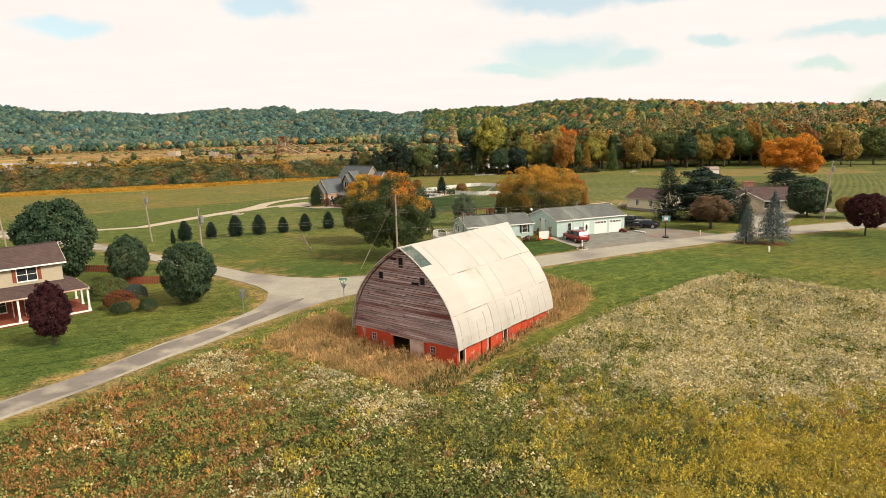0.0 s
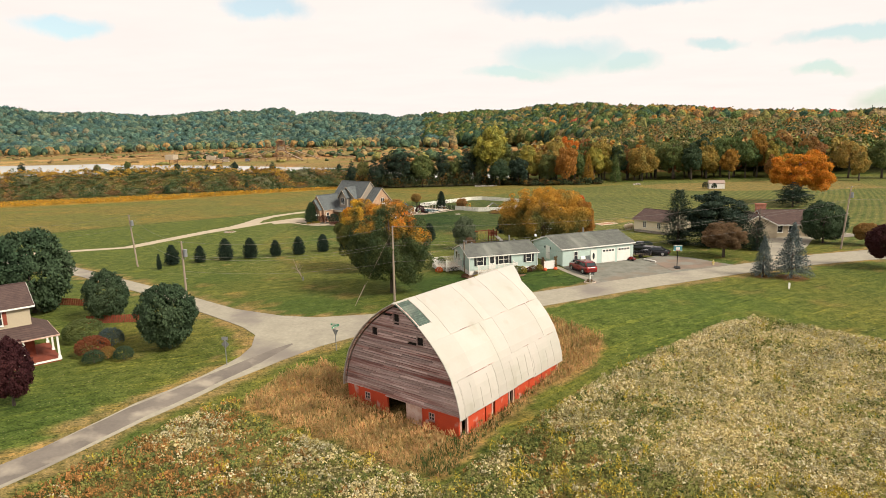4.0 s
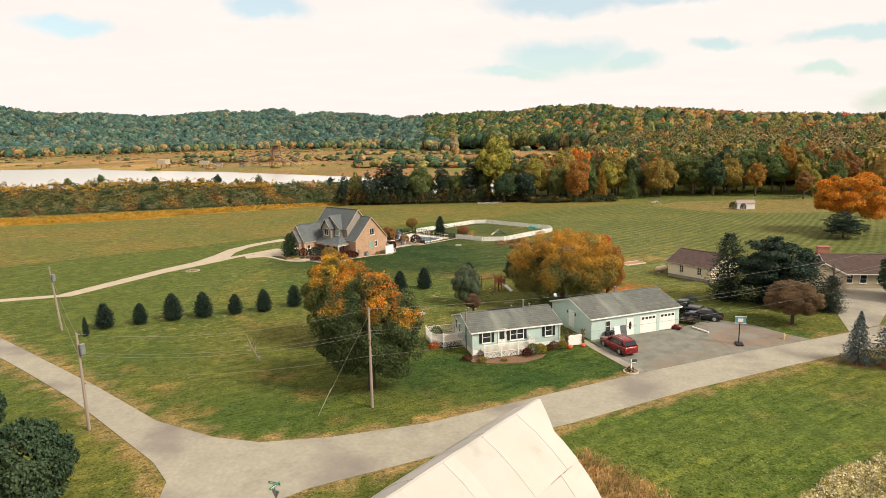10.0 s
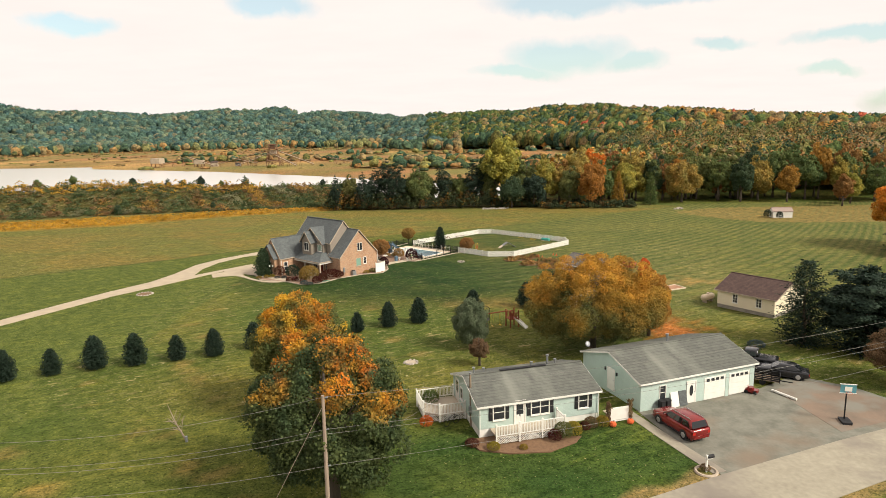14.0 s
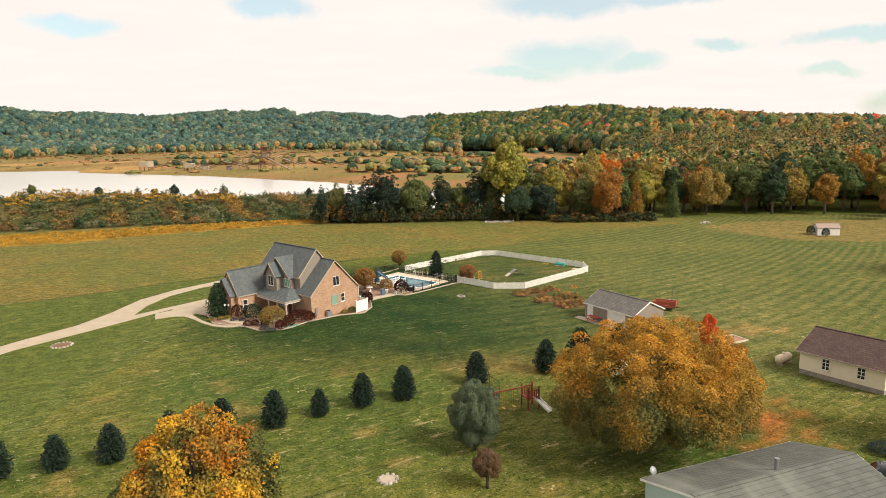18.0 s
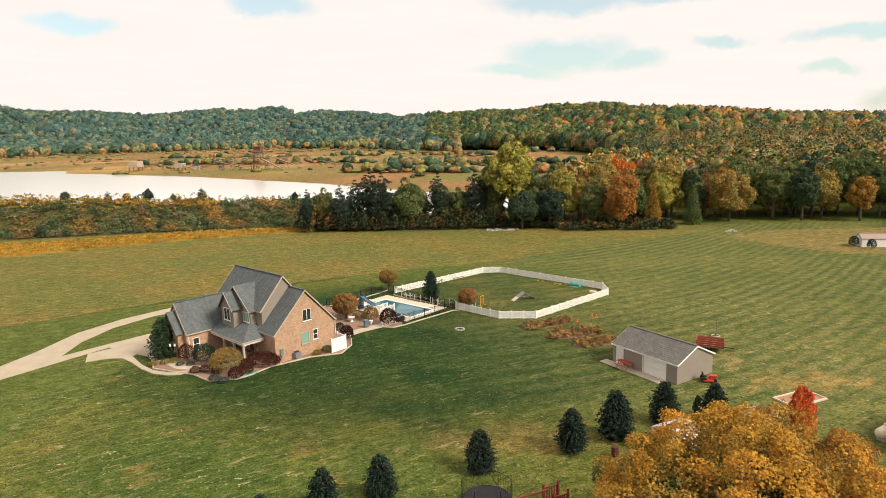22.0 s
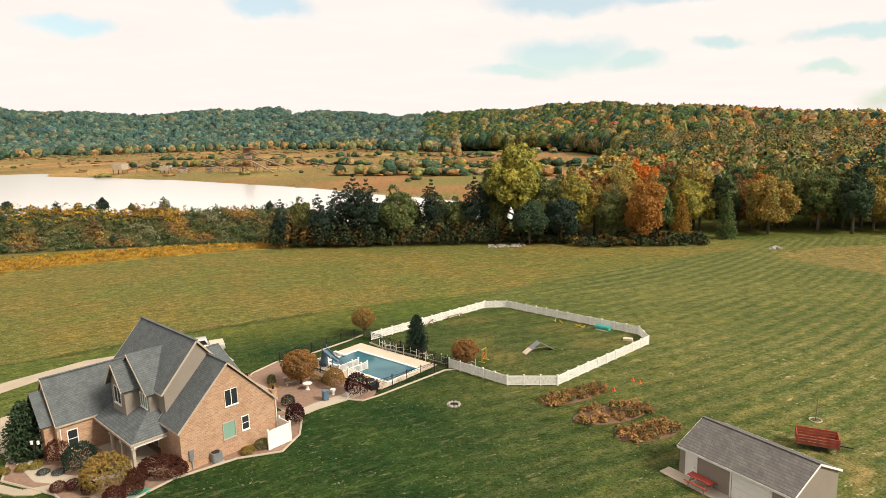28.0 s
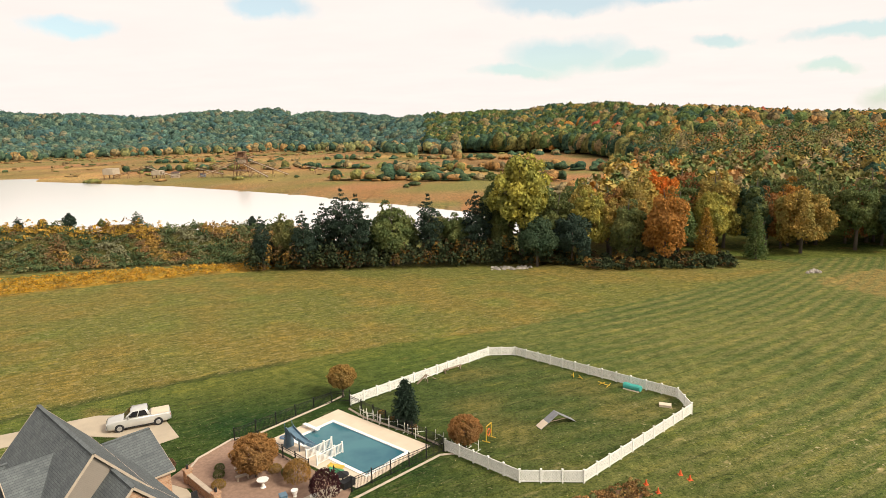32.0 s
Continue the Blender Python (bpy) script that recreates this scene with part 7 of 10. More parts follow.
gable_roof(left, -14, 0, 0, 7.2, 5.6, 7.1, m_brownroof, 0.4, trim=m_white)
window(left, -3.2, -0.005, 3.9, 1.7, 1.3, 0, 2, 2, shutters=m_redwood)
window(left, -8.5, -0.005, 3.9, 1.7, 1.3, 0, 2, 2, shutters=m_redwood)
for x in (-2.8, -6.0, -9.2):
    window(left, x, -0.012, 1.0, 1.2, 1.4, 0, 2, 2)
part("porch_roof", Shape().slab([(-14, -2.7, 2.7), (1.8, -2.7, 2.7), (0.0, -0.02, 3.5), (-14, -0.02, 3.5)], 0.12).slab([(1.8, -2.7, 2.7), (1.8, 4.0, 2.7), (0.02, 4.0, 3.5), (0.0, -0.02, 3.5)], 0.12), m_brownroof, left)
part("fascia", Shape().beam((-14, -2.72, 2.6), (1.82, -2.72, 2.62), 0.05, 0.14).beam((1.82, -2.7, 2.62), (1.82, 4.0, 2.62), 0.05, 0.14), m_pale, left)
# floor colour darkened too, as painted porch shade
part("porch_floor", Shape().box(-14, -2.6, -0.3, 1.7, -0.01, 0.3).box(0.01, -0.01, -0.3, 1.7, 4.0, 0.3), m_redwood, left)
part("porch_edge", Shape().box(-14, -2.66, 0.12, 1.76, -2.6, 0.3), m_white, left)
for x, y in ((1.6, -2.5), (1.6, 0.7), (1.6, 3.9), (-1.2, -2.5), (-4.6, -2.5), (-8.0, -2.5), (-11.4, -2.5)):
    part("porch_post", Shape().box(x - 0.09, y - 0.09, 0.3, x + 0.09, y + 0.09, 2.55).box(x - 0.14, y - 0.14, 0.3, x + 0.14, y + 0.14, 0.5), m_white, left)
door(left, -4.3, -0.012, 0.3, 0.95, 2.05, leaf=m_redwood)

# ---- ranch house across the lot ----
ranch = thing("ranch_house", 52.6, 140.5, 0.0, -8.0, "cream ranch house with brown roofs and a brick chimney", "house")
part("front_wall", Shape().box(5.0, 0, -0.2, 16, 0.2, 2.6), m_vinylcream, ranch)
gable_wall(ranch, "gable_wall", "y", -1.4, 0.0, 6.6, -0.2, 2.6, 4.3, m_vinylcream, 0.2)
part("side_wall", Shape().box(0, -1.3, -0.2, 0.2, 6.0, 2.6).box(6.4, -1.3, -0.2, 6.6, 0.2, 2.6), m_vinylcream, ranch)
part("back_wall", Shape().box(0, 7.8, -0.2, 16, 8.0, 2.6), m_vinylcream, ranch)
gable_roof(ranch, 0.0, 6.6, -1.4, 5.0, 2.6, 4.35, m_brownroof, 0.35, "y", trim=m_white)
gable_roof(ranch, 5.0, 16.0, 0.0, 8.0, 2.6, 4.7, m_brownroof, 0.4, trim=m_white)
part("chimney", Shape().box(4.6, 4.6, 2.5, 6.4, 5.5, 5.6).box(4.5, 4.5, 5.6, 6.5, 5.6, 5.75), m_redbrick, ranch, "red brick chimney")
window(ranch, 7.6, -0.005, 0.9, 0.9, 1.2, 0, 1, 2)
window(ranch, 9.6, -0.005, 0.9, 0.9, 1.2, 0, 1, 2)
window(ranch, 12.4, -0.005, 0.9, 1.6, 1.2, 0, 2, 2)

# ---- far pink shed ----
far = thing("far_shed", 85.6, 238.5, 0.0, -8.0, "small pale shed with a rust-pink roof on the far lawn", "shed")
gable_wall(far, "end_wall", "x", 0.05, 0.0, 3.0, -0.2, 1.9, 2.7, m_white, 0.1)
gable_wall(far, "end_wall", "x", 4.95, 0.0, 3.0, -0.2, 1.9, 2.7, m_white, 0.1)
part("side_wall", Shape().box(0.1, 0, -0.2, 4.9, 0.1, 1.9).box(0.1, 2.9, -0.2, 4.9, 3.0, 1.9), m_white, far)
gable_roof(far, 0, 5, 0, 3.0, 1.9, 2.8, mat("rusted_pink_metal", (0.33, 0.25, 0.21), (0.26, 0.19, 0.16), 0.6), 0.15)

# ---- white yard fence ----
m_vinyl = mat("white_vinyl", (0.80, 0.78, 0.72), (0.72, 0.70, 0.64), 0.5, scale=2, fine=15, bump=0)


def panel_mesh(ln, lattice):
    s = Shape().box(0, -0.03, 0.10, ln, 0.03, 0.2).box(0, -0.03, 1.02, ln, 0.03, 1.12)
    if lattice:
        n = int(ln / 0.13)
        for k in range(-7, n + 1):
            for sg in (1, -1):
                a, b = (k * 0.13, (k + 6.4) * 0.13) if sg > 0 else ((k + 6.4) * 0.13, k * 0.13)
                z0, z1 = 0.2, 1.02
                lo, hi = min(a, b), max(a, b)
                if hi <= 0.02 or lo >= ln - 0.02:
                    continue
                def at(x):
                    f = (x - a) / (b - a)
                    return z0 + (z1 - z0) * f
                xa, xb = max(lo, 0.0), min(hi, ln)
                s.beam((xa, 0.012 * sg, at(xa)), (xb, 0.012 * sg, at(xb)), 0.012, 0.055)
    else:
        n = int(ln / 0.15)
        for k in range(n):
            x = (k + 0.5) * ln / n
            s.box(x - 0.05, -0.015, 0.2, x + 0.05, 0.015, 1.02)
    return s.mesh("panel", m_vinyl)


POST = Shape().box(-0.065, -0.065, -0.2, 0.065, 0.065, 1.2).box(-0.085, -0.085, 1.2, 0.085, 0.085, 1.24).mesh("post", m_vinyl)
fence = thing("yard_fence", 0, 0, 0, 0, "white vinyl fence of slatted and lattice panels round a dog yard", "fence")
corners = [(-1.0, 195.1), (5.2, 189.7), (10.4, 189.5), (23.4, 201.9), (23.3, 205.7), (7.3, 219.7), (3.9, 219.7), (-11.4, 205.2)]
for i, ((x0, y0), (x1, y1)) in enumerate(zip(corners, corners[1:])):
    ln = math.hypot(x1 - x0, y1 - y0)
    n = max(1, round(ln / 1.8))
    me_ = panel_mesh(ln / n - 0.14, True)
    ang = math.degrees(math.atan2(y1 - y0, x1 - x0))
    for k in range(n):
        x, y = x0 + (x1 - x0) * k / n, y0 + (y1 - y0) * k / n
        part("post", POST, None, fence, at=pose(x, y, 0, 0, 0, ang))
        part("panel", me_, None, fence, at=pose(x, y, 0, 0, 0, ang) @ Matrix.Translation((0.07, 0, 0)))
part("post", POST, None, fence, at=pose(*corners[-1], 0))


def iron_fence(name, pts, label, height=1.25):
    t = thing(name, 0, 0, 0, 0, label, "fence", "pool fence")
    for (x0, y0), (x1, y1) in zip(pts, pts[1:]):
        ln = math.hypot(x1 - x0, y1 - y0)
        n = max(1, round(ln / 2.1))
        ang = math.degrees(math.atan2(y1 - y0, x1 - x0))
        for k in range(n):
            x, y = x0 + (x1 - x0) * k / n, y0 + (y1 - y0) * k / n
            part("post", Shape().box(-0.04, -0.04, -0.1, 0.04, 0.04, height + 0.1).box(-0.055, -0.055, height + 0.1, 0.055, 0.055, height + 0.14), m_iron, t, at=pose(x, y, 0, 0, 0, ang))
            s = Shape().box(0.04, -0.015, height - 0.06, ln / n - 0.04, 0.015, height - 0.02).box(0.04, -0.015, 0.12, ln / n - 0.04, 0.015, 0.16).box(0.04, -0.015, height - 0.26, ln / n - 0.04, 0.015, height - 0.23)
            for j in range(1, int(ln / n / 0.14)):
                s.box(j * 0.14 - 0.008, -0.008, 0.05, j * 0.14 + 0.008, 0.008, height)
            part("panel", s, m_iron, t, at=pose(x, y, 0, 0, 0, ang))
    part("post", Shape().box(-0.04, -0.04, -0.1, 0.04, 0.04, height + 0.1), m_iron, t, at=pose(*pts[-1], 0))
    return t


iron_fence("pool_fence", [(-21.2, 197.6), (-13.6, 206.0), (-11.6, 206.3)], "black iron fence along the back of the pool deck")
iron_fence("pool_fence", [(-11.4, 205.0), (-1.4, 195.6)], "black iron fence between the pool and the dog yard")
iron_fence("pool_fence", [(-1.2, 195.0), (-8.4, 188.6), (-10.2, 190.4)], "black iron fence along the front of the pool deck")
iron_fence("pool_fence", [(-18.6, 196.8), (-12.6, 191.6)], "black iron fence between the pool deck and the planting bed")

# ---- pool ----
PX, PY, PR = -12.5, 201.1, -38.9
m_poolwater, _n, _l, _b = nodes_of("pool_water")
_b.inputs["Base Color"].default_value = (0.045, 0.125, 0.15, 1)
_b.inputs["Roughness"].default_value, _b.inputs["IOR"].default_value = 0.08, 1.33
_l.new(mixed(m_poolwater.node_tree, (0.030, 0.105, 0.14), (0.05, 0.15, 0.175), noise_fac(m_poolwater.node_tree, 0.25, 0.4, 0.65)), _b.inputs["Base Color"])
bumped(m_poolwater.node_tree, _b, 2.0, 0.05, 0.03)
m_liner = mat("blue_pool_liner", (0.10, 0.19, 0.24), (0.07, 0.14, 0.19), 0.5, bump=0)
pool = thing("swimming_pool", PX, PY, 0, PR, "rectangular swimming pool with blue water and pale coping", "swimming pool", kind="structure")
part("water", Shape().box(0.0, -4.6, -0.4, 10.0, 0.0, 0.03), m_poolwater, pool)
part("pool_wall", Shape().box(-0.12, -4.72, -1.4, 10.12, -4.6, 0.06).box(-0.12, 0, -1.4, 10.12, 0.12, 0.06).box(-0.12, -4.6, -1.4, 0, 0, 0.06).box(10, -4.6, -1.4, 10.12, 0, 0.06), m_liner, pool)
part("coping", Shape().box(-0.4, -5.0, 0.055, 10.4, -4.66, 0.12, 0.02).box(-0.4, 0.06, 0.055, 10.4, 0.4, 0.12, 0.02).box(-0.4, -4.66, 0.055, -0.06, 0.06, 0.12).box(10.06, -4.66, 0.055, 10.4, 0.06, 0.12), m_white, pool)
m_deck = mat("pool_deck_concrete", (0.60, 0.49, 0.37), (0.50, 0.41, 0.31), 0.9, scale=0.7, fine=10, bump=0.1)
deck = thing("pool_deck", PX, PY, 0, PR, "pale concrete pool deck", "deck", kind="structure")
for x0, y0, x1, y1 in ((-2.0, 0.12, 11.0, 2.4), (-2.0, -6.6, 11.0, -4.72), (-2.0, -4.72, -0.12, 0.12), (10.12, -4.72, 11.0, 0.12)):
    n = max(1, round((x1 - x0) / 3.2))
    for k in range(n):
        part("slab", Shape().box(x0 + (x1 - x0) * k / n + 0.008, y0 + 0.008, -0.15, x0 + (x1 - x0) * (k + 1) / n - 0.008, y1 - 0.008, 0.055), m_deck, deck)
m_slide = mat("blue_slide_plastic", (0.10, 0.16, 0.21), (0.07, 0.12, 0.17), 0.35, bump=0)
sl = thing("pool_slide", PX, PY, 0.06, PR, "dark blue curved pool slide with a stepped ladder", "slide")
curve = [(0.9, -5.7, 1.95), (1.5, -5.8, 1.75), (2.2, -5.7, 1.35), (2.8, -5.35, 0.9), (3.1, -4.9, 0.55), (3.1, -4.4, 0.3)]
chute = Shape()
for k, (x, y, z_) in enumerate(curve[:-1]):
    x2, y2, z2 = curve[k + 1]
    d = Vector((x2 - x, y2 - y, 0)).normalized()
    sx, sy = -d.y * 0.36, d.x * 0.36
    chute.slab([(x - sx, y - sy, z_), (x2 - sx, y2 - sy, z2), (x2 + sx, y2 + sy, z2), (x + sx, y + sy, z_)], 0.06)
    for q in (1, -1):
        chute.beam((x + sx * q, y + sy * q, z_ + 0.1), (x2 + sx * q, y2 + sy * q, z2 + 0.1), 0.06, 0.24)
part("chute", chute, m_slide, sl)
tw = Shape()
for k in range(7):
    tw.box(0.2 + k * 0.09, -6.05, 0, 0.3 + k * 0.09, -5.35, 0.27 * (k + 1))
part("ladder", tw, m_slide, sl)
part("support", Shape().tube([(2.2, -5.7, 0), (2.2, -5.7, 1.3)], 0.06, 8), m_slide, sl)
for y in (-6.1, -5.3):
    part("handrail", Shape().tube([(0.8, y, 0), (0.75, y, 2.5)], 0.03, 6), m_slide, sl)
for x in (4.0, 5.5):
    tagged(rail("pool_railing", [(x, -6.3), (x, -4.3), (x, -3.4)], (PX, PY, 0.06, PR), 0.9, 0.13, 0.0), "white slatted railing beside the pool steps", "railing", "pool railings")
solid("diving_board", Shape().box(-1.6, -2.5, 0.3, 0.7, -2.1, 0.36).box(-1.5, -2.5, 0, -1.2, -2.1, 0.3), m_white, "white diving board at the pool's end", "diving board", at=pose(PX, PY, 0.06, 0, 0, PR))
solid("pool_hose", Shape().tube([(-1.2 + 0.45 * math.cos(a * 0.7) * (1 - a * 0.02), -5.0 + 0.45 * math.sin(a * 0.7) * (1 - a * 0.02), 0.04 + 0.004 * a) for a in range(34)], 0.035, 5), mat("blue_hose", (0.10, 0.20, 0.34), (0.07, 0.15, 0.26), 0.5, bump=0), "coiled blue pool hose on the deck", "hose", at=pose(PX, PY, 0.06, 0, 0, PR))
for x, y, c, nm in ((7.0, -5.4, (0.55, 0.38, 0.05), "yellow"), (7.5, -5.9, (0.06, 0.28, 0.13), "green")):
    solid("pool_float", Shape().box(-0.7, -0.3, 0, 0.7, 0.3, 0.08, 0.08).tube([(-0.68, -0.28, 0.1), (-0.68, 0.28, 0.1)], 0.07, 6), mat(nm + "_foam", c, None, 0.6, bump=0), f"{nm} foam float lying on the pool deck", "pool float", "pool floats", at=pose(PX, PY, 0.06, 0, 0, PR) @ pose(x, y, 0, 0, 0, 20))
solid("patio_table", Shape().prism([(0.55 * math.cos(a), 0.55 * math.sin(a)) for a in np.linspace(0, 6.28, 15)[:-1]], 0.68, 0.73).box(-0.05, -0.05, 0, 0.05, 0.05, 0.68), m_black, "black round patio table by the pool fence", "table", at=pose(-9.4, 190.0, 0.06))
solid("storage_chest", Shape().box(-0.6, -0.3, 0, 0.6, 0.3, 0.5, 0.03).box(-0.63, -0.33, 0.5, 0.63, 0.33, 0.58, 0.03), m_black, "dark storage chest at the deck's corner", "chest", at=pose(-8.9, 189.4, 0.06, 0, 0, 50))

# ---- beds, paths and edging round the brick house ----
m_bed = mat("tan_stone_mulch", (0.29, 0.185, 0.13), (0.19, 0.12, 0.085), 0.95, scale=3, fine=18, bump=0.5)
bed = [(-38.6, 176.2), (-36.2, 171.8), (-30.6, 169.8), (-28.0, 167.8), (-25.2, 168.2), (-24.0, 169.3), (-22.4, 171.9), (-18.4, 175.0), (-14.9, 176.1), (-14.2, 179.2), (-14.8, 182.4), (-17.2, 184.2), (-20.5, 183), (-30, 180), (-35, 180)]
sheet("planting_bed", bed, 0.05, m_bed, "stone-mulched planting bed round the brick house", "flower bed")
bed2 = [(-25.0, 189.6), (-23.4, 194.2), (-21.4, 197.8), (-18.3, 196.8), (-8.5, 189.0), (-8.6, 187.6), (-9.6, 186.4), (-12.0, 186.9), (-16.6, 183.6), (-19.0, 186.2), (-22, 189.4)]
sheet("planting_bed", bed2, 0.045, m_bed, "mulched planting bed between the house and the pool", "flower bed")


def edging(pts, label):
    s = Shape().tube([(x, y, 0.05) for x, y in pts], 0.11, 6)
    return solid("edging", s, m_kerb, label, "edging", kind="structure")


edging(bed[:12], "pale curved concrete edging of the planting bed")
edging([(-23.4, 191.4), (-23.4, 194.2), (-21.6, 197.8), (-19.6, 198.6), (-14.2, 205.4), (-12.6, 207.8)], "pale curved edging behind the pool fence")
edging([(-12.0, 186.9), (-9.6, 186.3), (-8.0, 187.6), (-1.5, 194.3), (0.4, 194.6)], "pale concrete edging before the pool fence")
edging([(-11.4, 204.3), (-9.5, 202.2), (-4.4, 198.6), (-1.6, 196.2)], "pale curved edging inside the dog yard")
sheet("walkway", [(-38.4, 175.2), (-36.6, 174.2), (-33.4, 171.6), (-29.6, 171.0), (-26.6, 172.6), (-27.4, 173.8), (-29.8, 172.3), (-33.0, 173.0), (-36.0, 175.2), (-38.0, 176.4)], 0.075, m_concrete2, "curved concrete walk to the porch", "path")
sheet("walkway", [(-17.4, 182.2), (-16.4, 181.4), (-13.6, 184.6), (-10.2, 187.4), (-9.0, 189.2), (-9.8, 189.9), (-11.2, 188.6), (-14.4, 185.8)], 0.075, m_concrete2, "narrow concrete walk to the pool gate", "path")
sheet("patio", [(-27.2, 190.2), (-25.2, 190.6), (-22.2, 189.2), (-18.8, 185.6), (-17.4, 182.4), (-20.4, 182.0)], 0.07, m_concrete2, "tan concrete patio behind the brick house", "patio")
wall_ = thing("garden_wall", -22.6, 190.4, 0.05, -43, "low brick garden wall with stone caps", "garden wall")
part("wall", Shape().box(0.3, -0.15, 0, 5.0, 0.15, 0.75), m_brick, wall_)
part("cap", Shape().box(0.3, -0.2, 0.75, 5.0, 0.2, 0.83), m_kerb, wall_)
for x in (0.05, 5.25):
    part("pillar", Shape().box(x - 0.28, -0.28, 0, x + 0.28, 0.28, 1.1).box(x - 0.34, -0.34, 1.1, x + 0.34, 0.34, 1.2), m_brick, wall_)
    part("lamp", Shape().box(x - 0.09, -0.09, 1.2, x + 0.09, 0.09, 1.55, 0.03), m_black, wall_)


def bush(x, y, r, h, material, label, seed=0, name="bush", group="", z=0.0):
    t = thing(name, x, y, gz(x, y) + 0.04, seed * 47.0, label, "bush", group)
    ob = part("leaves", BUSH[seed % 2], None, t, at=Matrix.Translation((0, 0, h * 0.42 + z)) @ Matrix.Diagonal((r, r, h * 0.6, 1)))
    ob.material_slots[0].link = "OBJECT"
    ob.material_slots[0].material = material
    part("stem", Shape().tube([(0, 0, -0.05), (0.05, 0, h * 0.5)], [0.06, 0.03], 6), m_bark, t)
    return t


m_redbush = leaf_mat("red_bush_leaves", (0.24, 0.060, 0.030), (0.17, 0.060, 0.034))
m_goldbush = leaf_mat("golden_bush_leaves", (0.36, 0.215, 0.055), (0.24, 0.165, 0.05))
m_yellowbush = leaf_mat("yellow_bush_leaves", (0.30, 0.22, 0.03), (0.22, 0.17, 0.03))
m_bluebush = leaf_mat("blue_green_leaves", (0.055, 0.085, 0.085), (0.075, 0.10, 0.095))
yard_tree("arborvitae_tree", -36.6, 175.6, FIR[2], m_green, (4.7, 4.7, 4.7), "dense dark green conifer at the corner of the brick house", 0, None)
for k, (x, y, r, h, m, lb) in enumerate([(-30.8, 173.6, 1.3, 2.3, m_conifer, "round clipped dark green bush"), (-27.2, 171.0, 1.85, 2.6, m_goldbush, "large round golden bush before the porch"), (-25.0, 171.4, 0.8, 1.25, m_burgundy, "dark red bush by the porch"),
                                               (-25.3, 168.6, 0.85, 1.3, m_burgundy, "dark red rounded bush in the mulch bed"), (-24.6, 169.9, 0.85, 1.3, m_burgundy, "dark red rounded bush in the mulch bed"), (-28.0, 170.0, 0.6, 0.95, m_burgundy, "dark red rounded bush in the mulch bed"), (-27.5, 168.2, 0.7, 0.6, m_bluebush, "low blue-green juniper in the mulch bed"), (-26.3, 167.5, 0.6, 0.5, m_bluebush, "low blue-green juniper in the mulch bed"),
                                               (-30.6, 170.3, 0.6, 0.8, m_burgundy, "small dark red bush in the mulch bed"), (-29.6, 170.6, 0.6, 0.8, m_burgundy, "small dark red bush in the mulch bed"), (-28.6, 172.9, 0.6, 1.0, m_burgundy, "small dark red bush in the mulch bed"), (-35.6, 173.4, 0.5, 0.6, m_yellowbush, "low yellow bush in the mulch bed"), (-34.7, 173.8, 0.5, 0.6, m_yellowbush, "low yellow bush in the mulch bed"), (-33.6, 175.0, 1.0, 1.9, m_burgundy, "dark red bush by the wing wall"),
                                               (-33.5, 172.9, 0.5, 0.4, m_bluebush, "low blue-green plant in the mulch bed"), (-32.2, 172.8, 0.5, 0.45, m_bluebush, "low blue-green plant in the mulch bed"), (-36.8, 172.9, 0.5, 0.5, m_yellowbush, "low yellow bush in the mulch bed"), (-17.8, 175.9, 0.6, 0.6, m_yellowbush, "low plants along the gable wall"), (-16.8, 176.8, 0.7, 0.8, m_mixed, "green bush by the white screen"), (-15.2, 181.6, 0.9, 1.9, m_purple, "purple bush behind the white screen"),
                                               (-15.4, 183.2, 0.6, 0.9, m_burgundy, "small purple bush by the walk"), (-16.9, 185.4, 0.7, 1.1, m_conifer, "dark green bush beside the walk"), (-13.2, 190.1, 1.15, 2.0, m_goldbush, "golden bush by the pool fence"), (-10.4, 187.9, 1.25, 2.3, m_purple, "tall dark purple bush at the pool corner"), (-19.6, 189.4, 0.6, 0.7, m_ornamental, "low copper bush in the bed"), (-15.6, 191.8, 0.6, 0.7, m_ornamental, "low copper bush in the bed"),
                                               (-14.4, 191.2, 0.5, 0.8, m_mixed, "low green bush in the bed"), (-20.2, 191.0, 0.5, 0.7, m_mixed, "low green bush in the bed"), (-20.6, 192.2, 0.45, 0.6, m_mixed, "low green bush in the bed"), (-25.4, 192.2, 0.9, 1.1, m_brownleaf, "brown shrub by the back patio"), (-7.8, 203.0, 0.4, 0.4, m_ornamental, "low copper plant by the pool fence"), (-6.4, 201.6, 0.4, 0.4, m_ornamental, "low copper plant by the pool fence"), (-4.2, 199.4, 0.45, 0.5, m_ornamental, "low copper plant by the pool fence")]):
    bush(x, y, r, h, m, lb, k)
yard_tree("hedge", -23.4, 172.5, BUSH[0], m_burgundy, (2.15, 1.15, 0.95), "long clipped burgundy hedge before the porch", 0.72, None, 1, "", -12, "hedge")
for x, y, r, h in ((84.6, 239.6, 1.0, 2.2), (86.4, 236.4, 0.9, 2.0)):
    bush(x, y, r, h, m_conifer, "dark rounded shrub beside the far shed", 1, "bush", "shrubs by the far shed")
for x, y, r, zz in ((-17.0, 191.0, 1.9, 2.3), (-12.6, 207.4, 1.55, 2.5), (0.8, 195.6, 1.55, 1.9)):
    yard_tree("ornamental_tree", x, y, ROUND[0], m_ornamental, (r, r, r * 0.85), "round copper-leaved ornamental tree on a short trunk", zz, BIGTRUNK, 0.28, "copper ornamental trees")
yard_tree("spruce_tree", -5.0, 200.2, FIR[1], m_conifer, (3.6, 3.6, 4.5), "dark green spruce inside the dog yard", 0, None)
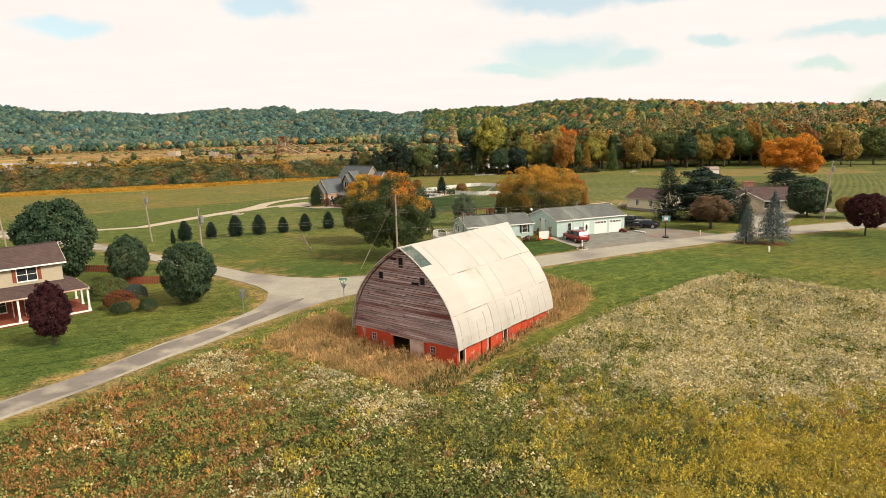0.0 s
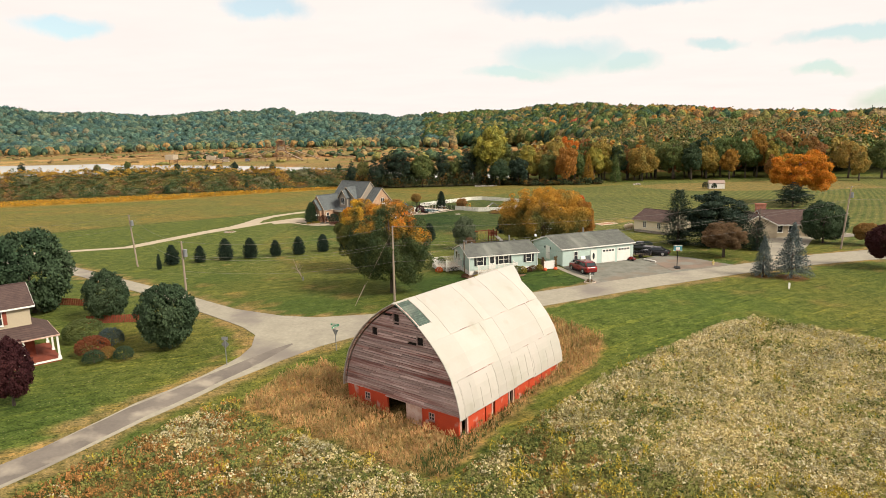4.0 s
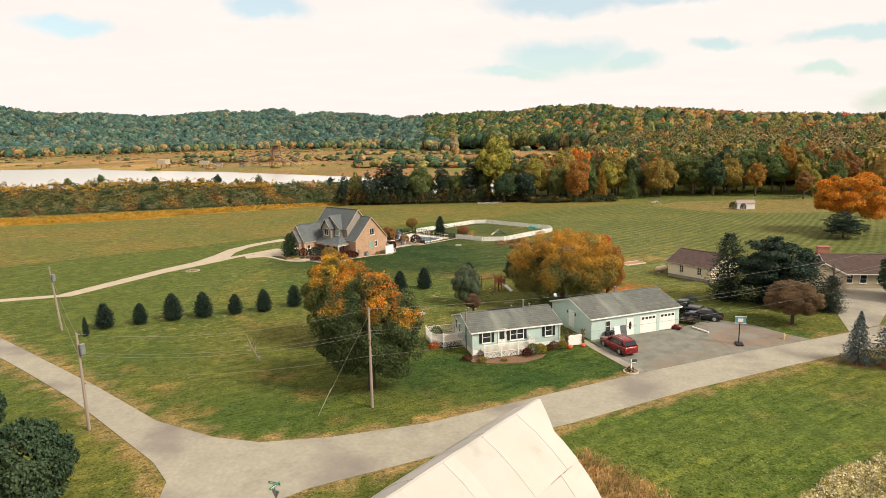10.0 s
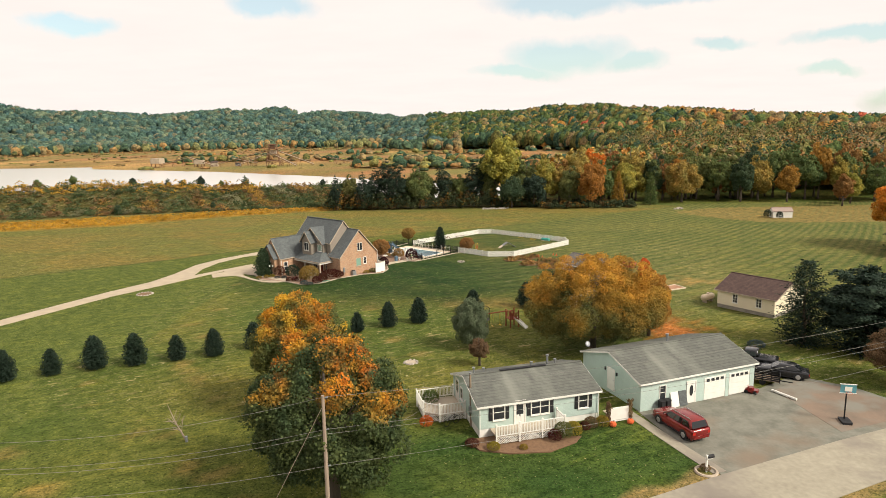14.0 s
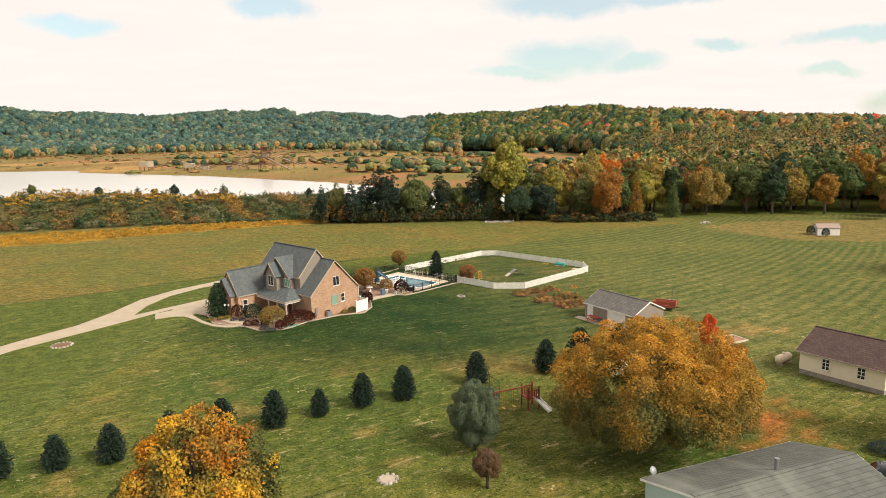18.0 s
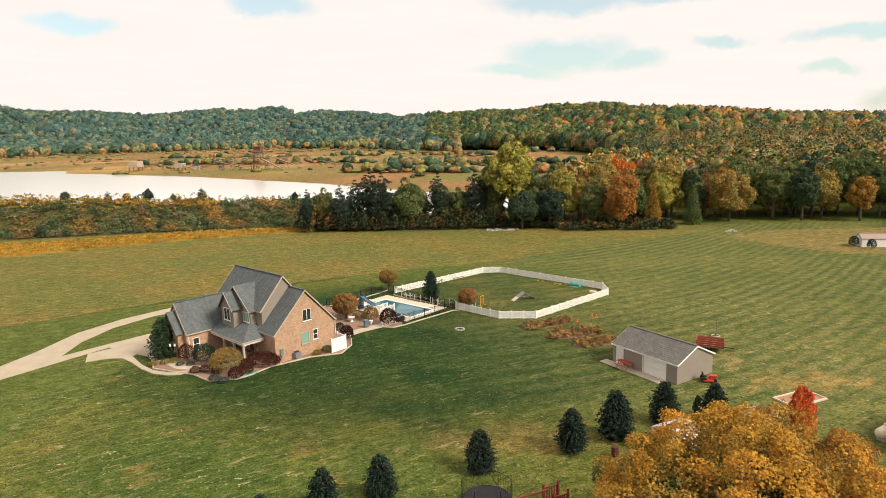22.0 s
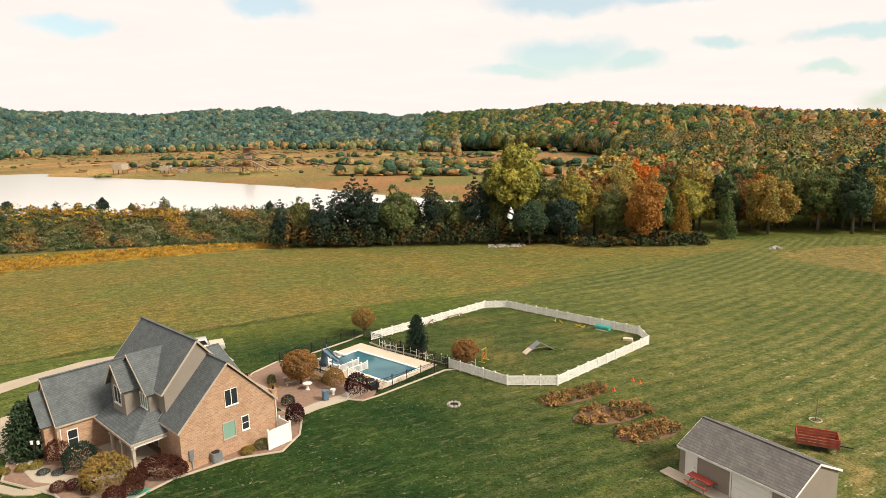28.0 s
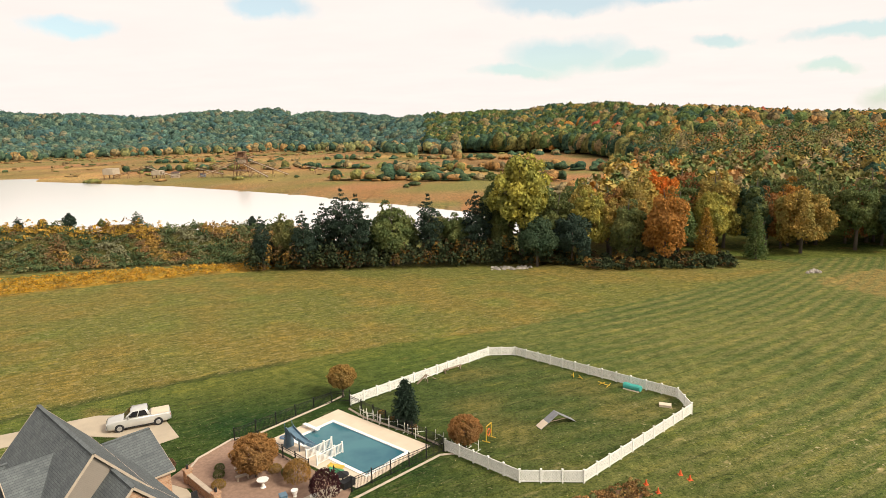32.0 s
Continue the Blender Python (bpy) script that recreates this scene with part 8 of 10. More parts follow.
scr = thing("white_screen", -16.1, 176.4, 0.0, 50, "white vinyl privacy screen beside the house", "fence")
for x, y, ln, ang in ((0, 0, 2.2, 0), (2.2, 0, 1.6, 90)):
    part("panel", Shape().box(0, -0.04, 0.05, ln, 0.04, 1.75), m_vinyl, scr, at=pose(x, y, 0, 0, 0, ang))
    part("post", Shape().box(-0.07, -0.07, -0.1, 0.07, 0.07, 1.9), m_vinyl, scr, at=pose(x, y, 0, 0, 0, ang))
part("post", Shape().box(-0.07, -0.07, -0.1, 0.07, 0.07, 1.9), m_vinyl, scr, at=pose(2.2, 1.6, 0))
ac = thing("air_conditioner", -20.0, 174.6, 0.03, -41, "grey outdoor air conditioner unit by the brick wall", "air conditioner")
part("case", Shape().box(-0.42, -0.42, 0.06, 0.42, 0.42, 0.86, 0.06), m_grey, ac)
part("fan_grille", Shape().prism([(0.34 * math.cos(a), 0.34 * math.sin(a)) for a in np.linspace(0, 6.28, 17)[:-1]], 0.86, 0.9), m_black, ac)
part("base", Shape().box(-0.5, -0.5, -0.05, 0.5, 0.5, 0.06), m_kerb, ac)
lampp = thing("yard_lamp", -34.9, 174.3, 0.03, 0, "black twin-headed lamp post in the planting bed", "lamp post")
part("pole", Shape().tube([(0, 0, -0.1), (0, 0, 1.9)], 0.045, 8), m_iron, lampp)
for sx in (-0.28, 0.28):
    part("arm", Shape().tube([(0, 0, 1.7), (sx, 0, 1.85)], 0.02, 6), m_iron, lampp)
    part("lantern", Shape().box(sx - 0.09, -0.09, 1.85, sx + 0.09, 0.09, 2.15, 0.03), m_white, lampp)
for x, y, r, nm in ((-24.1, 170.0, 20, "green"), (-24.7, 169.2, 20, "pale green")):
    solid("folded_tarp", Shape().box(-0.7, -0.35, 0, 0.7, 0.35, 0.07, 0.08), mat(nm.replace(" ", "_") + "_tarp", (0.07, 0.30, 0.20) if nm == "green" else (0.30, 0.40, 0.34), None, 0.5, bump=0.2), f"{nm} folded tarp on the bed's edge", "tarp", "folded tarps", at=pose(x, y, 0.06, 0, 0, r))
bb = thing("bird_bath", -15.9, 189.4, 0.04, 0, "white stone bird bath in the planting bed", "bird bath")
part("bowl", Shape().tube([(0, 0, 0.55), (0, 0, 0.62), (0, 0, 0.72)], [0.2, 0.45, 0.5], 12), m_white, bb)
part("foot", Shape().tube([(0, 0, 0), (0, 0, 0.1), (0, 0, 0.55)], [0.25, 0.14, 0.1], 10), m_white, bb)
for x, y in ((-12.9, 188.0), (-11.2, 187.2)):
    solid("stone_urn", Shape().tube([(0, 0, 0), (0, 0, 0.1), (0, 0, 0.25), (0, 0, 0.5), (0, 0, 0.55)], [0.17, 0.12, 0.2, 0.26, 0.3], 12), m_white, "white stone garden urn beside the walk", "urn", "garden urns", at=pose(x, y, 0.07))
bin_ = thing("wheeled_bin", -13.4, 186.6, 0.08, 30, "blue-grey wheeled bin beside the walk", "bin")
part("body", Shape().box(-0.28, -0.3, 0.05, 0.28, 0.3, 0.95, 0.05), m_slide, bin_)
part("lid", Shape().box(-0.3, -0.33, 0.95, 0.3, 0.33, 1.02, 0.05), m_slide, bin_)
for x, y in ((-18.6, 192.0), (-18.0, 190.6)):
    solid("garden_bench", Shape().box(-0.6, -0.2, 0.35, 0.6, 0.2, 0.42, 0.03).box(-0.5, -0.15, 0, -0.35, 0.15, 0.35).box(0.35, -0.15, 0, 0.5, 0.15, 0.35), m_kerb, "small curved stone bench under a copper tree", "bench", "stone benches", at=pose(x, y, 0.05, 0, 0, 30))
solid("patio_chair", Shape().box(-0.25, -0.25, 0.4, 0.25, 0.25, 0.44).box(-0.25, 0.22, 0.44, 0.25, 0.26, 0.9).box(-0.25, -0.25, 0, -0.21, -0.21, 0.4).box(0.21, -0.25, 0, 0.25, -0.21, 0.4).box(-0.25, 0.21, 0, -0.21, 0.25, 0.4).box(0.21, 0.21, 0, 0.25, 0.25, 0.4), m_black, "dark metal chair on the patio", "chair", at=pose(-20.6, 187.2, 0.07, 0, 0, 40))

# ---- dog yard ----
ramp = thing("agility_ramp", 9.7, 200.2, 0, 25, "wooden dog agility ramp with a pale foot", "ramp")
m_rampgrey = mat("grey_ramp_board", (0.23, 0.23, 0.24), (0.16, 0.16, 0.17), 0.8)
part("near_board", Shape().slab([(-2.0, -0.45, 0.05), (-2.0, 0.45, 0.05), (0, 0.45, 1.25), (0, -0.45, 1.25)][::-1], 0.06), m_rampgrey, ramp)
part("far_board", Shape().slab([(2.0, -0.45, 0.05), (0, -0.45, 1.25), (0, 0.45, 1.25), (2.0, 0.45, 0.05)][::-1], 0.06), m_rampgrey, ramp)
part("foot_board", Shape().slab([(-2.02, -0.45, 0.07), (-2.02, 0.45, 0.07), (-1.2, 0.45, 0.56), (-1.2, -0.45, 0.56)][::-1], 0.03), m_deck, ramp, "pale yellow contact board")
part("brace", Shape().beam((-0.9, 0.4, 0.6), (0.9, 0.4, 0.6), 0.05, 0.05).beam((-0.9, -0.4, 0.6), (0.9, -0.4, 0.6), 0.05, 0.05), m_wood, ramp)
m_yel = mat("yellow_plastic", (0.55, 0.36, 0.03), (0.45, 0.28, 0.03), 0.5, bump=0)
m_orangepl = mat("orange_plastic", (0.60, 0.11, 0.03), (0.50, 0.09, 0.03), 0.5, bump=0)
hoop = thing("agility_hoop", 3.0, 197.2, 0, 60, "yellow framed jumping hoop for dogs", "hoop")
part("frame", Shape().box(-0.55, -0.03, 0, -0.48, 0.03, 1.5).box(0.48, -0.03, 0, 0.55, 0.03, 1.5).box(-0.48, -0.03, 1.43, 0.48, 0.03, 1.5).box(-0.6, -0.4, 0, -0.5, 0.4, 0.05).box(0.5, -0.4, 0, 0.6, 0.4, 0.05), m_yel, hoop)
part("ring", Shape().tube([(0.3 * math.cos(a), 0, 0.75 + 0.3 * math.sin(a)) for a in np.linspace(0, 6.28, 17)], 0.05, 6, False), m_orangepl, hoop)
for k, (x, y) in enumerate([(-9.6, 202.6), (-9.0, 202.0), (-8.5, 201.5), (-8.0, 201.2), (-7.2, 200.6), (-6.2, 200.0), (-5.4, 199.2), (-4.2, 198.4), (-3.4, 197.8), (-1.6, 197.0), (0.0, 196.4), (0.4, 195.9), (1.6, 195.4)]):
    j = thing("dog_jump", x, y, 0, -40 + 25 * (k % 3), "white dog jump of plastic pipe", "jump", "dog jumps")
    part("pole", Shape().tube([(-0.5, 0, 0), (-0.5, 0, 1.0)], 0.03, 6), m_vinyl, j)
    part("pole", Shape().tube([(0.5, 0, 0), (0.5, 0, 1.0)], 0.03, 6), m_vinyl, j)
    part("bar", Shape().tube([(-0.5, 0, 0.6), (0.5, 0, 0.6)], 0.025, 6), m_vinyl, j)
    for fx_ in (-0.5, 0.5):
        part("foot", Shape().tube([(fx_, -0.3, 0.03), (fx_, 0.3, 0.03)], 0.025, 6), m_vinyl, j)
tun = thing("dog_tunnel", 19.2, 208.2, 0.0, -40, "teal fabric dog tunnel by the fence", "tunnel")
part("tube", Shape().tube([(-1.0, 0, 0.3), (-0.5, 0.05, 0.32), (0, 0, 0.3), (0.5, 0.05, 0.32), (1.0, 0, 0.3)], [0.32, 0.34, 0.32, 0.34, 0.32], 12), mat("teal_fabric", (0.06, 0.36, 0.30), (0.05, 0.28, 0.24), 0.6), tun)
part("mat", Shape().box(-0.9, -0.45, 0, 0.9, 0.45, 0.03), m_deck, tun)
solid("dog_bench", Shape().box(-1.4, -0.15, 0.45, 1.4, 0.15, 0.5).box(-1.2, -0.1, 0, -1.1, 0.1, 0.45).box(1.1, -0.1, 0, 1.2, 0.1, 0.45), m_wood, "long low board on trestles by the fence", "bench", at=pose(-0.6, 214.6, 0, 0, 0, 40))
solid("plank_box", Shape().box(-0.6, -0.35, 0, 0.6, 0.35, 0.25, 0.04), m_deck, "pale wooden plank box on the grass", "box", at=pose(21.4, 203.8, 0, 0, 0, -20))
for k, (x, y) in enumerate([(16.2, 209.6), (16.8, 209.0), (13.5, 212.2), (14.2, 211.5)]):
    solid("yellow_marker", Shape().tube([(-0.35, 0, 0.04), (0.35, 0, 0.3)], 0.04, 6).tube([(-0.35, 0.25, 0.3), (0.35, 0.1, 0.04)], 0.04, 6), m_yel, "yellow plastic weave poles lying by the fence", "marker", "yellow markers", at=pose(x, y, 0.02, 0, 0, 40 * k))
solid("trestle", Shape().beam((-1.3, 0, 0.05), (0, 0, 0.9), 0.25, 0.05).beam((1.3, 0, 0.05), (0, 0, 0.9), 0.25, 0.05).beam((0, -0.3, 0), (0, 0, 0.9), 0.06, 0.06).beam((0, 0.3, 0), (0, 0, 0.9), 0.06, 0.06), m_wood, "low wooden seesaw plank in the dog yard", "seesaw", at=pose(-3.6, 211.4, 0, 0, 0, 35))
CONE = thing("traffic_cone", 18.5, 190.6, 0, 0, "small orange traffic cone on the lawn", "cone", "orange cones")
part("body", Shape().tube([(0, 0, 0.03), (0, 0, 0.45)], [0.14, 0.03], 10), m_orangepl, CONE)
part("base", Shape().box(-0.18, -0.18, 0, 0.18, 0.18, 0.03), m_orangepl, CONE)
for x, y in ((19.0, 189.8), (15.3, 189.2), (15.9, 188.0)):
    copy_thing(CONE, pose(x, y, 0, 0, 0, 20))


# ---- vehicles ----
def paint_of(name, col, metal=0.3, rough=0.25):
    m = mat(name, col, tuple(c * 0.85 for c in col), rough, metal, scale=1, fine=30, amount=0.2, bump=0)
    m.node_tree.nodes["Principled BSDF"].inputs["Coat Weight"].default_value = 0.6
    return m


m_tyre = mat("tyre_rubber", (0.022, 0.022, 0.023), (0.016, 0.016, 0.017), 0.85, bump=0)
m_rim = mat("alloy_rim", (0.55, 0.55, 0.56), (0.45, 0.45, 0.46), 0.3, 0.8, bump=0)
m_tail = mat("red_lamp", (0.40, 0.02, 0.015), None, 0.2, bump=0)
m_head = mat("clear_lamp", (0.75, 0.75, 0.72), None, 0.15, bump=0)
m_carglass = glass_of("car_glass", (0.012, 0.014, 0.016), 0.03)


def loft(s, rings):
    """Skin through rings of equal length; the ends are closed."""
    n, k = len(s.v), len(rings[0])
    for r in rings:
        s.v += [tuple(p) for p in r]
    for i in range(len(rings) - 1):
        for j in range(k):
            a, b = n + i * k + j, n + i * k + (j + 1) % k
            s.f.append((a, b, b + k, a + k))
    s.f.append(tuple(n + j for j in reversed(range(k))))
    s.f.append(tuple(n + (len(rings) - 1) * k + j for j in range(k)))
    return s


def car(name, x, y, z, rz, length, width, paint, label, hood, cab, roof, belt, top, deck=None, category="car"):
    """hood: height at the nose; cab: x of windscreen foot and of rear window foot; roof: x of the roof's front and back; deck: height of boot or load bed."""
    t = thing(name, x, y, z, rz, label, category)
    hl, hw = length / 2, width / 2
    deck = deck or belt
    st = [(hl, 0.48, hood - 0.26, 0.74), (hl - 0.05, 0.34, hood - 0.14, 0.86), (hl - 0.22, 0.26, hood - 0.04, 0.95), (hl - 0.75, 0.25, hood + 0.03, 1.0), (cab[0] + 0.1, 0.25, belt - 0.02, 1.0), (cab[0], 0.25, belt, 1.0), (cab[1], 0.25, belt, 1.0), (cab[1] - 0.05, 0.25, deck, 1.0), (-hl + 0.35, 0.27, deck, 0.99), (-hl + 0.1, 0.32, deck - 0.03, 0.95), (-hl, 0.42, deck - 0.14, 0.88)]
    rings = []
    for px, z0, z1, k in st:
        w, m = hw * k, z0 + (z1 - z0) * 0.55
        rings.append([(px, -w * 0.90, z0), (px, w * 0.90, z0), (px, w * 0.98, z0 + 0.14), (px, w, m), (px, w * 0.985, z1 - 0.12), (px, w * 0.94, z1 - 0.03), (px, w * 0.84, z1), (px, -w * 0.84, z1), (px, -w * 0.94, z1 - 0.03), (px, -w * 0.985, z1 - 0.12), (px, -w, m), (px, -w * 0.98, z0 + 0.14)])
    part("body", loft(Shape(), rings), paint, t, smooth=True)
    # the cabin narrows towards its roof and is rounded at the shoulders
    h = top - belt
    levels = [(0.0, 0.93, 0.0), (0.5, 0.87, 0.5), (0.88, 0.79, 0.88), (1.0, 0.66, 1.06)]
    cabin = []
    for f_, k, e in levels:
        xa, xb = cab[0] + (roof[0] - cab[0]) * e, cab[1] + (roof[1] - cab[1]) * e
        cabin.append([(xa, -hw * k * 0.96, belt - 0.01 + h * f_), (xa, hw * k * 0.96, belt - 0.01 + h * f_), (xa - 0.12, hw * k, belt - 0.01 + h * f_), (xb + 0.12, hw * k, belt - 0.01 + h * f_), (xb, hw * k * 0.95, belt - 0.01 + h * f_), (xb, -hw * k * 0.95, belt - 0.01 + h * f_), (xb + 0.12, -hw * k, belt - 0.01 + h * f_), (xa - 0.12, -hw * k, belt - 0.01 + h * f_)])
    part("cabin", loft(Shape(), cabin), paint, t, smooth=True)

    def on_side(px, f_, sy):
        return (px, sy * hw * (0.93 - 0.12 * f_ if f_ < 0.6 else 0.87 - 0.21 * (f_ - 0.5)) + sy * 0.012, belt + h * f_)

    lo, hi = 0.10, 0.82
    fx = lambda f_: cab[0] - 0.22 + (roof[0] - cab[0]) * f_
    bx = lambda f_: cab[1] + 0.24 + (roof[1] - cab[1]) * f_
    for sy in (-1, 1):
        cuts = [0.0, 0.36, 0.70, 1.0] if cab[0] - cab[1] > 3 else [0.0, 0.5, 1.0]
        for c0, c1 in zip(cuts, cuts[1:]):
            pts = []
            for f_, c in ((lo, c0), (lo, c1), (hi, c1), (hi, c0)):
                px = fx(f_) + (bx(f_) - fx(f_)) * c + (0.04 if c == c1 and c1 < 1 else -0.04 if c == c0 and c0 > 0 else 0)
                pts.append(on_side(px, f_, sy))
            part("side_window", Shape().slab(pts if sy < 0 else pts[::-1], 0.02), m_carglass, t)
    for nm, base, up, sgn in (("windscreen", cab[0], roof[0], 1), ("rear_window", cab[1], roof[1], -1)):
        p = [(base + (up - base) * f_ + sgn * 0.018, sy * hw * (0.80 if f_ < 0.5 else 0.70), belt + h * f_) for f_, sy in ((0.10, -1), (0.10, 1), (0.86, 1), (0.86, -1))]
        part(nm, Shape().slab(p if sgn > 0 else p[::-1], 0.02), m_carglass, t)
    wb = length * 0.30
    for sx in (wb, -wb):
        for sy in (-1, 1):
            part("wheel_arch", Shape().tube([(sx, sy * (hw - 0.3), 0.38), (sx, sy * (hw + 0.006), 0.38)], 0.43, 20), m_black, t)
            wh = part("wheel", Shape().tube([(sx, sy * (hw - 0.22), 0.36), (sx, sy * (hw - 0.2), 0.36), (sx, sy * (hw + 0.0), 0.36), (sx, sy * (hw + 0.02), 0.36)], [0.33, 0.36, 0.36, 0.32], 18), m_tyre, t)
            part("rim", Shape().tube([(sx, sy * (hw + 0.015), 0.36), (sx, sy * (hw + 0.035), 0.36)], [0.25, 0.2], 14), m_rim, wh)
    for sy in (-1, 1):
        part("headlight", Shape().box(hl - 0.28, sy * hw * 0.74 - 0.14, hood - 0.30, hl - 0.02, sy * hw * 0.74 + 0.12, hood - 0.16, 0.05), m_head, t)
        part("tail_light", Shape().box(-hl - 0.012, sy * hw * 0.76 - 0.12, deck - 0.42, -hl + 0.15, sy * hw * 0.76 + 0.12, deck - 0.2), m_tail, t)
        part("mirror", Shape().box(cab[0] - 0.55, sy * (hw + 0.02) - 0.1, belt, cab[0] - 0.4, sy * (hw + 0.02) + 0.1, belt + 0.15, 0.03), paint, t)
        part("sill", Shape().box(-wb + 0.45, sy * (hw - 0.04) - 0.03, 0.24, wb - 0.45, sy * (hw - 0.04) + 0.03, 0.34), m_black, t)
    part("front_bumper", Shape().box(hl - 0.14, -hw * 0.8, 0.32, hl + 0.05, hw * 0.8, 0.5, 0.05), paint if deck == belt else m_rim, t)
    part("rear_bumper", Shape().box(-hl - 0.05, -hw * 0.82, 0.36, -hl + 0.12, hw * 0.82, 0.54, 0.05), paint if deck == belt else m_rim, t)
    part("grille", Shape().box(hl - 0.12, -0.45, hood - 0.42, hl + 0.015, 0.45, hood - 0.24), m_black, t)
    return t


p_red, p_black, p_silver = paint_of("dark_red_paint", (0.22, 0.018, 0.016)), paint_of("black_car_paint", (0.018, 0.019, 0.022)), paint_of("silver_white_paint", (0.50, 0.485, 0.45), 0.2)
lotz = gz(20, 114) + 0.04
suv = car("suv", 17.95, 112.75, lotz, 111.5, 5.05, 1.92, p_red, "dark red sport utility vehicle parked on gravel", 1.02, (1.15, -2.35), (0.3, -2.05), 1.12, 1.74)
for sy in (-0.58, 0.58):
    part("roof_rail", Shape().beam((0.1, sy * 1.05, 1.79), (-1.9, sy * 1.05, 1.79), 0.04, 0.06), m_rim, suv)
car("sedan", 32.2, 124.6, gz(32, 124) + 0.03, 152, 4.8, 1.82, p_black, "black sedan parked beside the garage", 0.82, (1.0, -1.75), (0.15, -1.0), 0.92, 1.42)
car("pickup_truck", 30.6, 128.2, gz(31, 128) + 0.0, 150, 5.4, 1.9, p_black, "dark pickup truck parked behind the garage", 1.0, (1.1, -0.9), (0.4, -0.7), 1.1, 1.75, 1.05)
tr = car("pickup_truck", -32.3, 201.3, 0.07, -153.5, 5.9, 2.0, p_silver, "silver-white crew cab pickup truck on a concrete pad", 1.1, (1.35, -1.15), (0.55, -0.85), 1.2, 1.92, 1.15)
part("bed_cover", Shape().box(-2.85, -0.84, 1.16, -1.2, 0.84, 1.21, 0.03), m_deck, tr, "tan load bed cover")
# open trailers
def trailer(name, x, y, z, rz, ln, w, h, material, label, gap=True):
    t = thing(name, x, y, z, rz, label, "trailer")
    part("floor", Shape().box(-ln / 2, -w / 2, 0.48, ln / 2, w / 2, 0.55), m_wood, t)
    for sy in (-1, 1):
        for k in range(3 if gap else 1):
            hh = h / (3 if gap else 1)
            part("side_board", Shape().box(-ln / 2, sy * w / 2 - 0.03, 0.55 + k * hh + 0.03, ln / 2, sy * w / 2 + 0.03, 0.55 + (k + 1) * hh - 0.02), material, t)
        for k in range(5):
            x0 = -ln / 2 + k * ln / 4
            part("stake", Shape().box(x0 - 0.04, sy * (w / 2 + 0.05) - 0.03, 0.45, x0 + 0.04, sy * (w / 2 + 0.05) + 0.03, 0.6 + h), material, t)
    for sx in (-1, 1):
        part("end_board", Shape().box(sx * ln / 2 - 0.03, -w / 2 + 0.03, 0.58, sx * ln / 2 + 0.03, w / 2 - 0.03, 0.53 + h), material, t)
    for sx in ((-0.8, 0.8) if ln > 3.2 else (0,)):
        for sy in (-1, 1):
            part("wheel", Shape().tube([(sx, sy * (w / 2 - 0.25), 0.3), (sx, sy * (w / 2 - 0.05), 0.3)], 0.3, 14), m_tyre, t)
    part("drawbar", Shape().beam((ln / 2, 0, 0.45), (ln / 2 + 1.1, 0, 0.42), 0.08, 0.08), m_iron, t)
    return t


m_redmetal = mat("red_wagon_paint", (0.36, 0.075, 0.045), (0.26, 0.055, 0.035), 0.7, scale=2, fine=14)
trailer("farm_wagon", 29.6, 175.9, 0, -24, 3.0, 1.7, 0.75, m_redmetal, "red slatted farm wagon behind the workshop")
trailer("utility_trailer", 29.5, 122.9, gz(29, 123), -28, 3.0, 1.5, 0.5, m_iron, "black mesh-sided utility trailer with a load")
mow = thing("riding_mower", 25.7, 166.2, 0, -10, "red riding mower beside the workshop", "mower")
m_mowred = paint_of("red_mower_paint", (0.42, 0.035, 0.02), 0.0, 0.4)
part("deck", Shape().box(-0.6, -0.62, 0.12, 0.5, 0.62, 0.28, 0.1), m_mowred, mow)
part("hood", Shape().box(0.1, -0.25, 0.28, 0.85, 0.25, 0.66, 0.06), m_mowred, mow)
part("seat", Shape().box(-0.55, -0.22, 0.5, -0.15, 0.22, 0.6, 0.05).box(-0.62, -0.22, 0.55, -0.52, 0.22, 0.95), m_black, mow)
for sx, sy, r in ((-0.45, -0.42, 0.27), (-0.45, 0.42, 0.27), (0.65, -0.35, 0.19), (0.65, 0.35, 0.19)):
    part("wheel", Shape().tube([(sx, sy - 0.09, r), (sx, sy + 0.09, r)], r, 12), m_tyre, mow)
toy = thing("toy_car", 27.2, 120.2, gz(27, 120) + 0.04, -40, "small red ride-on toy car on the gravel", "toy car")
part("body", Shape().box(-0.6, -0.33, 0.15, 0.6, 0.33, 0.42, 0.1).box(-0.3, -0.3, 0.42, 0.15, 0.3, 0.6, 0.06), p_red, toy)
for sx in (-0.38, 0.38):
    for sy in (-0.34, 0.34):
        part("wheel", Shape().tube([(sx, sy - 0.06, 0.17), (sx, sy + 0.06, 0.17)], 0.17, 12), m_tyre, toy)

